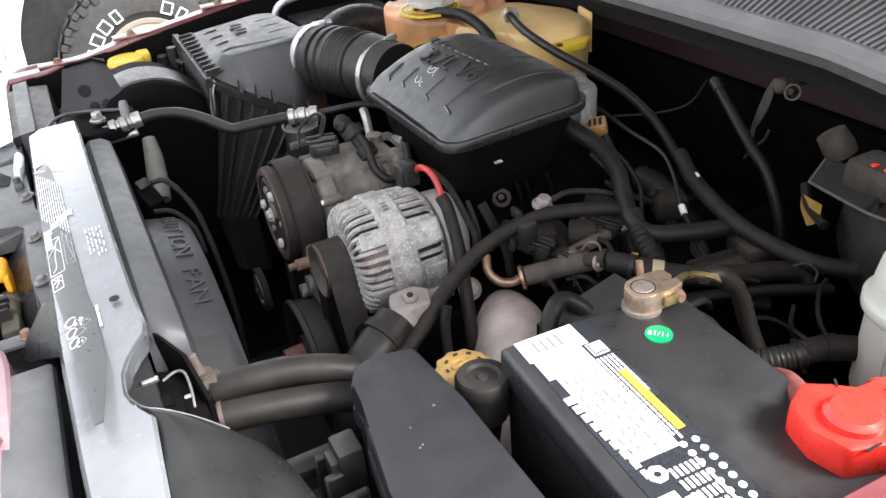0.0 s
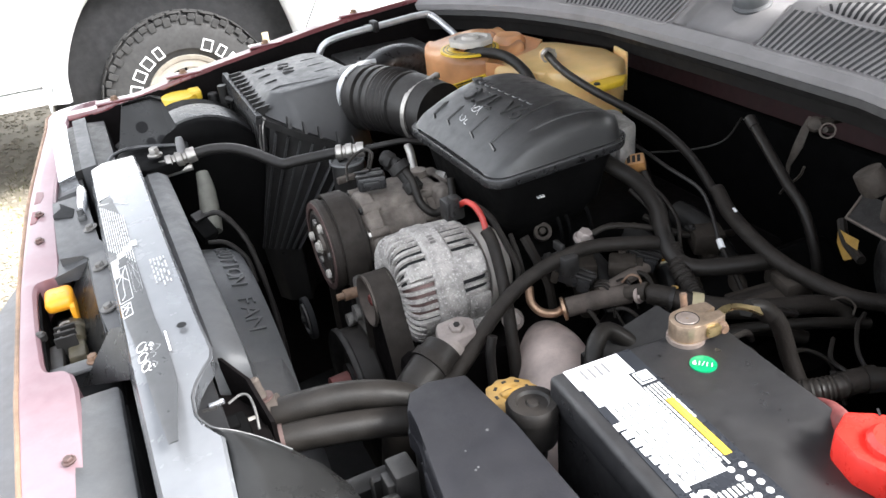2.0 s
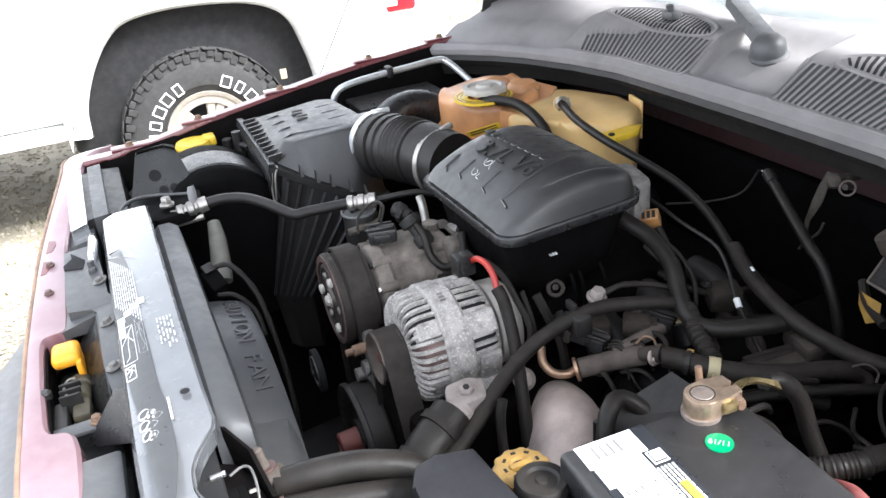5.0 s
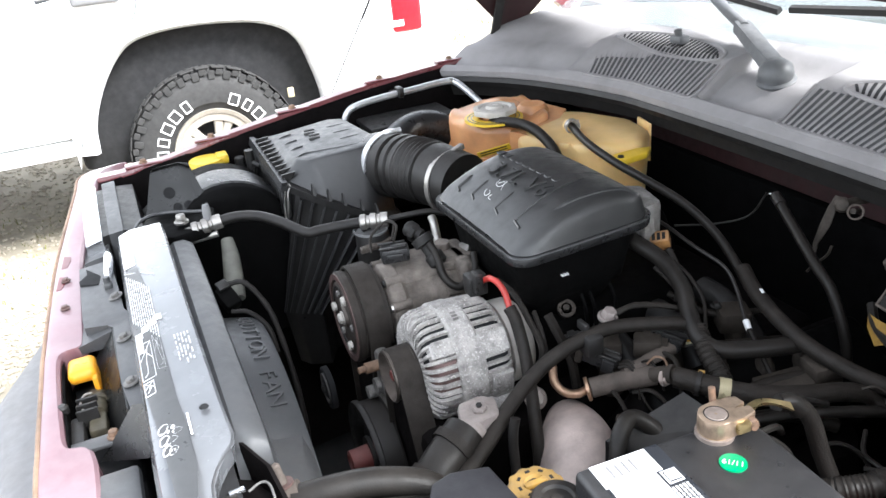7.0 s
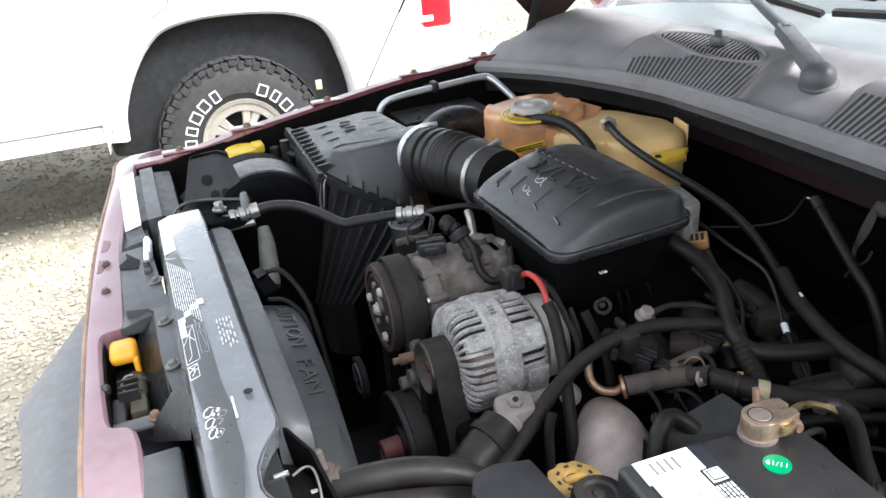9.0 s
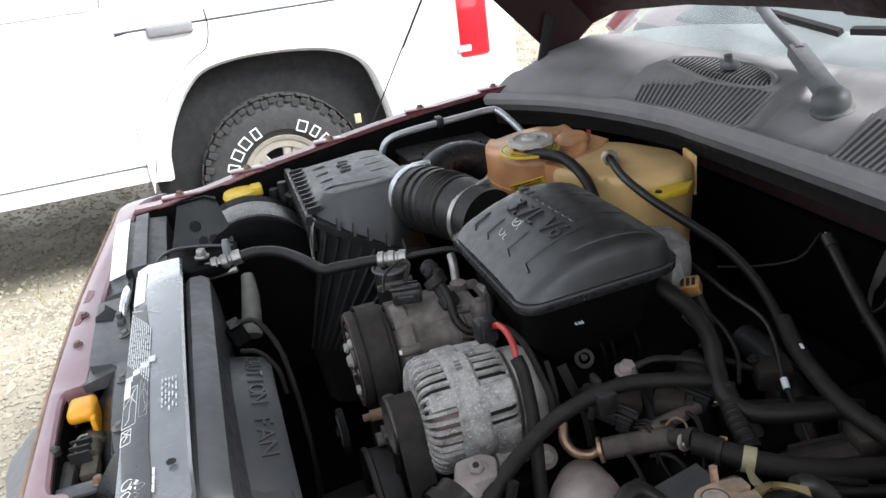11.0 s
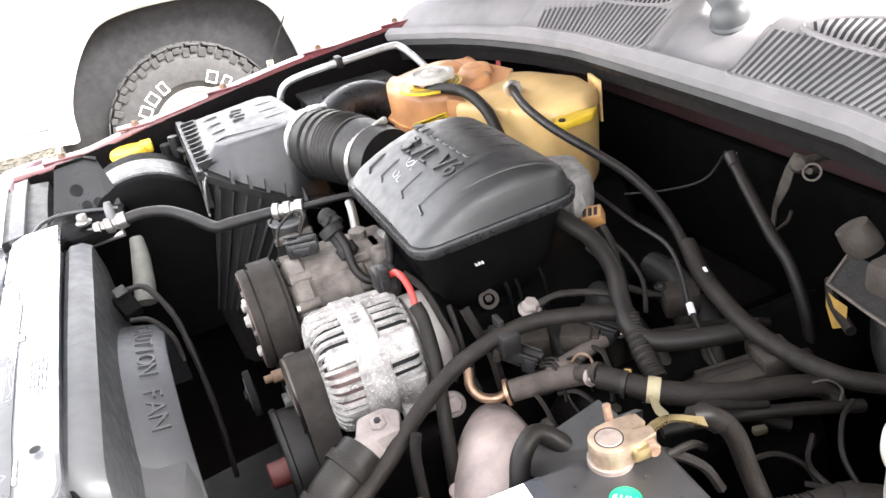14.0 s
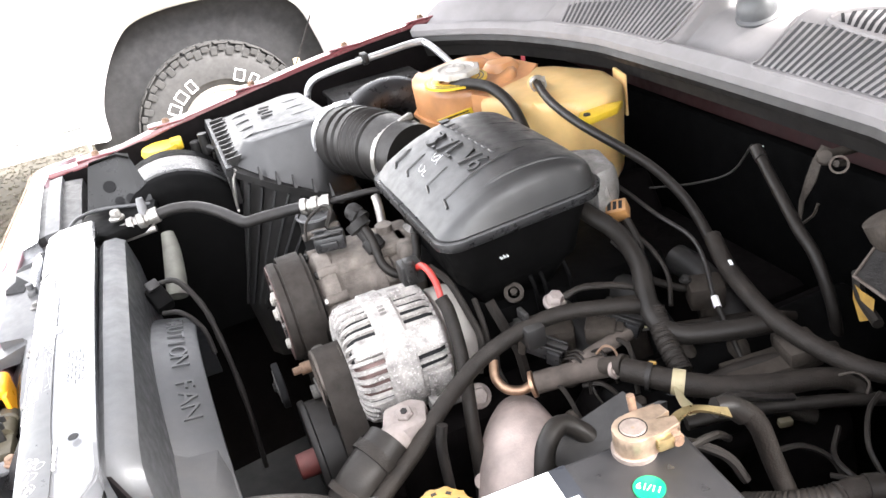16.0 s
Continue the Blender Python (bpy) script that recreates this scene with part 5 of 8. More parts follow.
def cover_top(x):
    """Height of the cover's crown over its lip: a long arch from front to back."""
    k = [(0.358, 0.002), (0.364, 0.006), (0.374, 0.013), (0.388, 0.0205), (0.405, 0.0285), (0.425, 0.036), (0.45, 0.0425), (0.475, 0.0455), (0.50, 0.0455), (0.525, 0.0415), (0.545, 0.034), (0.556, 0.026), (0.562, 0.016), (0.566, 0.006)]
    for a, b in zip(k, k[1:]):
        if x <= b[0]:
            return a[1] + (b[1] - a[1]) * (x - a[0]) / (b[0] - a[0])
    return k[-1][1]


def zc(x):
    return cover_lip(x) + cover_top(x)


def corner_inset(x, r0=0.026, r1=0.034):
    """How far the sides draw in at the front and back corners."""
    if x < X0 + r0:
        return r0 - math.sqrt(max(r0 * r0 - (X0 + r0 - x) ** 2, 0.0))
    if x > X1 - r1:
        return r1 - math.sqrt(max(r1 * r1 - (x - X1 + r1) ** 2, 0.0))
    return 0.0


def cover_plan(grow, n=40):
    """The rounded outline of the cover, grown by a margin, with its lip height."""
    xs = [X0 + (X1 - X0) * (0.5 - 0.5 * math.cos(math.pi * i / n)) for i in range(n + 1)]
    cx = (X0 + X1) / 2

    def at(x, side):
        i = corner_inset(x)
        y = YN + i - grow if side < 0 else YF - i + grow
        return (cx + (x - cx) * (1 + grow / 0.104), y, cover_lip(x))

    return [at(x, -1) for x in xs] + [at(x, 1) for x in reversed(xs)]


rows = []
for i in range(37):
    x = X0 + (X1 - X0) * (0.5 - 0.5 * math.cos(math.pi * i / 36))
    h, inset, z = cover_top(x), corner_inset(x), cover_lip(x)
    a, b = YN + inset, YF - inset
    edge = [(0.0, 0.0), (0.0025, 0.30), (0.005, 0.62), (0.008, 0.83), (0.013, 0.945), (0.020, 0.985), (0.035, 1.0)]
    side = [(x, a + d, z + h * q) for d, q in edge]
    swell = [(x, a + (b - a) * q, z + h + 0.0015 * math.sin(math.pi * q)) for q in (0.2, 0.35, 0.5, 0.65, 0.8)]
    rows.append(side + swell + [(x, b - d, z + h * q) for d, q in reversed(edge)])
cover = part("cover_shell", loft(rows, caps=False, closed=False), INTAKE, tc, sharp=50)
part("cover_rim", loft([[(x, y, z - e) for x, y, z in cover_plan(g)] for g, e in ((-0.004, 0.0145), (0.0035, 0.0135), (0.0048, 0.0115), (0.0050, 0.0025), (0.0038, 0.0), (0.0008, 0.0006), (-0.004, -0.0015))], caps=False), BLACK_CLEAN, tc)
# Darker than the shell: shade below the lip is put into the colour.
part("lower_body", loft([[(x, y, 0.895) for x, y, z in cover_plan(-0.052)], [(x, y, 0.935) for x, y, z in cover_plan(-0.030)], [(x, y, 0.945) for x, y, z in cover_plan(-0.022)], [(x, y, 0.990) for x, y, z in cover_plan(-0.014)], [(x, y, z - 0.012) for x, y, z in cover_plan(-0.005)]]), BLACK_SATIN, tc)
nearlip = [q for q in cover_plan(0.0050) if q[0] < 0.40 or q[1] < 0][:44]
part("lip_line", tube([(q[0], q[1], q[2] - 0.0015) for q in nearlip], 0.0006, 6, 1), GREYPLASTIC, tc)
for x, y, n, hook in ((0.384, 0.098, 0.026, 0.012), (0.386, 0.056, 0.032, 0.014), (0.388, -0.012, 0.036, 0.016), (0.389, -0.066, 0.135, 0.020)):
    part("edge_rib", tube([(x + n * q, y + 0.10 * n * q, zc(x + n * q) + (0.0006 if q < 0.95 else -0.0015)) for q in (0, 0.25, 0.5, 0.75, 1.0)], 0.0022, 6, 4), INTAKE, cover)
    part("edge_rib", tube([(x, y, zc(x) + 0.0006), (x - 0.002, y - hook * 0.5, zc(x - 0.002) + 0.0006), (x - 0.004, y - hook, zc(x - 0.004))], 0.0022, 6, 4), INTAKE, cover)
for y, xa in ((0.052, 0.495), (0.012, 0.490), (-0.030, 0.482), (-0.098, 0.42)):
    part("crease", tube([(xa + (0.552 - xa) * q, y - 0.012 * q, zc(xa + (0.552 - xa) * q) - 0.0025 - (0.003 if q in (0, 1) else 0)) for q in (0, 0.2, 0.4, 0.6, 0.8, 1.0)], 0.0042, 8, 4), INTAKE, cover)
SLOPE = (zc(0.452) - zc(0.428)) / 0.024
part("raised_letters", letters("3.7L V6", 0.043, 0.0030, axes((0.440, 0.012, zc(0.440) + 0.0012), (0.060, -0.998, 0.0), (1, 0.06, SLOPE)), 1.05), INTAKE, cover)
for k in range(9):
    f = k / 8
    x, y = 0.4655 + 0.006 * f, 0.122 - 0.150 * f
    part("raised_bar", box(x - 0.004, x + 0.010, y - 0.012, y, zc(x) - 0.001, zc(x) + 0.0022, 0.001, 1), INTAKE, cover)
rng = random.Random(4)
for strokes in (((0.424, 0.030), (0.416, 0.026), (0.414, 0.016), (0.420, 0.012), (0.425, 0.018), (0.418, 0.024)), ((0.428, 0.014), (0.418, 0.010), (0.412, 0.004)), ((0.402, 0.030), (0.396, 0.026), (0.394, 0.018), (0.400, 0.016), (0.403, 0.022)), ((0.400, 0.010), (0.394, 0.010), (0.393, 0.002))):
    part("chalk_scrawl", tube([(x, y + 0.010, zc(x) + 0.0016) for x, y in strokes], 0.0005, 4, 3), WHITE_MARK, cover)
for k, (w, h) in enumerate(((0.0012, 0.0020), (0.0008, 0.0010), (0.0010, 0.0026), (0.0008, 0.0014), (0.0012, 0.0022))):
    part("side_print", box(0.427 + 0.0022 * k, 0.427 + 0.0022 * k + w, -0.1195, -0.1145, 0.977, 0.977 + h), WHITE_MARK, tc)
part("throttle_flange", join(lathe([(0.03, 0), (0.032, 0.02), (0.026, 0.03)], (0.585, -0.06, 1.0), (0.4, -0.4, 0.1), 20), prism([(0.572, -0.10), (0.605, -0.095), (0.620, -0.03), (0.58, 0.0)], 0.965, 1.034, 0.008)), ALU, tc)


# ---- coolant bottle ----
cb = thing("coolant_bottle", (0.68, 0.34, 0.86), "stained amber coolant bottle with a grey pressure cap", "coolant bottle")
left = [(0.545, 0.50), (0.548, 0.43), (0.575, 0.37), (0.64, 0.34), (0.70, 0.36), (0.745, 0.45), (0.735, 0.535), (0.65, 0.56), (0.575, 0.545)]
right = [(0.60, 0.32), (0.655, 0.22), (0.70, 0.155), (0.76, 0.15), (0.815, 0.20), (0.83, 0.28), (0.79, 0.38), (0.73, 0.44), (0.66, 0.40)]
body = prism(left, 0.86, 1.032, 0.016, -0.05, 3)
for v in body.verts:
    if v.co.z > 1.02:
        v.co.z += 0.010 * math.sin(v.co.x * 70) * math.cos(v.co.y * 60)
part("front_chamber", body, AMBER, cb, "orange stained chamber", sharp=50)
part("rear_chamber", prism(right, 0.86, 1.024, 0.020, -0.08, 3), AMBER_PALE, cb, "pale yellowed chamber", sharp=50)
part("bridge", loft([[(0.60, 0.34, 0.93), (0.74, 0.46, 0.93), (0.76, 0.40, 0.93), (0.64, 0.28, 0.93)], [(0.60, 0.34, 1.026), (0.74, 0.46, 1.03), (0.76, 0.40, 1.026), (0.64, 0.28, 1.02)]]), AMBER, cb)
for x, y, r in ((0.66, 0.49, 0.045), (0.70, 0.43, 0.035), (0.625, 0.47, 0.03)):
    part("moulded_bump", lathe([(r, 0), (r * 0.95, 0.012), (r * 0.7, 0.022), (0, 0.026)], (x, y, 1.020), (0, 0, 1), 24), AMBER, cb)
part("seam", loft([[(x, y, 0.962) for x, y in [(0.68 + (x - 0.68) * 1.02, 0.36 + (y - 0.36) * 1.02) for x, y in left]], [(x, y, 0.968) for x, y in [(0.68 + (x - 0.68) * 1.02, 0.36 + (y - 0.36) * 1.02) for x, y in left]]]), AMBER, cb)
part("neck", rod((0.605, 0.405, 1.02), (0.605, 0.405, 1.045), 0.024), AMBER, cb)
part("pressure_cap", lathe([(0.033, 0), (0.0395, 0.002), (0.0405, 0.008), (0.0395, 0.012), (0.032, 0.0135), (0.028, 0.0105), (0.017, 0.011), (0.015, 0.016), (0.006, 0.017), (0.004, 0.0145), (0, 0.0145)], (0.605, 0.405, 1.046), (0, 0, 1), 80, lambda a, r: 1 + (0.07 * max(0, math.cos(8 * a)) ** 0.6 if r > 0.035 else 0)), ENDCAP, cb, "pale grey ribbed pressure cap")
part("warning_ring", ring((0.600, 0.402, 1.037), (0, 0, 1), 0.030, 0.056, 0.004, 40), YELLOW, cb, "yellow warning ring under the cap")
for r in (0.042, 0.049):
    part("warning_print", ring((0.600, 0.402, 1.0398), (0, 0, 1), r, r + 0.0016, 0.0018, 36), LABEL_DARK, cb)
part("warning_flag", moved(box(-0.032, 0.032, -0.006, 0.006, -0.001, 0.001), axes((0.568, 0.345, 0.995), (0.75, -0.5, 0.25), (0, -0.3, 0.9))), YELLOW, cb, "yellow warning flag")
for k in range(2):
    part("warning_print", moved(box(-0.026, 0.026, -0.0035 + 0.005 * k, -0.0015 + 0.005 * k, 0.001, 0.0014), axes((0.568, 0.345, 0.995), (0.75, -0.5, 0.25), (0, -0.3, 0.9))), LABEL_DARK, cb)
part("fixing_tab", prism([(0.685, 0.135), (0.70, 0.120), (0.75, 0.128), (0.775, 0.150), (0.745, 0.158), (0.70, 0.155)], 1.0, 1.012, 0.003), YELLOW, cb, "yellow fixing tab")
part("tab_screw", lathe([(0.006, 0), (0.005, 0.003), (0, 0.003)], (0.700, 0.134, 1.0115), (0, 0, 1), 14), DARKIRON, cb)
part("stub", lathe([(0.009, 0), (0.009, 0.03), (0.012, 0.03), (0.012, 0.04)], (0.715, 0.31, 1.02), (-0.4, -0.5, 0.25), 16), AMBER_PALE, cb)
part("rear_flange", prism([(0.820, 0.215), (0.824, 0.213), (0.836, 0.262), (0.832, 0.268)], 0.955, 1.026, 0.0015), AMBER_PALE, cb)


# ---- hoses, lines and cables ----
def hose(name, pts, r, mat_, label, category="hose", seg=12, n=6, ripple=None):
    c = sum((Vector(p) for p in pts), Vector()) / len(pts)
    return single(name, tube(pts, r, seg, n, ripple), mat_, c, label, category)


def hose_thing(name, pts, r, mat_, label, category="hose", seg=12, n=6, ripple=None):
    c = sum((Vector(p) for p in pts), Vector()) / len(pts)
    t = thing(name, c, label, category)
    part("tube", tube(pts, r, seg, n, ripple), mat_, t)
    return t


def clamp(t, p, d, r, w=0.010, mat_=None):
    part("clamp", ring(Vector(p) - Vector(d).normalized() * w / 2, d, r * 0.98, r + 0.0025, w, 24), mat_ or STEEL, t)


h = hose_thing("coolant_hose", [(0.700, 0.295, 1.035), (0.672, 0.20, 1.03), (0.662, 0.10, 1.022), (0.671, 0.0, 1.008), (0.685, -0.054, 0.990), (0.690, -0.107, 0.967), (0.686, -0.149, 0.945), (0.672, -0.19, 0.932)], 0.0068, RUBBER, "long dusty black coolant hose crossing the engine")
clamp(h, (0.693, 0.272, 1.034), (-0.3, -1, 0), 0.011, 0.012)
part("clamp_ear", moved(box(-0.002, 0.002, -0.006, 0.006, 0, 0.014), axes((0.700, 0.272, 1.044), (0.3, 1, 0), (1, 0, 0))), STEEL, h)
part("sleeve", tube([(0.678, -0.178, 0.942), (0.663, -0.225, 0.925), (0.651, -0.30, 0.909), (0.661, -0.357, 0.895), (0.685, -0.41, 0.885), (0.73, -0.45, 0.88)], 0.0105, 14), LOOM, h, "thicker taped sleeve")
part("paint_dab", moved(box(-0.004, 0.004, -0.002, 0.002, 0, 0.0012, 0.0005), axes((0.660, -0.232, 0.9372), (-0.3, -1, -0.3), (1, 0, 0))), WHITE_MARK, h)

h = hose_thing("overflow_hose", [(0.585, 0.385, 1.034), (0.602, 0.352, 1.042), (0.622, 0.30, 1.040), (0.628, 0.24, 1.02), (0.625, 0.19, 0.98)], 0.0095, RUBBER, "short black hose from the pressure cap", "hose")
h = hose_thing("breather_hose", [(0.553, -0.075, 0.99), (0.562, -0.100, 0.980), (0.574, -0.135, 0.967), (0.570, -0.182, 0.95), (0.556, -0.215, 0.93), (0.547, -0.245, 0.912), (0.562, -0.268, 0.90), (0.612, -0.292, 0.898), (0.665, -0.306, 0.896)], 0.0114, RUBBER, "curved black breather hose below the intake cover")
part("branch", tube([(0.553, -0.235, 0.918), (0.544, -0.268, 0.898), (0.537, -0.305, 0.882)], 0.0118, 14, 24, lambda q: 1 + 0.06 * math.cos(q * 1500)), LOOM, h, "corrugated sleeve")
h = hose_thing("thin_fuel_line", [(0.585, -0.02, 0.998), (0.620, -0.053, 0.99), (0.634, -0.129, 0.969), (0.651, -0.171, 0.95), (0.652, -0.197, 0.925), (0.636, -0.235, 0.896), (0.626, -0.275, 0.872), (0.619, -0.312, 0.846)], 0.0028, RUBBER_CLEAN, "thin black fuel line with a white band", "fuel line", 8)
part("lower_sheath", tube([(0.634, -0.242, 0.892), (0.626, -0.275, 0.872), (0.619, -0.312, 0.846)], 0.0036, 8), RUBBER, h)
part("band", tube([(0.638, -0.231, 0.899), (0.634, -0.242, 0.892)], 0.0044, 12, 3), WHITE_MARK, h, "white band")
h = hose_thing("heater_pipe", [(0.823, -0.086, 0.985), (0.797, -0.152, 0.96), (0.772, -0.217, 0.935), (0.766, -0.254, 0.91), (0.764, -0.28900000000000003, 0.84), (0.762, -0.299, 0.74)], 0.0074, RUBBER, "straight black heater hose leaving the bulkhead")
part("end_cuff", tube([(0.823, -0.086, 0.985), (0.815, -0.106, 0.978)], 0.0084, 12, 3), RUBBER_CLEAN, h)
hose("heater_pipe", [(0.875, -0.02, 0.955), (0.83, -0.03, 0.93), (0.79, 0.0, 0.915), (0.74, 0.04, 0.91)], 0.0018, RUBBER_CLEAN, "thin black line along the bulkhead", "line")
h = hose_thing("wiring_loom", [(0.175, -0.285, 0.845), (0.205, -0.263, 0.85), (0.254, -0.234, 0.863), (0.302, -0.208, 0.885), (0.355, -0.192, 0.908), (0.409, -0.19, 0.924), (0.459, -0.194, 0.929), (0.514, -0.213, 0.926), (0.545, -0.223, 0.92)], 0.0093, LOOM, "dusty taped wiring loom arching over the engine", "wiring loom")
part("loom_clip", join(box(0.408, 0.432, -0.208, -0.180, 0.905, 0.932, 0.004), box(0.415, 0.422, -0.19, -0.17, 0.93, 0.942, 0.002)), BLACK, h)
h = hose_thing("fuel_hose", [(0.478, -0.285, 0.900), (0.491, -0.301, 0.899), (0.515, -0.330, 0.895), (0.55, -0.355, 0.89), (0.594, -0.373, 0.885), (0.641, -0.386, 0.88), (0.674, -0.396, 0.868), (0.68, -0.41, 0.85)], [0.0128, 0.0128, 0.0125, 0.0125, 0.012, 0.0115, 0.011, 0.010], LOOM, "black hose with a wrapped paper tag", "hose")
clamp(h, (0.496, -0.307, 0.898), (1, -1.2, -0.1), 0.0133, 0.005, RUBBER_CLEAN)
tag = part("paper_tag", join(ring((0.510, -0.324, 0.8955), (0.75, -0.65, -0.1), 0.0129, 0.0138, 0.013, 24), loft([[(x - 0.0055, y - 0.003, z), (x + 0.0055, y + 0.003, z), (x + 0.0058, y + 0.0026, z - 0.0008), (x - 0.0052, y - 0.0034, z - 0.0008)] for x, y, z in ((0.507, -0.336, 0.900), (0.505, -0.342, 0.894), (0.506, -0.346, 0.887), (0.510, -0.352, 0.881), (0.511, -0.357, 0.873))])), PALE_TAG, h, "yellowed paper tag")
for k in range(3):
    part("tag_print", moved(box(-0.0045, 0.0045 - 0.002 * k, -0.0007, 0.0007, 0.0006, 0.0010), axes((0.5065 + 0.0018 * k, -0.3455 - 0.0030 * k, 0.8880 - 0.0032 * k), (0.88, 0.48, 0), (0.2, -0.6, -0.7))), LABEL_DARK, tag)
for deg in (20, 60):
    part("tag_print", moved(box(-0.0008, 0.0008, -0.004, 0.004, 0.0138, 0.0141), Matrix.Translation((0.510, -0.324, 0.8955)) @ axes((0, 0, 0), (0.65, 0.75, 0), (0.75, -0.65, -0.1)) @ Matrix.Rotation(radians(deg - 60), 4, "Y")), LABEL_DARK, tag)
part("marker_clip", moved(box(-0.004, 0.004, -0.002, 0.002, 0, 0.003, 0.001), axes((0.500, -0.306, 0.9105), (1, -1, 0), (1, 1, 0))), YELLOW_OLD, h)
hose("lower_line", [(0.50, -0.36, 0.87), (0.56, -0.375, 0.87), (0.63, -0.40, 0.865), (0.70, -0.42, 0.85)], 0.007, RUBBER, "black line below the fuel hose", "line")

lw = thing("loose_wires", (0.59, -0.43, 0.86), "thin loose wires with a yellow splice behind the battery", "wires")
for pts in (((0.52, -0.455, 0.90), (0.55, -0.46, 0.895), (0.572, -0.475, 0.875), (0.57, -0.50, 0.84)), ((0.60, -0.45, 0.885), (0.575, -0.47, 0.88), (0.565, -0.50, 0.885), (0.58, -0.52, 0.87)), ((0.66, -0.44, 0.89), (0.63, -0.455, 0.892), (0.605, -0.48, 0.88), (0.60, -0.51, 0.86)), ((0.55, -0.49, 0.885), (0.57, -0.515, 0.888), (0.60, -0.52, 0.875))):
    part("wire", tube(pts, 0.0026, 6, 6), RUBBER, lw)
part("splice", moved(box(-0.007, 0.007, -0.004, 0.004, -0.004, 0.004, 0.002), axes((0.581, -0.405, 0.866), (1, -0.3, 0), (0.3, 1, 0))), OLIVE, lw, "dull yellow splice")
part("spring_clip", tube([(0.645, -0.405, 0.895), (0.655, -0.415, 0.90), (0.662, -0.425, 0.892), (0.655, -0.43, 0.884)], 0.0014, 5), GRIME, lw)
fr = thing("fuel_rail", (0.44, -0.22, 0.84), "copper fuel elbow with a dusty sleeved rail", "fuel rail")
part("copper_elbow", tube([(0.377, -0.172, 0.885), (0.371, -0.186, 0.872), (0.377, -0.199, 0.862), (0.392, -0.206, 0.858), (0.405, -0.207, 0.86)], 0.0056, 12), COPPER, fr, "bent copper elbow")
part("flange", lathe([(0.006, 0), (0.0155, 0.001), (0.0155, 0.005), (0.008, 0.007)], (0.404, -0.206, 0.860), (1, -0.45, 0.25), 24), COPPER, fr)
part("sleeve", tube([(0.410, -0.209, 0.862), (0.448, -0.226, 0.870), (0.482, -0.246, 0.878)], 0.0128, 14), SLEEVE, fr, "dusty sleeve")
part("upper_sleeve", tube([(0.452, -0.222, 0.876), (0.49, -0.222, 0.884), (0.53, -0.215, 0.884)], 0.009, 12), SLEEVE, fr)
part("coupler", join(rod((0.476, -0.246, 0.880), (0.488, -0.266, 0.890), 0.010), rod((0.484, -0.262, 0.888), (0.494, -0.286, 0.897), 0.0075), ring((0.486, -0.266, 0.89), (0.4, -0.8, 0.2), 0.007, 0.012, 0.006)), GRIME, fr)
part("joint_clip", tube([(0.474, -0.238, 0.893), (0.480, -0.245, 0.905), (0.486, -0.255, 0.905), (0.488, -0.262, 0.892)], 0.0015, 5), RUSTY, fr)
part("joint_nut", hexbolt((0.482, -0.262, 0.884), (0.3, -0.9, 0.3), 0.008, 0.010), CAST, fr)

# wires at the injectors
for i, (x, y, z) in enumerate(((0.437, -0.196, 0.890), (0.535, -0.205, 0.893))):
    c = thing("injector_connector", (x, y, z), "grey-black injector plug with thin wires", "connector")
    m = axes((x, y, z), (0.62, -0.75, -0.22), (0.75, 0.62, 0.1))
    body = part("plug", join(moved(box(-0.026, 0.004, -0.009, 0.009, -0.010, 0.006, 0.003), m), moved(box(0.002, 0.018, -0.013, 0.013, -0.011, 0.008, 0.002), m)), BLACK_CLEAN, c)
    for k in range(4):
        part("plug_rib", moved(box(-0.024 + 0.0065 * k, -0.0215 + 0.0065 * k, -0.010, 0.010, 0.005, 0.0085, 0.0006, 1), m), BLACK, body)
    for k in (-1, 1):
        part("plug_rail", moved(box(-0.020, 0.019, -0.0015 + 0.008 * k, 0.0015 + 0.008 * k, 0.0075, 0.0115, 0.0008, 1), m), BLACK, body)
    part("latch", moved(box(-0.010, 0.022, -0.004, 0.004, 0.008, 0.0125, 0.001), m), BLACK, c)
    part("collar", moved(box(-0.034, -0.024, -0.012, 0.012, -0.013, 0.008, 0.003), m), GRIME, c)
    for k in range(3):
        p = m @ Vector((0.022, -0.006 + 0.006 * k, 0.0))
        part("wire", tube([p, p + Vector((0.008, -0.010, 0.004)), p + Vector((0.013, -0.022, -0.008)), p + Vector((0.012, -0.030, -0.035))], 0.0016, 5, 4), (LOOM, PALE_TAG if i else LOOM, ORANGE if i else LOOM)[k], c)

# bolt and stud on the head
s1 = thing("coil_bolt", (0.466, -0.165, 0.90), "dirty nut on a coil bracket", "bolt")
part("nut", hexbolt((0.466, -0.165, 0.925), (0.1, -0.3, 1), 0.010, 0.014), CAST_GREY, s1)
part("wire", tube([(0.476, -0.170, 0.932), (0.50, -0.175, 0.938), (0.54, -0.185, 0.930), (0.57, -0.20, 0.92)], 0.0042, 8, 8, lambda q: 1 + 0.08 * math.cos(q * 1900)), LOOM, s1)
s2 = thing("housing_bolt", (0.351, -0.178, 0.81), "large pale bolt beside the alternator", "bolt")
part("bolt", hexbolt((0.353, -0.166, 0.840), (-0.1, -0.75, 0.55), 0.011, 0.013), CAST_GREY, s2)

# ---- engine masses under the ancillaries ----
eng = thing("engine", (0.52, 0.0, 0.32), "grimy engine block and heads in shade-dark colour deep in the bay", "engine")
# Block, heads and front cover carry the bay's shade in their colour.
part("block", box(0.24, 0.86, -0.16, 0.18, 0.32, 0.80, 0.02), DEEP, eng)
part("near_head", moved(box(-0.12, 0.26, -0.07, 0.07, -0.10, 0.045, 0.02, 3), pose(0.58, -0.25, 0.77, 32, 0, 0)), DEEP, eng)
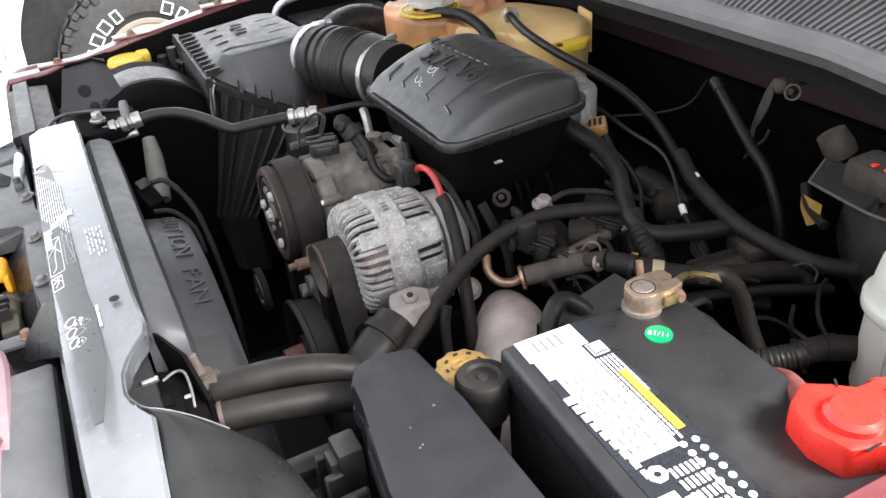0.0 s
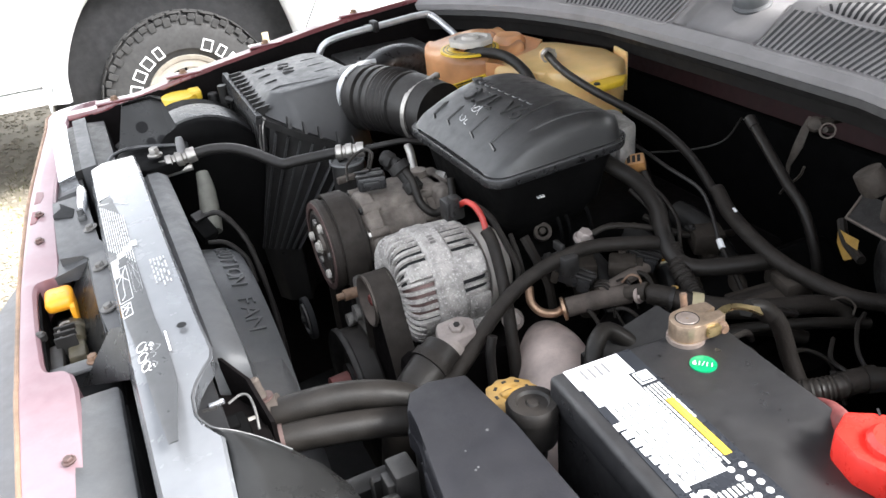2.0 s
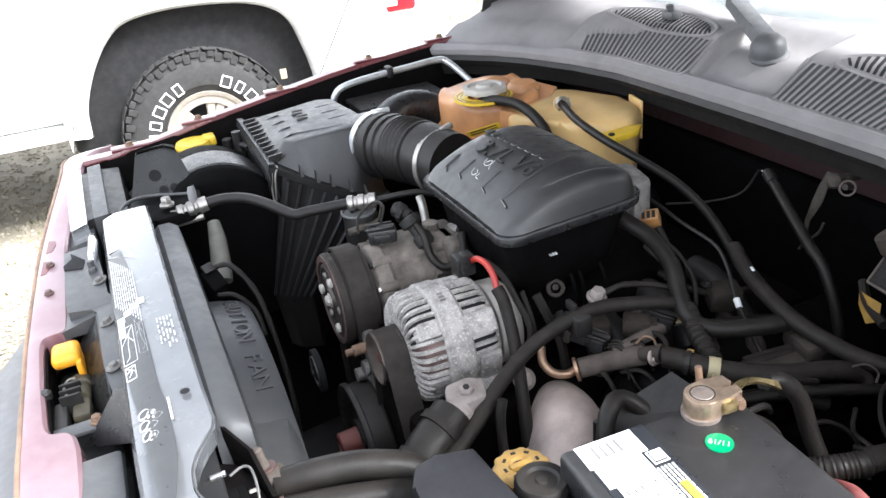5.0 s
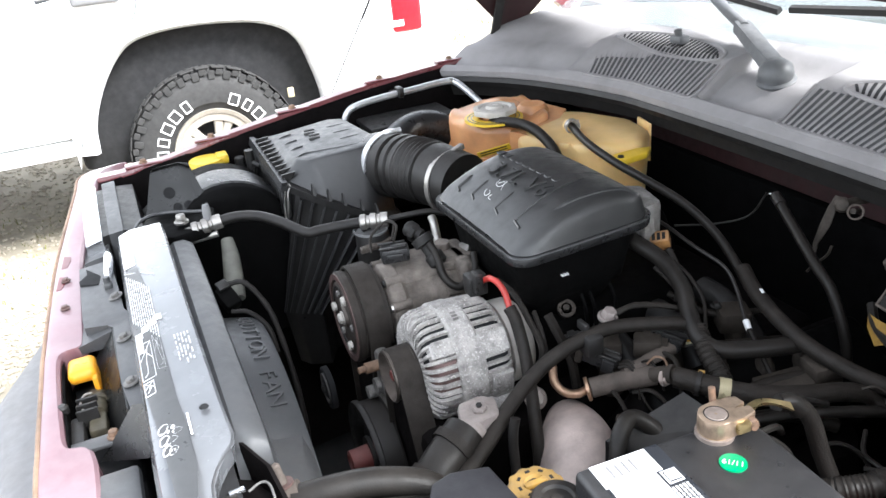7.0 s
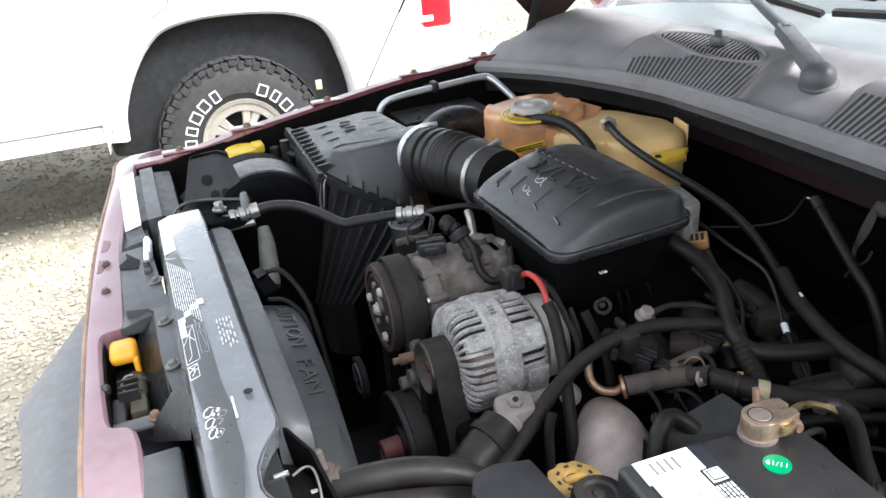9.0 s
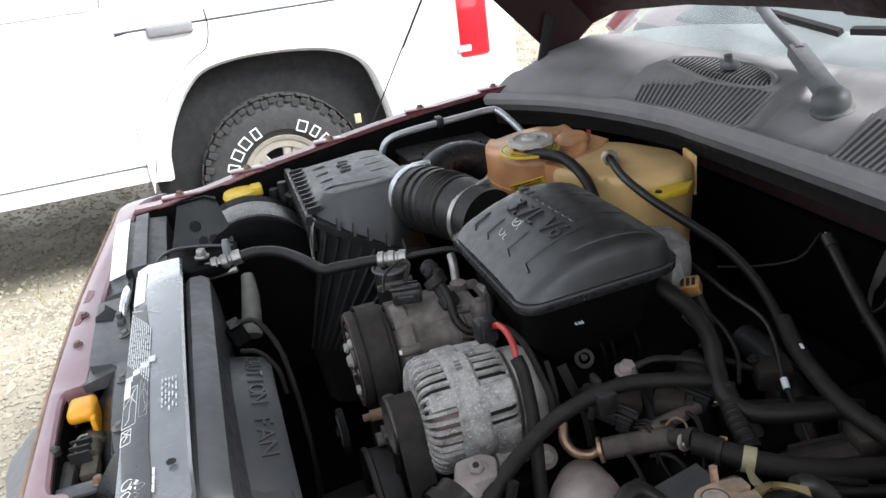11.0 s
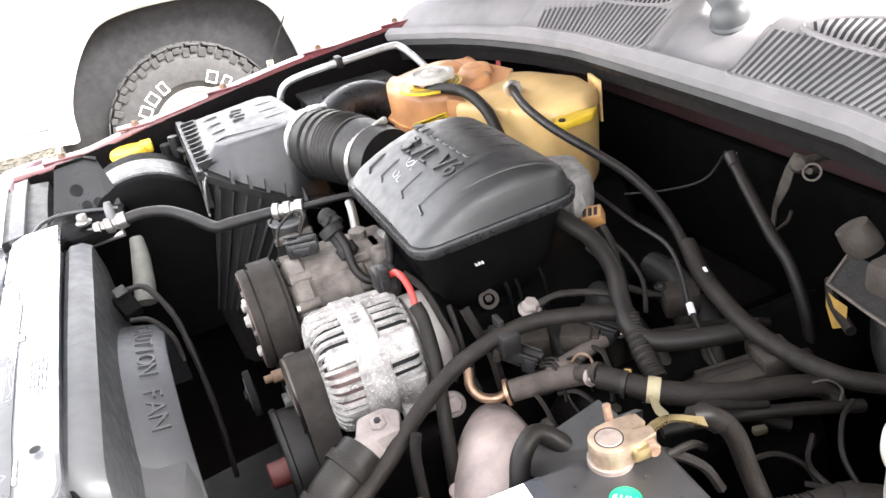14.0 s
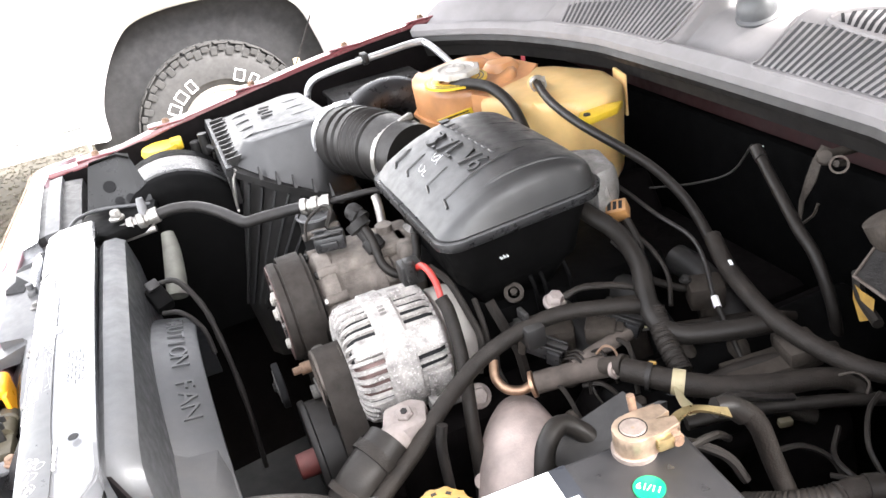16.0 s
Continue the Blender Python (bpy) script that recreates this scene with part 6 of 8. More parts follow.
# Valve covers and plenum use the same shade-darkened black.
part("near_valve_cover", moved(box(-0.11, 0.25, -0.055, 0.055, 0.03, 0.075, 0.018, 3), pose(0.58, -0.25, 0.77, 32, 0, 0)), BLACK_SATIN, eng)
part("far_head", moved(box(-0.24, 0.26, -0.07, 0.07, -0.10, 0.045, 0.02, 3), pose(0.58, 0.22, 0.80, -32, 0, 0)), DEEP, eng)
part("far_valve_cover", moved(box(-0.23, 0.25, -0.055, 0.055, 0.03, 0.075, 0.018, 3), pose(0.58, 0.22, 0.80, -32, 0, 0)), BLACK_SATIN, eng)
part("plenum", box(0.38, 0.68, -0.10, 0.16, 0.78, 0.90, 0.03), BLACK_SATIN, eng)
for k, (x, y) in enumerate(((0.470, -0.150), (0.565, -0.165), (0.665, -0.180))):
    coil = part("ignition_coil", join(moved(box(-0.022, 0.022, -0.018, 0.018, -0.020, 0.014, 0.005), axes((x, y, 0.872), (0.9, -0.4, 0), (0.4, 0.9, 0.1))), rod((x + 0.01, y - 0.01, 0.80), (x, y, 0.86), 0.014)), GRIME, eng, "dusty ignition coil")
    part("coil_screw", hexbolt((x - 0.02, y + 0.012, 0.888), (0, 0, 1), 0.0055, 0.006), DARKIRON, coil)
    part("intake_runner", tube([(x + 0.03, -0.08, 0.86), (x + 0.035, -0.12, 0.855), (x + 0.04, -0.165, 0.83), (x + 0.04, -0.21, 0.79)], 0.021, 14), BLACK, eng)
part("ring_bolt", join(ring((0.4475, -0.092, 0.908), (-0.3, -0.7, 0.6), 0.0075, 0.0125, 0.012, 28), hexbolt((0.4475, -0.092, 0.910), (-0.3, -0.7, 0.6), 0.0055, 0.008, False)), GRIME, eng, "dirty bolt in a ringed boss")
for x in (0.470, 0.484, 0.519):
    part("plenum_fin", tube([(x, -0.088, 0.935), (x + 0.002, -0.101, 0.915), (x + 0.003, -0.106, 0.89), (x + 0.004, -0.108, 0.86)], 0.0028, 8, 4), BLACK_SATIN, eng)
part("sensor_box", moved(join(box(-0.018, 0.018, -0.013, 0.013, -0.014, 0.012, 0.004), box(0.012, 0.026, -0.008, 0.008, -0.008, 0.008, 0.002)), axes((0.505, -0.198, 0.889), (0.75, -0.6, 0), (0.6, 0.75, 0.1))), GRIME, eng, "dusty grey sensor box")
part("loom_plug", moved(join(box(-0.012, 0.012, -0.005, 0.005, -0.005, 0.005, 0.0015), box(-0.004, 0.006, -0.007, 0.007, 0.002, 0.007, 0.001)), axes((0.428, -0.137, 0.893), (0.8, -0.3, 0.2), (0.3, 0.8, 0))), BLACK, eng)
for pts, r in ((((0.405, -0.115, 0.925), (0.41, -0.135, 0.90), (0.418, -0.15, 0.87), (0.42, -0.16, 0.83)), 0.007), (((0.39, -0.105, 0.93), (0.388, -0.13, 0.905), (0.385, -0.15, 0.87), (0.39, -0.165, 0.84)), 0.0035), (((0.47, -0.215, 0.875), (0.478, -0.235, 0.895), (0.482, -0.25, 0.885), (0.486, -0.258, 0.86)), 0.0018), (((0.455, -0.20, 0.88), (0.463, -0.228, 0.872), (0.462, -0.25, 0.85), (0.47, -0.265, 0.83)), 0.0016), (((0.52, -0.23, 0.885), (0.515, -0.255, 0.87), (0.52, -0.275, 0.85)), 0.0016), (((0.575, -0.12, 0.95), (0.585, -0.15, 0.93), (0.592, -0.165, 0.90), (0.60, -0.17, 0.87)), 0.004), (((0.60, -0.13, 0.955), (0.612, -0.15, 0.935), (0.615, -0.175, 0.91), (0.60, -0.20, 0.885)), 0.003)):
    part("loose_wire", tube(pts, r, 6, 5), LOOM, eng)
for x, y, z in ((0.455, -0.285, 0.835), (0.43, -0.25, 0.83), (0.50, -0.275, 0.835), (0.54, -0.28, 0.85)):
    part("cover_bolt", hexbolt((x, y, z), (0, -0.5, 0.85), 0.007, 0.012), GRIME, eng)
for pts in (((0.425, -0.215, 0.872), (0.432, -0.24, 0.855), (0.436, -0.262, 0.83), (0.45, -0.27, 0.80)), ((0.455, -0.235, 0.855), (0.470, -0.252, 0.862), (0.482, -0.27, 0.845), (0.48, -0.285, 0.81)), ((0.50, -0.205, 0.885), (0.512, -0.235, 0.89), (0.508, -0.258, 0.88), (0.50, -0.275, 0.85)), ((0.44, -0.12, 0.88), (0.40, -0.135, 0.87), (0.385, -0.16, 0.86))):
    part("loose_wire", tube(pts, 0.003, 6, 5), LOOM, eng)
for pts, r in ((((0.55, -0.30, 0.845), (0.60, -0.31, 0.86), (0.66, -0.325, 0.862), (0.72, -0.33, 0.85)), 0.008), (((0.57, -0.22, 0.875), (0.62, -0.235, 0.872), (0.68, -0.25, 0.865), (0.73, -0.26, 0.85)), 0.006), (((0.60, -0.12, 0.90), (0.62, -0.15, 0.885), (0.66, -0.17, 0.87), (0.72, -0.175, 0.86)), 0.005), (((0.52, -0.33, 0.84), (0.55, -0.345, 0.85), (0.60, -0.36, 0.845), (0.64, -0.385, 0.83)), 0.009)):
    part("dusty_line", tube(pts, r, 10), LOOM, eng)
part("coil_bracket", join(moved(box(-0.05, 0.05, -0.02, 0.02, -0.006, 0.006, 0.003), axes((0.635, -0.325, 0.862), (1, -0.25, 0.1), (0.25, 1, 0))), moved(box(-0.02, 0.02, -0.02, 0.02, 0.0, 0.02, 0.004), axes((0.665, -0.335, 0.868), (1, -0.25, 0.1), (0.25, 1, 0)))), GRIME, eng, "dusty brown bracket")
for x, y in ((0.585, -0.255), (0.64, -0.275), (0.69, -0.29)):
    part("plug_boot", lathe([(0.012, 0), (0.013, 0.02), (0.010, 0.03), (0.010, 0.05), (0, 0.052)], (x, y, 0.83), (0, 0.35, 0.9), 14), GRIME, eng)
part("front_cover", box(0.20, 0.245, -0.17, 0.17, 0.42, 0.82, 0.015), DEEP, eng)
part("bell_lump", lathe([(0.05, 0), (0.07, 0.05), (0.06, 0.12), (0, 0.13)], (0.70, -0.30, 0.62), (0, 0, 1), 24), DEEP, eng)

cast = thing("exhaust_shield", (0.35, -0.28, 0.60), "smooth pale grimy heat shield beside the battery", "heat shield")
part("shell", tube([(0.400, -0.165, 0.790), (0.388, -0.195, 0.800), (0.372, -0.235, 0.800), (0.356, -0.275, 0.772), (0.345, -0.305, 0.72), (0.340, -0.32, 0.64), (0.338, -0.325, 0.58)], [0.024, 0.036, 0.050, 0.058, 0.060, 0.060, 0.058], 32, 8), CAST, cast)
part("rolled_edge", tube([(0.352, -0.205, 0.812), (0.372, -0.200, 0.836), (0.396, -0.200, 0.832), (0.412, -0.208, 0.812)], 0.004, 8), CAST, cast)
part("strap_lug", join(moved(box(-0.010, 0.010, -0.016, 0.016, -0.003, 0.003, 0.002), axes((0.318, -0.245, 0.79), (0.5, -0.3, 0.6), (0.3, 0.9, 0.2))), rod((0.318, -0.245, 0.79), (0.312, -0.252, 0.80), 0.009)), CAST, cast)
hose("sleeved_lead", [(0.305, -0.245, 0.70), (0.314, -0.242, 0.78), (0.326, -0.212, 0.85), (0.342, -0.168, 0.90), (0.347, -0.137, 0.942), (0.345, -0.122, 0.958)], 0.0082, LOOM, "taped lead running down past the alternator", "lead")
hose("dip_tube", [(0.275, -0.255, 0.80), (0.278, -0.245, 0.86), (0.285, -0.24, 0.885)], 0.006, RUBBER_CLEAN, "thin black tube by the thermostat", "tube")

# ---- alternator ----
al = thing("alternator", (0.28, -0.078, 0.79), "dusty corroded aluminium alternator with cooling slots", "alternator")
AC, AZ, AR = -0.066, 0.874, 0.0765


def alt_surface(x, a, e=0.0):
    return Vector((x, AC + (AR + e) * math.sin(a), AZ + (AR + e) * math.cos(a)))


def alt_housing():
    """A cast shell of revolution with slots sunk between its fins, front and rear."""
    rows = [(0.234, 0.024), (0.226, 0.034), (0.2245, 0.041), (0.2245, 0.0415), (0.2245, 0.058), (0.227, 0.066), (0.233, 0.0725), (0.242, 0.0755), (0.263, 0.0765), (0.2635, 0.0765), (0.2655, 0.079), (0.288, 0.079), (0.2905, 0.0768), (0.2985, 0.0768), (0.299, 0.0768), (0.330, 0.075), (0.339, 0.069), (0.3392, 0.0685), (0.345, 0.058), (0.347, 0.02)]
    n = 360
    dark = set()
    loops = []
    for i, (x, r) in enumerate(rows):
        front, rear = 3 <= i <= 8, 14 <= i <= 16
        a, b = rows[max(i - 1, 0)], rows[min(i + 1, len(rows) - 1)]
        t = Vector((b[0] - a[0], b[1] - a[1])).normalized()
        nx, nr = -t.y, t.x
        loop = []
        for k in range(n):
            deg = -180 + 360 * k / n
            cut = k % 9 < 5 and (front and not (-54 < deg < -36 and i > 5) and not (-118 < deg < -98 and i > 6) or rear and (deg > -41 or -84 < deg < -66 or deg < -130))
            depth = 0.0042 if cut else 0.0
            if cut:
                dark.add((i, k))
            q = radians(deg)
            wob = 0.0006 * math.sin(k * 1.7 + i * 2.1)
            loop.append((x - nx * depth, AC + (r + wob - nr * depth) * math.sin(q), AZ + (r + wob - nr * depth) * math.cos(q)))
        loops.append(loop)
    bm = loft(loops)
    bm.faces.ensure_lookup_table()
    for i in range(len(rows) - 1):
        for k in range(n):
            # Floors of the shallow slots are coloured black, as the shaded void behind.
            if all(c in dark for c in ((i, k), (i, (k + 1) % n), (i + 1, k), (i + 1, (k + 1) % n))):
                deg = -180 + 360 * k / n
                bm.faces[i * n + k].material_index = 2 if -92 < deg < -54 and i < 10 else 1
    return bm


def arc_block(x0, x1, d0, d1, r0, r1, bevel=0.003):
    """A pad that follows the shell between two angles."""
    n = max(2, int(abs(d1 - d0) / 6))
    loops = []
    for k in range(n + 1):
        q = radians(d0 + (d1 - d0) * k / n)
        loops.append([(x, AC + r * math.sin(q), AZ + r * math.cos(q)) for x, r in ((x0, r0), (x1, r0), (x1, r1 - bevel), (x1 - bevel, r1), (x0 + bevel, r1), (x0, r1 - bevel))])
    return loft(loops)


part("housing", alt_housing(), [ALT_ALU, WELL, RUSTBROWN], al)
part("top_pad", arc_block(0.2635, 0.2975, -44, -2, 0.06, 0.0815), ALT_ALU, al)
part("side_pad", arc_block(0.2635, 0.338, -64, -43, 0.06, 0.0805), ALT_ALU, al)
part("front_pad", arc_block(0.236, 0.262, -53, -37, 0.06, 0.0775, 0.002), ALT_ALU, al)
part("lower_pad", arc_block(0.262, 0.300, -118, -62, 0.06, 0.0805), ALT_ALU, al)
part("mounting_lug", join(arc_block(0.305, 0.335, -122, -86, 0.06, 0.083), rod(alt_surface(0.338, radians(-118), 0.008), alt_surface(0.300, radians(-118), 0.008), 0.011, 18)), ALT_ALU, al)
for k, y in enumerate((-14.5, -18.5, -22.5)):
    part("cast_mark", arc_block(0.276, 0.284, y - 1.2, y + 1.2, 0.08, 0.0822, 0.0004), ALU, al)
part("end_cap", lathe([(0.058, 0), (0.059, 0.003), (0.058, 0.026), (0.052, 0.034), (0.03, 0.036), (0, 0.037)], (0.347, AC - 0.004, AZ + 0.002), (1, 0, 0), 44), ENDCAP, al, "pale plastic end cap")
PX = 0.188
part("pulley", lathe([(0.030, 0.03), (0.0335, 0.0), (0.034, 0.0), (0.036, 0.001), (0.036, 0.004), (0.0335, 0.006), (0.0335, 0.032), (0.036, 0.034), (0.02, 0.042)], (PX, AC, AZ), (1, 0, 0), 40), PLATEIRON, al, "worn steel pulley")
part("pulley_dish", lathe([(0.0335, -0.0006), (0.031, 0.002), (0.027, 0.014), (0.012, 0.017), (0.0, 0.017)], (PX, AC, AZ), (1, 0, 0), 32, None, False), SLEEVE, al)
part("shaft_nut", hexbolt((PX + 0.017, AC, AZ), (-1, 0, 0), 0.0085, 0.012, False), RUSTRED, al)
part("stud", join(rod((0.20, 0.0, 0.852), (0.166, 0.0, 0.852), 0.005), rod((0.196, 0.0, 0.852), (0.176, 0.0, 0.852), 0.008)), RUSTY, al)
part("front_bracket", join(box(0.196, 0.214, -0.03, 0.02, 0.80, 0.87, 0.006), rod((0.195, 0.005, 0.815), (0.188, 0.005, 0.815), 0.012)), ALU, al)


def belt(pts, w, t, x0):
    """A flat ribbed belt in the plane across the car, through (y, z) points."""
    line = smooth_path([(0, y, z) for y, z in pts], 8)
    loops = []
    for i, p in enumerate(line):
        d = (line[min(i + 1, len(line) - 1)] - line[max(i - 1, 0)]).normalized()
        n = Vector((0, -d.z, d.y))
        loops.append([(x0, p.y, p.z), (x0 + w, p.y, p.z), (x0 + w, p.y + n.y * t, p.z + n.z * t), (x0, p.y + n.y * t, p.z + n.z * t)])
    return loft(loops)


bl = thing("drive_belt", (0.19, 0.0, 0.60), "black ribbed serpentine drive belt", "drive belt")
part("alternator_run", belt([(-0.032, 0.70), (-0.030, 0.84), (-0.032, 0.885), (-0.048, 0.906), (-0.072, 0.909), (-0.096, 0.896), (-0.108, 0.868), (-0.142, 0.79), (-0.18, 0.70), (-0.21, 0.62)], 0.034, 0.004, 0.1915), BELT, bl)
part("compressor_run", belt([(0.15, 0.62), (0.150, 0.87), (0.142, 0.925), (0.110, 0.962), (0.065, 0.966), (0.025, 0.94), (0.012, 0.885), (0.030, 0.78), (0.05, 0.70)], 0.030, 0.004, 0.192), BELT, bl)
cr = thing("crank_pulley", (0.165, 0.0, 0.615), "large black crank pulley with a red centre", "pulley")
part("sheave", lathe([(0.02, 0.012), (0.045, 0.012), (0.055, 0.004), (0.072, 0.002), (0.083, 0.0), (0.085, 0.003), (0.085, 0.008), (0.081, 0.010), (0.081, 0.036), (0.085, 0.038), (0.02, 0.05)], (0.158, 0.0, 0.702), (1, 0, 0), 56), RUBBER_CLEAN, cr)
part("hub_ring", ring((0.162, 0.0, 0.702), (1, 0, 0), 0.020, 0.030, 0.006, 36), DARKIRON, cr)
part("centre", lathe([(0.019, 0), (0.018, 0.032), (0.013, 0.034), (0.012, 0.024), (0, 0.024)], (0.166, 0.0, 0.702), (-1, 0, 0), 28), RUSTRED, cr, "red painted centre")
idl = thing("idler_pulley", (0.15, 0.14, 0.70), "worn steel idler pulley deep in the bay", "pulley")
# Steel sheave coloured near-black, dimmed as if in the bay's shade.
part("sheave", lathe([(0.012, -0.002), (0.024, 0.004), (0.032, 0.0), (0.035, 0.002), (0.035, 0.010), (0.01, 0.012)], (0.142, 0.139, 0.745), (1, 0, 0), 40), WELL, idl)
part("bearing_ring", ring((0.141, 0.139, 0.745), (1, 0, 0), 0.022, 0.025, 0.004, 32), BOLT, idl)
part("centre", hexbolt((0.140, 0.139, 0.745), (-1, 0, 0), 0.007, 0.004), DARKIRON, idl)
tn = thing("tensioner", (0.20, 0.03, 0.74), "cast belt tensioner arm behind the belts", "tensioner")
part("arm", join(box(0.196, 0.216, -0.02, 0.045, 0.755, 0.80, 0.008), rod((0.196, 0.03, 0.79), (0.182, 0.03, 0.79), 0.010)), ALU, tn)

# ---- air conditioning compressor ----
cp = thing("ac_compressor", (0.27, 0.08, 0.78), "grimy air conditioning compressor with clutch pulley", "compressor")
CP = (0.080, 0.895)
CX = 0.178
part("clutch_pulley", lathe([(0.056, 0.006), (0.058, 0.0), (0.066, -0.001), (0.0685, 0.002), (0.0685, 0.010), (0.066, 0.012), (0.066, 0.046), (0.069, 0.05), (0.04, 0.056)], (CX, *CP), (1, 0, 0), 64), BELT, cp)
part("rim_face", ring((CX - 0.0022, *CP), (1, 0, 0), 0.0575, 0.066, 0.003, 56), RUSTBROWN, cp, "rust-brown rim")
part("clutch_plate", lathe([(0.0, -0.002), (0.016, -0.002), (0.018, 0.002), (0.042, 0.003), (0.050, -0.001), (0.054, 0.001), (0.055, 0.008), (0, 0.008)], (CX - 0.001, *CP), (1, 0, 0), 56), PLATEIRON, cp, "dark sprung clutch plate")
part("clutch_groove", ring((CX - 0.0018, *CP), (1, 0, 0), 0.0462, 0.0475, 0.002, 48), WELL, cp)
for deg in (-28, 92, 212):
    q = radians(deg)
    c = (CX - 0.001, CP[0] + 0.042 * math.sin(q), CP[1] + 0.042 * math.cos(q))
    part("rivet", lathe([(0.0072, 0), (0.0072, 0.004), (0.0055, 0.006), (0, 0.0064)], c, (-1, 0, 0), 18), ENDCAP, cp, "pale rivet")
    q = radians(deg + 58)
    c = (CX + 0.001, CP[0] + 0.036 * math.sin(q), CP[1] + 0.036 * math.cos(q))
    part("small_rivet", lathe([(0.0055, 0), (0.005, 0.004), (0, 0.0045)], c, (-1, 0, 0), 14), ALU, cp)
part("centre_bolt", hexbolt((CX - 0.003, *CP), (-1, 0, 0), 0.0078, 0.007), ENDCAP, cp)
part("front_casting", join(
    lathe([(0.050, 0), (0.061, 0.006), (0.064, 0.010), (0.064, 0.026), (0.060, 0.030), (0.0585, 0.034), (0.058, 0.088), (0.0615, 0.091), (0.0615, 0.100), (0.0575, 0.103), (0.056, 0.135), (0.05, 0.142), (0, 0.145)], (0.232, *CP), (1, 0, 0), 48),
    box(0.250, 0.345, CP[0] - 0.036, CP[0] + 0.05, 0.925, 0.954, 0.012, 3), box(0.345, 0.372, CP[0] - 0.055, CP[0] + 0.01, 0.90, 0.958, 0.009, 3)), ALU_DARK, cp)
for k, deg in enumerate((-112, -66, -30, 24)):
    q = radians(deg)
    y, z = CP[0] + 0.0605 * math.sin(q), CP[1] + 0.0605 * math.cos(q)
    part("case_bolt", rod((0.236, y, z), (0.264, y, z), 0.0082, 14, 0.0070), ALU_DARK, cp)
    part("rear_boss", rod((0.320, y, z), (0.342, y, z), 0.0075), ALU_DARK, cp)
    part("bolt_head", hexbolt((0.238, y, z), (-1, 0, 0), 0.0054, 0.006), STEEL if k == 1 else DARKIRON, cp)
part("port_block", join(box(0.320, 0.380, 0.045, 0.115, 0.935, 0.958, 0.006), rod((0.345, 0.09, 0.955), (0.345, 0.09, 0.968), 0.012)), ALU_DARK, cp)
sw = part("switch_plug", join(moved(box(-0.022, 0.020, -0.013, 0.013, -0.012, 0.010, 0.004), axes((0.270, 0.088, 0.972), (1, -0.25, 0), (0.25, 1, 0))), moved(box(-0.014, 0.010, -0.016, 0.016, -0.009, 0.004, 0.002), axes((0.270, 0.088, 0.972), (1, -0.25, 0), (0.25, 1, 0)))), BLACK_CLEAN, cp, "black switch plug")
for k in (-1, 1):
    part("plug_rail", moved(box(-0.024, 0.016, -0.002 + 0.009 * k, 0.002 + 0.009 * k, 0.010, 0.0135, 0.001, 1), axes((0.270, 0.088, 0.972), (1, -0.25, 0), (0.25, 1, 0))), BLACK, sw)
part("plug_latch", moved(box(-0.006, 0.018, -0.004, 0.004, 0.009, 0.0125, 0.001, 1), axes((0.270, 0.088, 0.972), (1, -0.25, 0), (0.25, 1, 0))), BLACK, sw)
for k in range(2):
    part("switch_wire", tube([(0.27, 0.09 + 0.008 * k, 0.988), (0.285, 0.115 + 0.01 * k, 1.002), (0.275, 0.14, 1.0), (0.25, 0.135, 0.985), (0.24, 0.11, 0.97)], 0.002, 6), LOOM, cp)

dr = thing("dryer_canister", (0.275, 0.225, 0.80), "black dryer canister with a pale rim", "canister")
part("body", lathe([(0.027, 0), (0.028, 0.12), (0.028, 0.150), (0.026, 0.156), (0.016, 0.157), (0.014, 0.152), (0, 0.152)], (0.275, 0.222, 0.80), (0.02, 0.0, 1), 32), BLACK, dr)
part("worn_rim", ring((0.2755, 0.222, 0.9555), (0.02, 0.0, 1), 0.0255, 0.0285, 0.003, 36), GREYBUMPER, dr, "pale rim")
part("bracket", moved(box(-0.030, 0.030, -0.004, 0.004, -0.012, 0.0, 0.003), pose(0.275, 0.196, 0.945, 0, 0, 10)), ALU_DARK, dr)

# refrigerant line
rl = thing("refrigerant_line", (0.15, 0.28, 0.95), "black refrigerant hose with crimped metal ends", "refrigerant line")
part("hose", tube([(0.055, 0.339, 0.986), (0.085, 0.334, 0.989), (0.118, 0.318, 0.987), (0.146, 0.285, 0.981), (0.165, 0.256, 0.974), (0.178, 0.238, 0.971), (0.196, 0.235, 0.972), (0.230, 0.226, 0.974), (0.262, 0.214, 0.977)], 0.0088, 14), RUBBER_CLEAN, rl)
for p0, p1 in (((0.012, 0.342, 0.980), (0.060, 0.338, 0.987)), ((0.258, 0.216, 0.9765), (0.300, 0.198, 0.978))):
    a, b = Vector(p0), Vector(p1)
    part("crimp", lathe([(0.009, 0), (0.0125, 0.002), (0.0125, 0.010), (0.0100, 0.012), (0.0100, 0.016), (0.0125, 0.018), (0.0125, 0.027), (0.010, 0.029), (0.010, 0.033), (0.0125, 0.035), (0.012, (b - a).length)], a, b - a, 20), STEEL, rl, "bright crimped collar")
part("end_pipe", tube([(-0.06, 0.365, 0.965), (-0.02, 0.352, 0.975), (0.014, 0.342, 0.980)], 0.007, 10), STEEL, rl)
part("return_pipe", tube([(-0.055, 0.36, 0.958), (0.0, 0.345, 0.962), (0.05, 0.335, 0.968)], 0.006, 10), STEEL, rl)
part("service_port", lathe([(0.007, 0), (0.007, 0.02), (0.005, 0.028), (0, 0.029)], (0.040, 0.342, 0.99), (0.05, 0.1, 1), 14), GREYBUMPER, rl)
part("end_pipe", tube([(0.298, 0.199, 0.978), (0.335, 0.186, 0.982), (0.365, 0.178, 0.982), (0.39, 0.17, 0.975)], 0.0048, 10), RUBBER_CLEAN, rl)
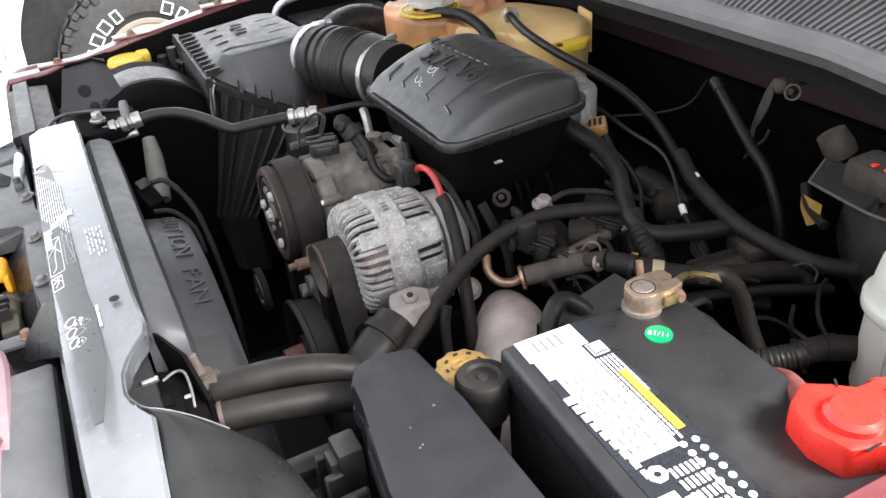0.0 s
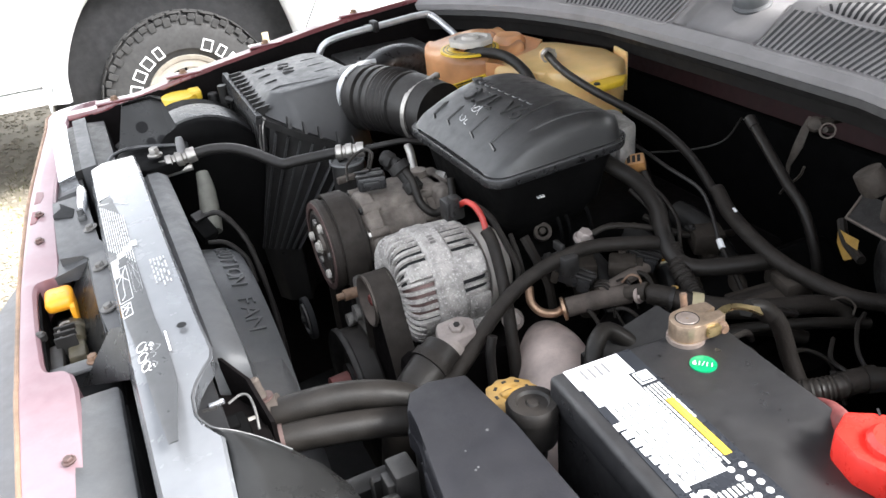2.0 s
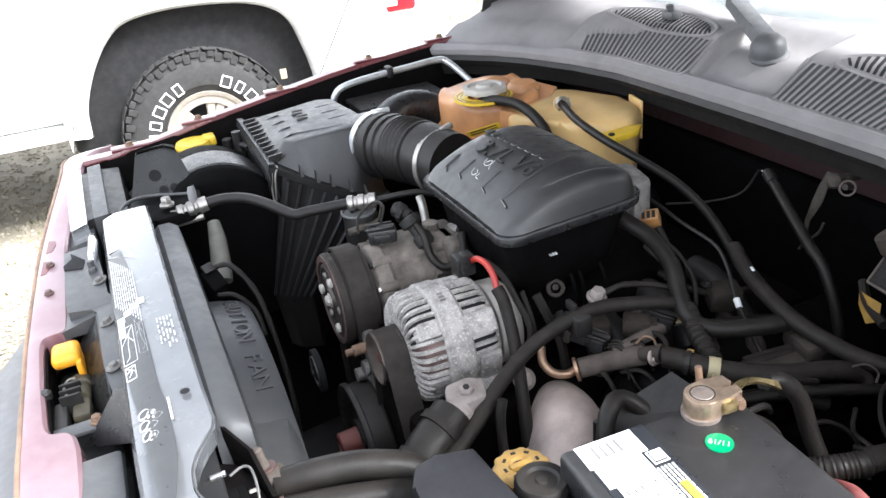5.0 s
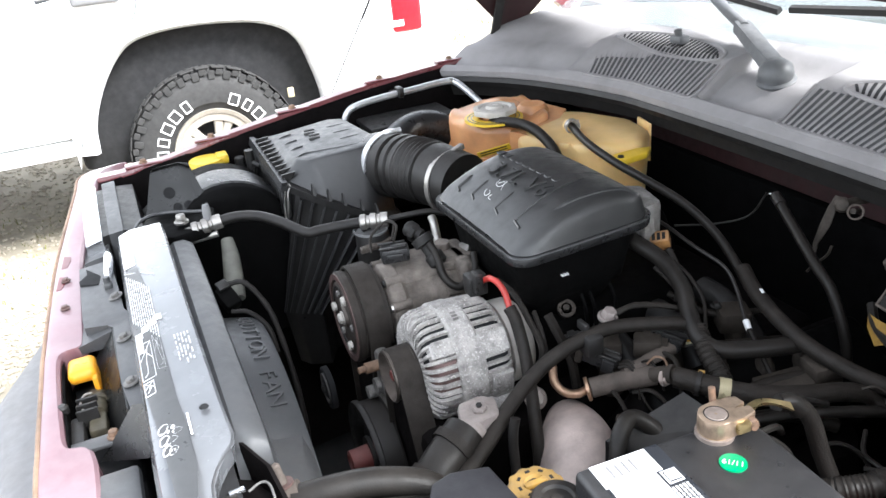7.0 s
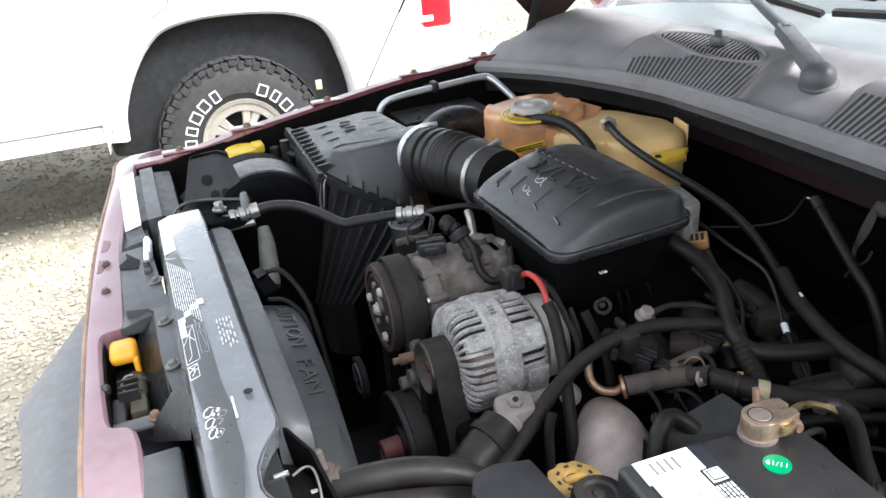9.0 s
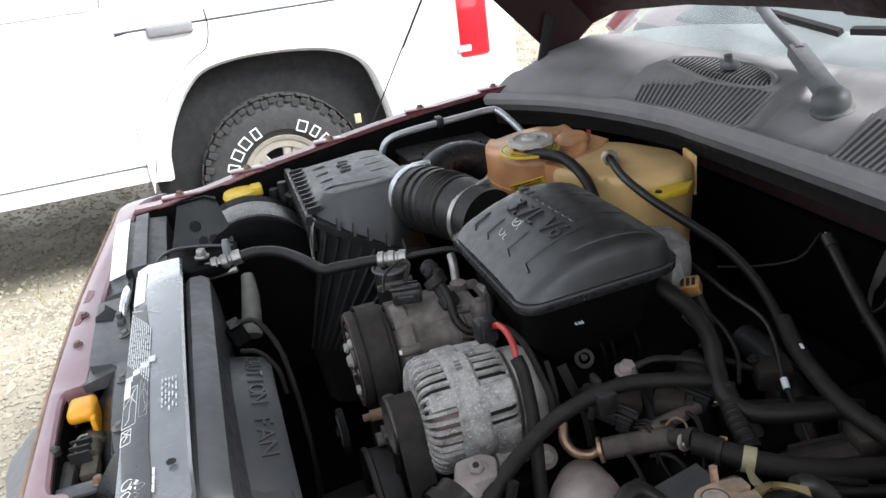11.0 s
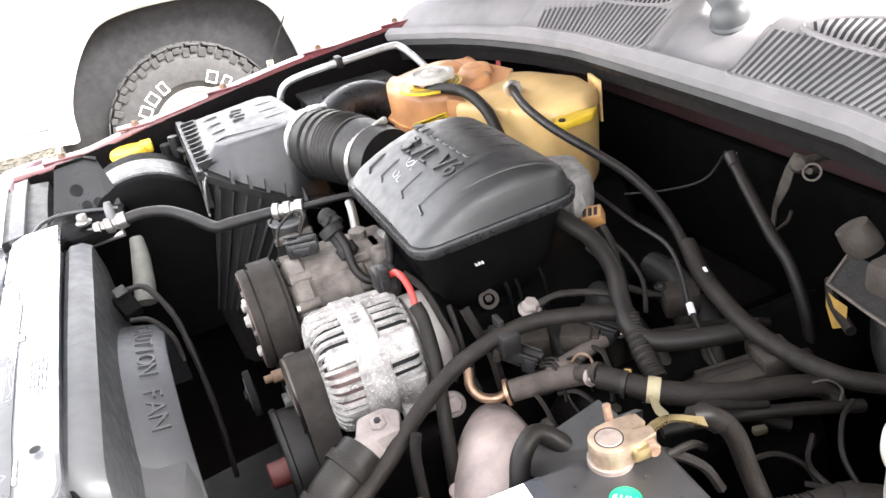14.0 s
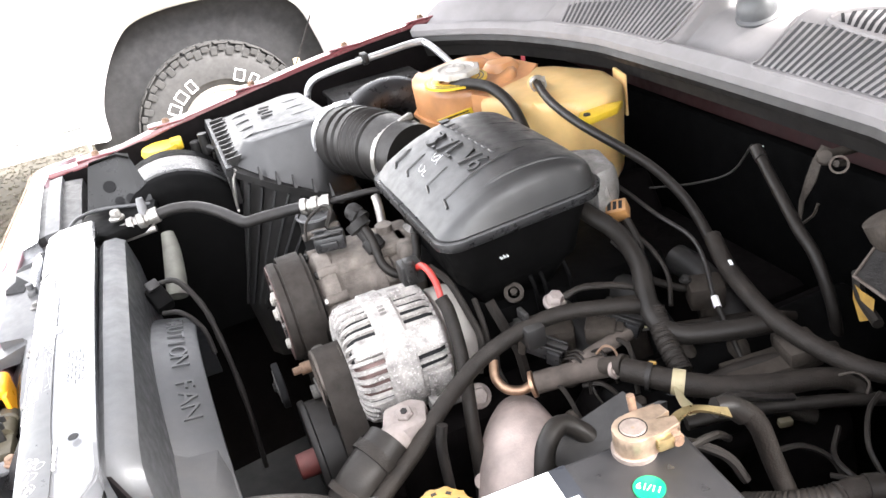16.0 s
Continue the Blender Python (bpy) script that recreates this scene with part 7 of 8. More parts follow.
part("end_fitting", join(lathe([(0.010, 0), (0.013, 0.004), (0.013, 0.016), (0.010, 0.020), (0.010, 0.03)], (0.318, 0.165, 0.972), (0.5, -0.8, -0.35), 18), hexbolt((0.322, 0.155, 0.966), (0.5, -0.8, -0.35), 0.014, 0.010, False)), DARKIRON, rl, "dark hose fitting")
dp = thing("discharge_pipe", (0.36, 0.12, 0.93), "bright bent metal discharge pipe", "pipe")
part("pipe", tube([(0.358, 0.156, 0.982), (0.357, 0.146, 0.976), (0.353, 0.128, 0.958), (0.347, 0.108, 0.942)], 0.0065, 14), STEEL, dp)
part("elbow_block", join(box(0.335, 0.372, 0.075, 0.115, 0.925, 0.95, 0.006), rod((0.372, 0.10, 0.94), (0.385, 0.06, 0.955), 0.014)), ALU, dp)
sp = thing("pressure_sensor", (0.312, 0.075, 0.94), "dark pressure sensor with a looped lead", "sensor")
part("body", join(lathe([(0.008, 0), (0.014, 0.004), (0.014, 0.018), (0.010, 0.022), (0.010, 0.035), (0.016, 0.038), (0.016, 0.05), (0, 0.052)], (0.322, 0.045, 0.955), (-0.3, 0.5, 0.7), 18)), DARKIRON, sp)
part("lead", tube([(0.308, 0.070, 0.995), (0.316, 0.045, 0.975), (0.318, 0.025, 0.945), (0.335, 0.012, 0.93), (0.362, 0.015, 0.945), (0.372, 0.035, 0.965)], 0.006, 10), RUBBER, sp)

# red charging lead
ch = thing("charging_lead", (0.345, -0.10, 0.94), "red charging cable with a black plug at the alternator", "cable")
part("red_cable", tube([(0.342, -0.055, 0.968), (0.343, -0.075, 0.980), (0.345, -0.095, 0.981), (0.346, -0.112, 0.972), (0.345, -0.124, 0.955)], 0.0042, 10), RED_CABLE, ch, "bright red cable")
part("plug", join(box(0.322, 0.350, -0.055, -0.030, 0.945, 0.975, 0.004), box(0.326, 0.338, -0.065, -0.05, 0.955, 0.985, 0.002)), BLACK, ch)
part("branch_wire", tube([(0.352, -0.075, 0.975), (0.365, -0.10, 0.96), (0.372, -0.125, 0.93), (0.375, -0.15, 0.90), (0.36, -0.165, 0.87)], 0.0045, 8), LOOM, ch)

# thermostat housing and top hose
th = thing("thermostat_housing", (0.245, -0.21, 0.82), "grimy cast thermostat housing with a bolt", "thermostat")
part("cap_casting", join(prism([(0.228, -0.205), (0.245, -0.225), (0.275, -0.222), (0.285, -0.19), (0.27, -0.175), (0.238, -0.178)], 0.85, 0.885, 0.006), rod((0.245, -0.21, 0.865), (0.205, -0.228, 0.856), 0.022)), CAST_GREY, th)
part("cap_bolt", hexbolt((0.256, -0.203, 0.884), (-0.1, -0.2, 1), 0.010, 0.008), CAST_GREY, th)
part("cap_bolt_tip", lathe([(0.004, 0), (0.004, 0.002), (0, 0.002)], (0.2555, -0.2045, 0.8915), (-0.1, -0.2, 1), 6), DARKIRON, th)
hs = thing("top_hose", (0.16, -0.235, 0.82), "thick dusty radiator top hose with clamps", "hose")
part("tube", tube([(0.232, -0.212, 0.866), (0.205, -0.226, 0.856), (0.180, -0.238, 0.842), (0.160, -0.246, 0.815), (0.150, -0.25, 0.76)], 0.0265, 20), RUBBER, hs)
clamp(hs, (0.212, -0.222, 0.859), (-1, -0.4, -0.35), 0.027, 0.012, LOOM)
clamp(hs, (0.176, -0.239, 0.839), (-1, -0.4, -0.6), 0.027, 0.008, LOOM)
hs = thing("radiator_hose", (0.06, -0.30, 0.90), "pair of dusty radiator hoses side by side", "hose")
part("upper_hose", tube([(0.014, -0.290, 0.926), (0.047, -0.298, 0.930), (0.09, -0.306, 0.928), (0.135, -0.32, 0.917), (0.16, -0.335, 0.90)], 0.0155, 16), RUBBER, hs)
part("lower_hose", tube([(0.000, -0.320, 0.919), (0.04, -0.328, 0.919), (0.09, -0.338, 0.914), (0.135, -0.348, 0.905), (0.165, -0.36, 0.89)], 0.015, 16), RUBBER, hs)
part("fitting", join(rod((-0.025, -0.30, 0.92), (0.006, -0.312, 0.923), 0.011), hexbolt((-0.004, -0.309, 0.922), (1, -0.2, 0.1), 0.013, 0.010, False)), BRASS, hs, "tarnished hose fitting")
part("fitting", rod((0.000, -0.283, 0.928), (0.022, -0.288, 0.935), 0.012), SLEEVE, hs)
part("stub", lathe([(0.0058, 0), (0.0058, 0.020), (0.0048, 0.022), (0.0048, 0.034), (0.003, 0.036), (0, 0.036)], (0.008, -0.283, 0.932), (-0.12, 0.15, 1), 14), SLEEVE, hs, "upright valve stub")
part("stub_collar", ring((0.0075, -0.2825, 0.944), (-0.12, 0.15, 1), 0.005, 0.0105, 0.0025, 18), RUSTBROWN, hs)
part("pale_tab", join(box(-0.014, -0.005, -0.310, -0.304, 0.926, 0.946, 0.002), box(-0.016, -0.003, -0.318, -0.306, 0.930, 0.935, 0.002)), ENDCAP, hs, "pale clip tab")
part("band_clamp", ring((0.010, -0.3220, 0.9195), (1, -0.15, 0.02), 0.0148, 0.0158, 0.004, 24), RUSTBROWN, hs)
clamp(hs, (0.006, -0.316, 0.922), (1, -0.1, 0.1), 0.0165, 0.006, GRIME)

# black duct over the near corner
dc = thing("duct_cover", (-0.02, -0.40, 0.85), "dark curved plastic duct in the front corner", "duct")
loops = []
for y, x0, x1, z, ze in ((-0.354, -0.0475, -0.0440, 0.9875, 0.9870), (-0.360, -0.043, -0.028, 0.9865, 0.979), (-0.368, -0.039, -0.008, 0.985, 0.967), (-0.380, -0.0395, 0.012, 0.982, 0.954), (-0.398, -0.0415, 0.032, 0.979, 0.942), (-0.42, -0.043, 0.047, 0.974, 0.930), (-0.46, -0.0465, 0.058, 0.963, 0.912), (-0.52, -0.050, 0.066, 0.946, 0.885), (-0.60, -0.054, 0.070, 0.92, 0.85)):
    w = x1 - x0
    loops.append([(x0, y, 0.80), (x0, y, z - 0.004), (x0 + 0.10 * w, y, z + 0.0005), (x0 + 0.30 * w, y, z - 0.06 * (z - ze)), (x0 + 0.55 * w, y, z - 0.28 * (z - ze)), (x0 + 0.80 * w, y, z - 0.64 * (z - ze)), (x1, y, ze), (x1 + 0.003, y, ze - 0.008), (x1 + 0.004, y, 0.79)])
part("shell", loft(loops), BLACK_GLOSS, dc, sharp=60)
part("seam_lip", tube([(-0.024, -0.252, 0.9995), (-0.030, -0.268, 0.9975), (-0.046, -0.288, 0.9935), (-0.0545, -0.308, 0.991), (-0.0555, -0.330, 0.989), (-0.051, -0.345, 0.9885), (-0.044, -0.356, 0.9875), (-0.028, -0.360, 0.9795), (-0.008, -0.368, 0.9675), (0.012, -0.380, 0.9545)], 0.0008, 8), GREYPLASTIC, dc)
lt = thing("bonnet_latch", (-0.03, -0.28, 0.93), "black latch pocket with a bright clip", "latch")
# Pocket and wall are coloured near-black to stand in for inner shade.
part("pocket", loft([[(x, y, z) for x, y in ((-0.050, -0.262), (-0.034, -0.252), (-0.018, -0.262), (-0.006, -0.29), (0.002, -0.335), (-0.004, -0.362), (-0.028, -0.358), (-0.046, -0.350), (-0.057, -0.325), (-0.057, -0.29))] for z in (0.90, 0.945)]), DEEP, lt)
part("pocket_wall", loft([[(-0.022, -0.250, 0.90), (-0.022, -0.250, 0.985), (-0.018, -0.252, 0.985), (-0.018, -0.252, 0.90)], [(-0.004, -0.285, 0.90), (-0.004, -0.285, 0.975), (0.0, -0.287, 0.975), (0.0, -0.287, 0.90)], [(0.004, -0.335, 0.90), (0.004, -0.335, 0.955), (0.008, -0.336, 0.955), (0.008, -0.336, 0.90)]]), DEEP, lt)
part("clip", moved(box(-0.0075, 0.0075, -0.0028, 0.0028, -0.002, 0.002, 0.001), axes((-0.036, -0.303, 0.972), (1, 0.05, 0), (0, 1, 0))), CHROME, lt, "bright spring clip")
part("clip_stem", rod((-0.050, -0.304, 0.968), (-0.036, -0.306, 0.970), 0.003, 8), DARKIRON, lt)
part("wire_loop", tube([(-0.026, -0.306, 0.970), (-0.014, -0.302, 0.972), (-0.007, -0.308, 0.972), (-0.006, -0.326, 0.968), (-0.008, -0.342, 0.958)], 0.0013, 8), BOLT, lt)
part("latch_box", join(box(-0.046, -0.014, -0.345, -0.310, 0.935, 0.962, 0.004), box(-0.040, -0.022, -0.335, -0.318, 0.960, 0.966, 0.002)), BLACK_SATIN, lt)

# ---- fuse box ----
fb = thing("fuse_box", (0.145, -0.49, 0.80), "dark grey fuse box lid with ribbed edge", "fuse box")
lidp = [(0.128, -0.372), (0.150, -0.366), (0.186, -0.376), (0.192, -0.46), (0.193, -0.66), (0.092, -0.66), (0.098, -0.52), (0.108, -0.45), (0.120, -0.418), (0.116, -0.395)]
part("lid", prism(lidp, 0.935, 0.962, 0.003, 0.0, 3), FUSE, fb)
part("lid_step", prism([(0.142 + (x - 0.142) * 1.06, -0.5 + (y + 0.5) * 1.015) for x, y in lidp], 0.915, 0.936, 0.003), FUSE, fb)
part("body", prism([(0.142 + (x - 0.142) * 0.94, -0.5 + (y + 0.5) * 0.99) for x, y in lidp], 0.78, 0.918, 0.004), BLACK, fb)
for k in range(9):
    y = -0.40 - 0.028 * k
    part("side_rib", box(0.070, 0.100, y - 0.004, y + 0.004, 0.84, 0.905, 0.002, 1), BLACK, fb)
part("catch", join(box(0.085, 0.108, -0.432, -0.402, 0.87, 0.925, 0.003), box(0.078, 0.09, -0.427, -0.407, 0.88, 0.915, 0.002)), BLACK, fb)
part("front_bracket", join(box(0.035, 0.10, -0.375, -0.35, 0.855, 0.868, 0.003), box(0.04, 0.10, -0.46, -0.38, 0.80, 0.85, 0.005)), BLACK, fb)
for k in range(4):
    x, y = 0.15 + rng.uniform(-0.02, 0.02), -0.47 + rng.uniform(-0.025, 0.025)
    part("dust_mark", lathe([(rng.uniform(0.0008, 0.002), 0), (0.0006, 0.0004)], (x, y, 0.9621), (0, 0, 1), 6), GREYPLASTIC, fb)

ps = thing("power_steering_pump", (0.235, -0.378, 0.80), "power steering reservoir with a grimy yellow cap", "reservoir")
part("reservoir", lathe([(0.030, 0), (0.034, 0.03), (0.034, 0.09), (0.024, 0.105)], (0.235, -0.376, 0.81), (0, 0, 1), 28), BLACK, ps)
part("filler_cap", lathe([(0.026, 0), (0.027, 0.004), (0.027, 0.014), (0.022, 0.018), (0.012, 0.018), (0.010, 0.015), (0, 0.015)], (0.235, -0.376, 0.900), (0, 0.0, 1), 44, lambda a, r: 1 + (0.07 * (math.cos(11 * a) > 0) if r > 0.024 else 0)), YELLOW_OLD, ps, "grimy yellow toothed cap")
for k in range(8):
    q = 2 * math.pi * k / 8
    part("cap_mark", moved(box(-0.0025, 0.0025, -0.0015, 0.0015, 0, 0.0006), axes((0.235 + 0.0175 * math.cos(q), -0.376 + 0.0175 * math.sin(q), 0.918), (-math.sin(q), math.cos(q), 0), (-math.cos(q), -math.sin(q), 0))), DARKIRON, ps)
part("cap_handle", box(0.222, 0.248, -0.380, -0.372, 0.914, 0.921, 0.003), YELLOW_OLD, ps)
part("neck", rod((0.2, -0.385, 0.78), (0.2, -0.385, 0.84), 0.02), RUBBER, ps)
rc = thing("rubber_cap", (0.221, -0.434, 0.88), "black cylindrical rubber cap in front of the battery", "cap")
part("body", lathe([(0.022, 0), (0.0235, 0.004), (0.0235, 0.030), (0.025, 0.031), (0.025, 0.040), (0.0225, 0.044), (0.016, 0.044), (0.014, 0.041), (0.006, 0.041), (0.005, 0.043), (0, 0.043)], (0.222, -0.438, 0.912), (0.03, 0.03, 1), 36), RUBBER_CLEAN, rc)
part("stem", rod((0.216, -0.43, 0.83), (0.219, -0.432, 0.906), 0.011), BLACK, rc)

# ---- battery ----
bt = thing("battery", (0.33, -0.57, 0.78), "black car battery with a white label and green date dot", "battery")
BM = pose(0.332, -0.442, 0.0, 0, 0, 0) @ Matrix.Rotation(radians(-3.2), 4, "Z")


def bb(x0, x1, y0, y1, z0, z1, r=0.0, seg=2):
    return moved(box(x0, x1, y0, y1, z0, z1, r, seg), BM)


part("case", bb(-0.088, 0.088, -0.262, -0.003, 0.785, 0.945, 0.006), BATTERY, bt)
part("lid", bb(-0.092, 0.092, -0.265, 0.0, 0.943, 0.978, 0.006, 3), BATTERY, bt)
label = part("label", bb(-0.078, -0.008, -0.262, -0.003, 0.9775, 0.9788), LABEL_DARK, bt, "dark printed label strip")
part("white_field", bb(-0.079, -0.022, -0.034, -0.004, 0.9785, 0.9796, 0.0004, 1), WHITE, label, "white label field")
part("white_field", bb(-0.076, -0.030, -0.060, -0.033, 0.9785, 0.9794), WHITE, label)
part("white_field", bb(-0.070, -0.030, -0.165, -0.059, 0.9785, 0.9794), WHITE, label)
for k in range(9):
    part("white_bar", bb(-0.078 + 0.001 * k, -0.066, -0.092 - 0.011 * k, -0.084 - 0.011 * k, 0.9784, 0.9793), WHITE, label)
for k in range(4):
    part("bar_code", bb(-0.066 + 0.0075 * k, -0.0635 + 0.0075 * k, -0.026, -0.010, 0.9795, 0.9799), GREYBUMPER, label)
for row in range(5):
    for k in range(9):
        y = -0.066 - 0.0105 * k - 0.003 * (row % 2)
        part("fine_print", bb(-0.066 + 0.0068 * row, -0.0648 + 0.0068 * row, y - 0.0075 + 0.002 * ((row * k) % 3), y, 0.9793, 0.9797), GREYPLASTIC, label)
part("code_frame", bb(-0.027, -0.012, -0.052, -0.036, 0.9785, 0.9792), WHITE, label)
part("code_field", bb(-0.0255, -0.0135, -0.0505, -0.0375, 0.9791, 0.9796), LABEL_DARK, label)
for k in range(3):
    part("code_bar", bb(-0.0245 + 0.0037 * k, -0.0215 + 0.0037 * k, -0.049, -0.039, 0.9795, 0.98), WHITE, label)
rngb = random.Random(12)
for row in range(5):
    y = -0.056
    x = -0.0285 + 0.0036 * row
    while y > -0.155 + (0.05 if row > 2 else 0):
        n = rngb.uniform(0.003, 0.008)
        if not (row in (2, 3) and y < -0.075):
            part("print_line", bb(x, x + 0.0018, y - n, y, 0.9786, 0.9792), WHITE_MARK, label)
        y -= n + 0.0015
part("yellow_strip", bb(-0.0215, -0.0145, -0.152, -0.078, 0.9786, 0.9794), YELLOW, label, "yellow warning strip")
part("strip_print", bb(-0.0188, -0.0172, -0.148, -0.082, 0.9793, 0.9797), YELLOW_OLD, label)
for row in range(2):
    for k in range(10):
        c = BM @ Vector((-0.0275 + 0.011 * row, -0.166 - 0.0096 * k, 0.9785))
        if row == 0 or k < 9:
            part("punch_dot", ring(c, (0, 0, 1), 0.0009, 0.0029, 0.0008, 14), WHITE, label)
for c, r in (((-0.060, -0.158), 0.006), ((-0.038, -0.150), 0.006)):
    part("printed_symbol", ring(BM @ Vector((*c, 0.9793)), (0, 0, 1), r - 0.0012, r, 0.0008, 24), GREYBUMPER, label)
for c, r in (((-0.061, -0.180), 0.008), ((-0.061, -0.180), 0.005)):
    part("recycling_mark", ring(BM @ Vector((*c, 0.9787)), (0, 0, 1), r - 0.0018, r, 0.0008, 7), WHITE_MARK, label)
part("brand_block", join(bb(-0.074, -0.060, -0.215, -0.197, 0.9786, 0.9794), bb(-0.058, -0.048, -0.222, -0.205, 0.9786, 0.9794)), WHITE_MARK, label)
for row in range(6):
    for k in range(4):
        part("print_line", bb(-0.052 + 0.0045 * row, -0.0496 + 0.0045 * row, -0.180 - 0.012 * k - 0.009, -0.180 - 0.012 * k, 0.9786, 0.9792), WHITE_MARK, label)
dot = part("date_dot", lathe([(0.0120, 0), (0.0120, 0.0012), (0, 0.0012)], BM @ Vector((0.0365, -0.054, 0.978)), (0, 0, 1), 36), GREEN, bt, "round green date sticker")
part("date_print", letters("11/19", 0.0085, 0.0002, axes(BM @ Vector((0.0365, -0.054, 0.9795)), (-0.69, 0.72, 0), (-0.72, -0.69, 0))), WHITE, dot, "date 11/19 in white")

# negative clamp
TP = Vector((0.379, -0.459, 0.0))
cl = thing("battery_clamp", (0.376, -0.464, 0.978), "tarnished brass battery clamp with a black cable", "battery clamp")
JM = Matrix.Translation(TP + Vector((0, 0, 0.982))) @ Matrix.Rotation(radians(-4), 4, "Z") @ Matrix.Scale(0.84, 4)
part("post", lathe([(0.018, 0), (0.018, 0.004), (0.0115, 0.005), (0.0105, 0.0222), (0.0095, 0.0235), (0, 0.0228)], TP + Vector((0, 0, 0.978)), (0, 0, 1), 32), POST, cl, "dull lead post")
outline = [(0.0195 * math.cos(radians(d)), 0.0195 * math.sin(radians(d))) for d in range(80, 281, 20)] + [(0.022, -0.0185), (0.040, -0.015), (0.041, -0.0026), (0.022, -0.0018), (0.022, 0.0006), (0.040, 0.003), (0.038, 0.017), (0.02, 0.0195)]
part("jaw", moved(prism(outline, 0.001, 0.0225, 0.0016), JM), BRASS, cl)
part("jaw_gap", moved(ring((0, 0, 0.0219), (0, 0, 1), 0.0123, 0.0134, 0.0009, 32), JM), WELL, cl)
part("jaw_skirt", moved(join(rod((0, 0, -0.003), (0, 0, 0.003), 0.0185, 28), box(0.012, 0.030, -0.024, -0.013, 0.004, 0.018, 0.003)), JM), BRASS_BRIGHT, cl)
part("clamp_bolt", moved(join(rod((0.032, -0.026, 0.011), (0.032, 0.026, 0.011), 0.0048), hexbolt((0.032, -0.016, 0.011), (0, -1, 0), 0.008, 0.007, False), hexbolt((0.032, 0.018, 0.011), (0, 1, 0), 0.008, 0.007, False), rod((0.014, 0.022, 0.012), (0.013, 0.026, 0.036), 0.004)), JM), RUSTY, cl)
ribbon = []
for k in range(9):
    f = k / 8
    a = radians(-8 + 50 * f)
    c = Vector((0.040 + 0.058 * f, -0.002 + 0.004 * math.sin(f * 5), 0.014 + 0.004 * math.sin(f * 3.1) - 0.012 * f * f))
    w = 0.0052 - 0.002 * math.sin(f * 3.1)
    u, v = Vector((0, math.cos(a), math.sin(a))), Vector((0, -math.sin(a), math.cos(a)))
    ribbon.append([JM @ (c + u * w * i1 + v * 0.0022 * i2) for i1, i2 in ((-1, -1), (1, -1), (1, 1), (-1, 1))])
part("lug", loft(ribbon), BRASS_BRIGHT, cl, "twisted brass lug")
part("cable", tube([TP + Vector((0.080, 0, 0.982)), TP + Vector((0.098, -0.004, 0.975)), TP + Vector((0.112, -0.01, 0.955)), TP + Vector((0.118, -0.022, 0.92)), TP + Vector((0.122, -0.045, 0.88))], 0.009, 12), LOOM, cl)
part("cable", tube([TP + Vector((0.05, 0.01, 0.985)), TP + Vector((0.03, -0.002, 0.96)), TP + Vector((0.075, 0.0, 0.955)), TP + Vector((0.10, 0.012, 0.93))], 0.0035, 8), RUBBER, cl)

part("thin_cable", tube([TP + Vector((0.078, 0.006, 0.975)), TP + Vector((0.095, 0.018, 0.968)), TP + Vector((0.120, 0.030, 0.955)), TP + Vector((0.160, 0.036, 0.930)), TP + Vector((0.20, 0.045, 0.905))], 0.0042, 8), RUBBER_CLEAN, cl)
part("thin_cable", tube([TP + Vector((0.030, 0.020, 0.955)), TP + Vector((0.060, 0.012, 0.945)), TP + Vector((0.088, 0.000, 0.925)), TP + Vector((0.10, -0.010, 0.90))], 0.0045, 8), RUBBER_CLEAN, cl)
part("tape_end", tube([TP + Vector((0.076, 0, 0.984)), TP + Vector((0.090, -0.002, 0.980)), TP + Vector((0.100, -0.005, 0.970))], [0.0085, 0.0098, 0.0100], 12), RUBBER, cl)

# red positive cover
rd = thing("terminal_cover", (0.40, -0.66, 0.978), "bright red plastic terminal cover on the battery", "terminal cover")
part("cap", join(moved(prism([(-0.020, 0.022), (0.006, 0.034), (0.018, 0.020), (0.030, 0.0), (0.05, 0.012), (0.07, 0.0), (0.07, -0.045), (0.03, -0.05), (-0.022, -0.032), (-0.028, -0.005)], 0.0, 0.030, 0.005), pose(0.385, -0.655, 0.976)), lathe([(0.020, 0), (0.020, 0.008), (0.016, 0.012), (0, 0.012)], (0.388, -0.667, 1.003), (0, 0, 1), 24)), RED, rd)
for a, b in (((0.370, -0.692), (0.384, -0.692)), ((0.405, -0.640), (0.410, -0.634)), ((0.43, -0.66), (0.445, -0.668))):
    part("seam", moved(box(0, math.hypot(b[0] - a[0], b[1] - a[1]), -0.0008, 0.0008, 0, 0.001), axes((*a, 1.0062), (b[0] - a[0], b[1] - a[1], 0), (0, 1, 0) if abs(b[0] - a[0]) > 0.003 else (1, 0, 0))), WELL, rd)
hose("red_battery_cable", [(0.395, -0.628, 0.985), (0.43, -0.58, 0.955), (0.458, -0.54, 0.915), (0.485, -0.52, 0.885), (0.50, -0.50, 0.85)], 0.010, DARKRED, "dull red battery cable beside the battery", "cable")
h = hose_thing("corrugated_loom", [(0.522, -0.524, 0.904), (0.545, -0.530, 0.905), (0.575, -0.548, 0.902), (0.60, -0.585, 0.895), (0.62, -0.65, 0.88)], 0.0125, LOOM, "thick dusty corrugated loom behind the battery", "wiring loom", 14)
part("ribbed_end", tube([(0.475, -0.475, 0.875), (0.490, -0.505, 0.895), (0.515, -0.522, 0.903), (0.526, -0.525, 0.904)], 0.0128, 14, 20, lambda q: 1 + 0.05 * math.cos(q * 1400)), RUBBER, h, "corrugated end")
part("tape_band", ring((0.545, -0.530, 0.905), (0.9, -0.4, 0), 0.0120, 0.0138, 0.012, 20), RUBBER, h)
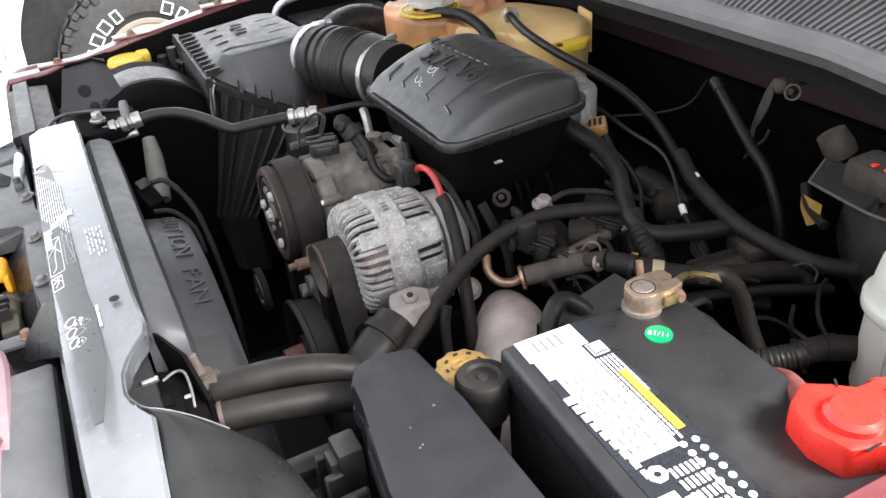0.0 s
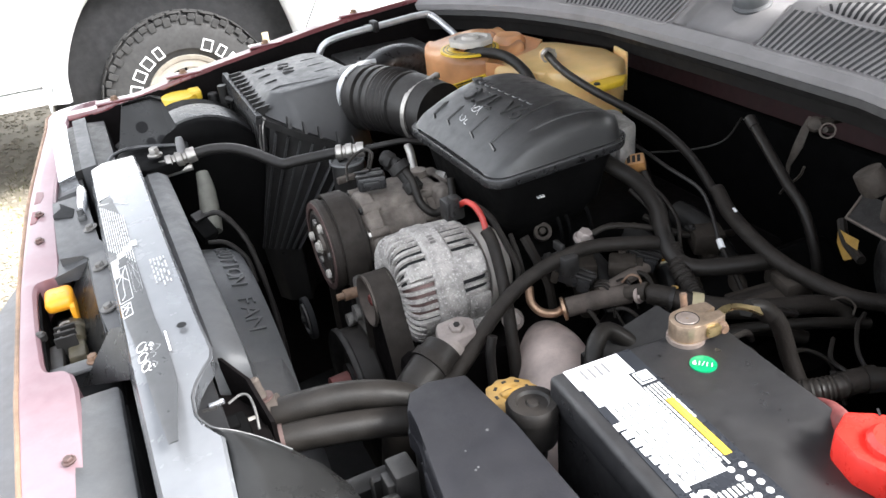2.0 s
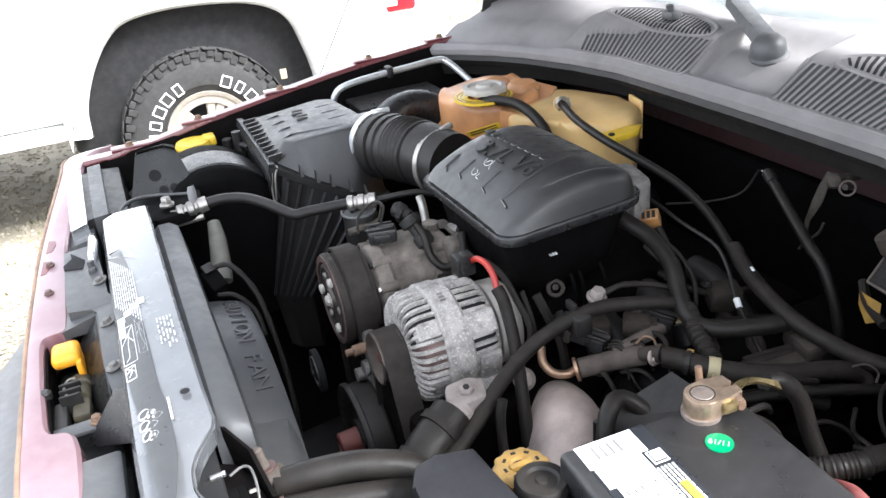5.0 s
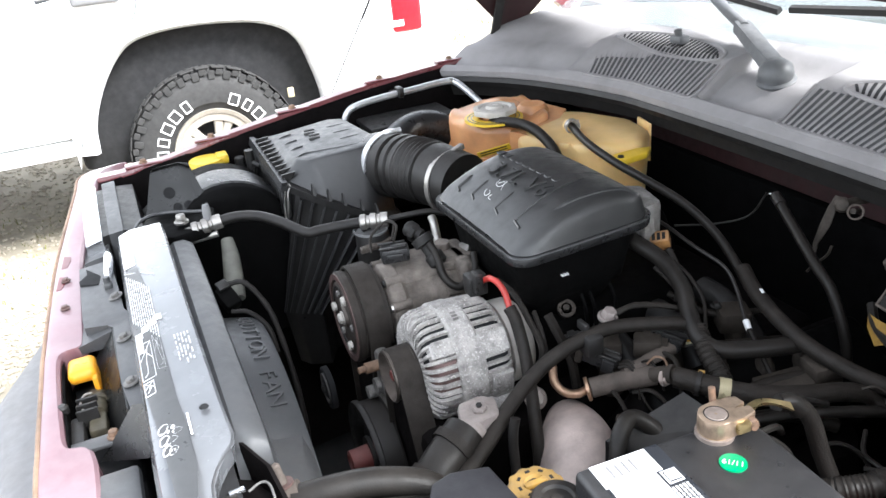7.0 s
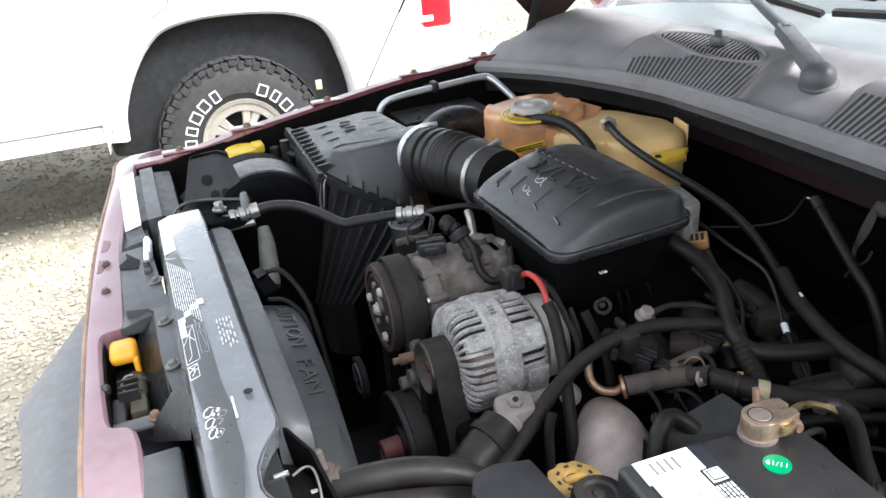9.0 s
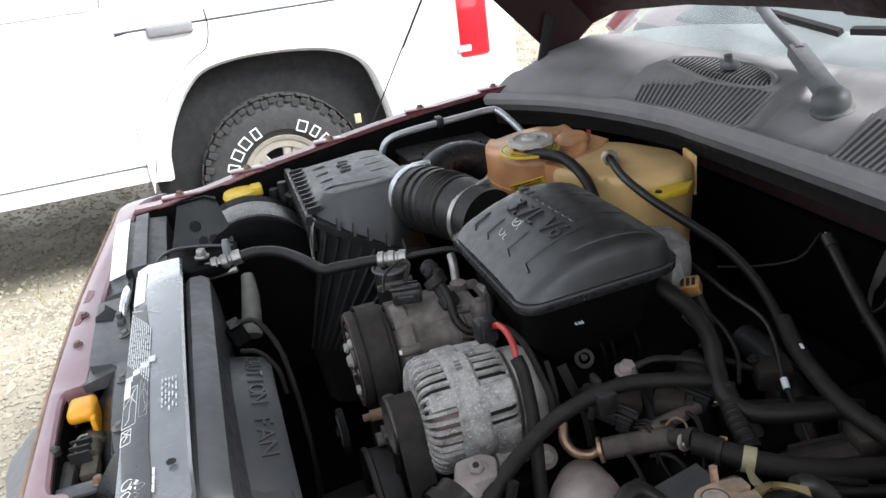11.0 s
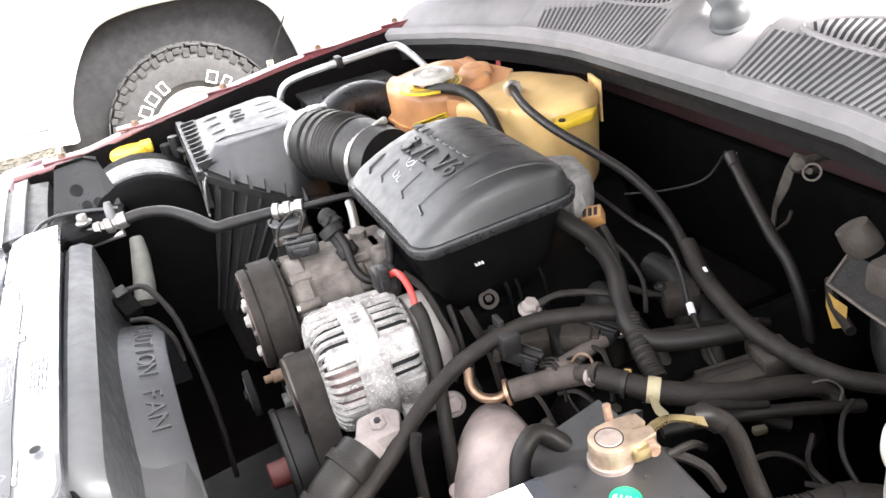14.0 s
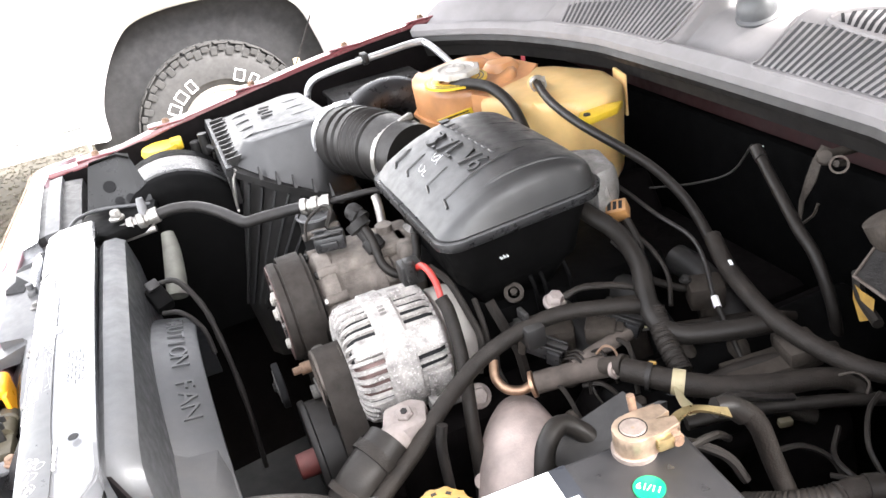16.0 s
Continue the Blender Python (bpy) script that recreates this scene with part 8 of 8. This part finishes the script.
tb = thing("battery_tray", (0.35, -0.56, 0.70), "black plastic battery tray and shield", "battery tray")
part("tray", box(0.225, 0.43, -0.72, -0.43, 0.76, 0.785, 0.006), BLACK, tb)
part("shield", loft([[(0.345, -0.335, 0.80), (0.345, -0.335, 0.895), (0.35, -0.34, 0.895), (0.35, -0.34, 0.80)], [(0.46, -0.375, 0.80), (0.46, -0.375, 0.93), (0.465, -0.38, 0.93), (0.465, -0.38, 0.80)]]), BLACK, tb)
part("shield_top", loft([[(0.345, -0.335, 0.895), (0.36, -0.40, 0.90), (0.362, -0.40, 0.896), (0.347, -0.335, 0.891)], [(0.44, -0.345, 0.930), (0.45, -0.41, 0.925), (0.452, -0.41, 0.921), (0.442, -0.345, 0.926)]]), BLACK, tb)
hose("vacuum_hose", [(0.325, -0.36, 0.84), (0.335, -0.37, 0.885), (0.35, -0.355, 0.915), (0.375, -0.345, 0.920), (0.40, -0.365, 0.895), (0.415, -0.385, 0.85)], 0.010, RUBBER, "short bent black hose by the casting")

# ---- brake reservoir and cylinder ----
bk = thing("brake_reservoir", (0.60, -0.585, 0.86), "milky white brake fluid reservoir with a flange", "reservoir")
part("tank", lathe([(0.046, 0), (0.050, 0.02), (0.050, 0.110)], (0.602, -0.585, 0.848), (0.0, 0, 1), 48), RESERVOIR, bk)
part("flange", lathe([(0.049, 0.108), (0.055, 0.110), (0.0565, 0.112), (0.0565, 0.121), (0.055, 0.123), (0.049, 0.126)], (0.602, -0.585, 0.848), (0.0, 0, 1), 48), RESERVOIR, bk)
part("dome", lathe([(0.0500, 0.1235), (0.0495, 0.140), (0.047, 0.157), (0.041, 0.171), (0.030, 0.178), (0.016, 0.181), (0, 0.182)], (0.602, -0.585, 0.848), (0.0, 0, 1), 48), RESERVOIR, bk)
part("mould_line", tube([(0.602 - 0.0503, -0.585, 0.87), (0.602 - 0.0503, -0.585, 0.952)], 0.0012, 6), RESERVOIR, bk)
mc = thing("brake_booster", (0.74, -0.40, 0.80), "dusty brake booster and bracket on the bulkhead", "brake booster")
part("drum", lathe([(0.03, -0.09), (0.05, -0.08), (0.10, -0.04), (0.115, 0.0), (0.118, 0.03), (0.11, 0.06), (0.09, 0.075), (0, 0.08)], (0.80, -0.47, 0.90), (1, 0, 0), 40), DARKIRON, mc)
part("bracket_plate", loft([[(0.690, -0.375, 0.975), (0.73, -0.36, 0.99), (0.735, -0.362, 0.984), (0.694, -0.377, 0.97)], [(0.665, -0.46, 0.985), (0.72, -0.455, 1.0), (0.724, -0.458, 0.994), (0.668, -0.462, 0.98)]]), DARKIRON, mc)
part("plate_edge", tube([(0.690, -0.373, 0.976), (0.664, -0.460, 0.986), (0.668, -0.49, 0.985)], 0.0018, 6), SLEEVE, mc)
part("plate_edge", tube([(0.690, -0.373, 0.976), (0.732, -0.36, 0.991)], 0.0016, 6), SLEEVE, mc)
part("cap", lathe([(0.017, 0), (0.0185, 0.012), (0.0165, 0.03), (0, 0.032)], (0.742, -0.372, 0.994), (-0.3, 0.45, 0.8), 24), GRIME, mc)
part("plug_body", join(box(0.69, 0.74, -0.47, -0.41, 0.985, 1.02, 0.008), box(0.70, 0.76, -0.50, -0.45, 0.96, 1.0, 0.008)), GRIME, mc)
for y in (-0.44, -0.455):
    part("red_clip", box(0.694, 0.703, y - 0.004, y + 0.002, 1.019, 1.0215, 0.001), RED, mc, "red plug lock")
yt = thing("hanging_tag", (0.73, -0.345, 0.90), "yellow paper tag on a cable", "tag")
part("tag", loft([[(0.742, -0.328, 0.925), (0.742, -0.330, 0.905), (0.7425, -0.328, 0.905), (0.7425, -0.326, 0.925)], [(0.728, -0.352, 0.932), (0.724, -0.356, 0.898), (0.7245, -0.354, 0.898), (0.7285, -0.350, 0.932)], [(0.722, -0.372, 0.935), (0.720, -0.374, 0.912), (0.7205, -0.372, 0.912), (0.7225, -0.370, 0.935)]]), YELLOW_OLD, yt)
part("cable", tube([(0.755, -0.32, 0.93), (0.735, -0.345, 0.918), (0.715, -0.385, 0.915)], 0.006, 8), RUBBER, yt)
st = thing("hanging_strap", (0.84, -0.17, 0.90), "limp grey cloth strap hanging at the bulkhead", "strap")
part("strap", loft([[(x, y - w, z), (x, y + w, z), (x + 0.0015, y + w, z), (x + 0.0015, y - w, z)] for x, y, z, w in ((0.85, -0.172, 1.005, 0.004), (0.838, -0.175, 0.99, 0.007), (0.832, -0.172, 0.965, 0.008), (0.826, -0.165, 0.935, 0.004), (0.82, -0.169, 0.908, 0.003))]), GRIME, st)
part("cord", tube([(0.82, -0.162, 0.889), (0.82, -0.172, 0.905), (0.82, -0.192, 0.928), (0.82, -0.198, 0.945)], 0.002, 6), GRIME, st)
rb = thing("ring_stud", (0.815, -0.24, 1.005), "pale nylon ring fastener at the cowl", "fastener")
part("ring", ring((0.808, -0.236, 1.014), (-0.5, -0.7, 0.3), 0.0085, 0.0108, 0.0025, 24), SLEEVE, rb)
part("stud", rod((0.83, -0.225, 1.006), (0.806, -0.234, 1.015), 0.004), GRIME, rb)
part("anchor", join(rod((0.812, -0.205, 1.012), (0.93, -0.20, 1.0), 0.006), lathe([(0.009, 0), (0.011, 0.004), (0.008, 0.010), (0, 0.011)], (0.818, -0.207, 1.012), (-0.6, -0.5, 0.3), 14)), GRIME, rb)
oc = thing("orange_connector", (0.595, -0.11, 0.95), "orange wiring connector behind the intake cover", "connector")
part("shell", moved(box(-0.013, 0.013, -0.010, 0.010, -0.012, 0.010, 0.002), axes((0.596, -0.104, 0.978), (0.7, -0.6, 0.2), (0.5, 0.6, 0.4))), CONNECTOR, oc)
for k in range(3):
    part("cavity", moved(box(-0.010 + 0.007 * k, -0.0055 + 0.007 * k, -0.006, 0.006, 0.0095, 0.0106), axes((0.596, -0.104, 0.978), (0.7, -0.6, 0.2), (0.5, 0.6, 0.4))), WELL, oc)
part("leads", tube([(0.60, -0.115, 0.968), (0.60, -0.14, 0.94), (0.585, -0.16, 0.91)], 0.006, 8), LOOM, oc)

# ---- far side of the bay ----
pl = thing("line_on_wing", (0.5, 0.72, 0.95), "bare aluminium line along the inner wing", "pipe")
part("pipe", tube([(0.375, 0.685, 0.94), (0.384, 0.69, 0.995), (0.394, 0.69, 1.022), (0.415, 0.69, 1.035), (0.466, 0.69, 1.042), (0.55, 0.69, 1.047), (0.628, 0.69, 1.051), (0.652, 0.682, 1.046), (0.668, 0.63, 1.022), (0.672, 0.58, 1.004), (0.68, 0.52, 0.99)], 0.0072, 12), PIPE, pl)
part("pipe_clip", join(box(0.512, 0.526, 0.678, 0.705, 1.036, 1.058, 0.003), box(0.512, 0.526, 0.70, 0.745, 1.036, 1.042, 0.002)), BLACK, pl)
rx = thing("relay_case", (0.52, 0.68, 0.80), "dark plastic case on the inner wing", "case")
part("case", box(0.43, 0.62, 0.64, 0.74, 0.80, 0.985, 0.01), BLACK, rx)
part("case_lip", box(0.425, 0.625, 0.632, 0.742, 0.985, 0.995, 0.004), BLACK, rx)
for x in (0.46, 0.53, 0.59):
    part("screw", lathe([(0.006, 0), (0.004, 0.006), (0, 0.006)], (x, 0.65, 0.995), (0, 0, 1), 10), BLACK, rx)
hose("air_snorkel", [(0.42, 0.50, 0.96), (0.45, 0.545, 0.985), (0.50, 0.57, 0.998), (0.55, 0.57, 0.99), (0.59, 0.565, 0.95)], 0.033, BLACK_CLEAN, "smooth black air snorkel behind the bottle", "duct", 20)
ant = thing("antenna", (0.37, 0.80, 1.0), "thin black whip antenna on the wing", "antenna")
part("base", lathe([(0.012, 0), (0.010, 0.015), (0.006, 0.03), (0, 0.03)], (0.362, 0.80, 0.99), (0.5, 0.0, 1), 16), RUBBER_CLEAN, ant)
part("mast", tube([(0.37, 0.80, 1.0), (0.455, 0.80, 1.14), (0.53, 0.80, 1.262), (0.72, 0.80, 1.57)], 0.0017, 8), DARKIRON, ant)
part("coil", tube([(0.49, 0.80, 1.195), (0.56, 0.80, 1.31)], 0.0028, 8), RUBBER_CLEAN, ant)
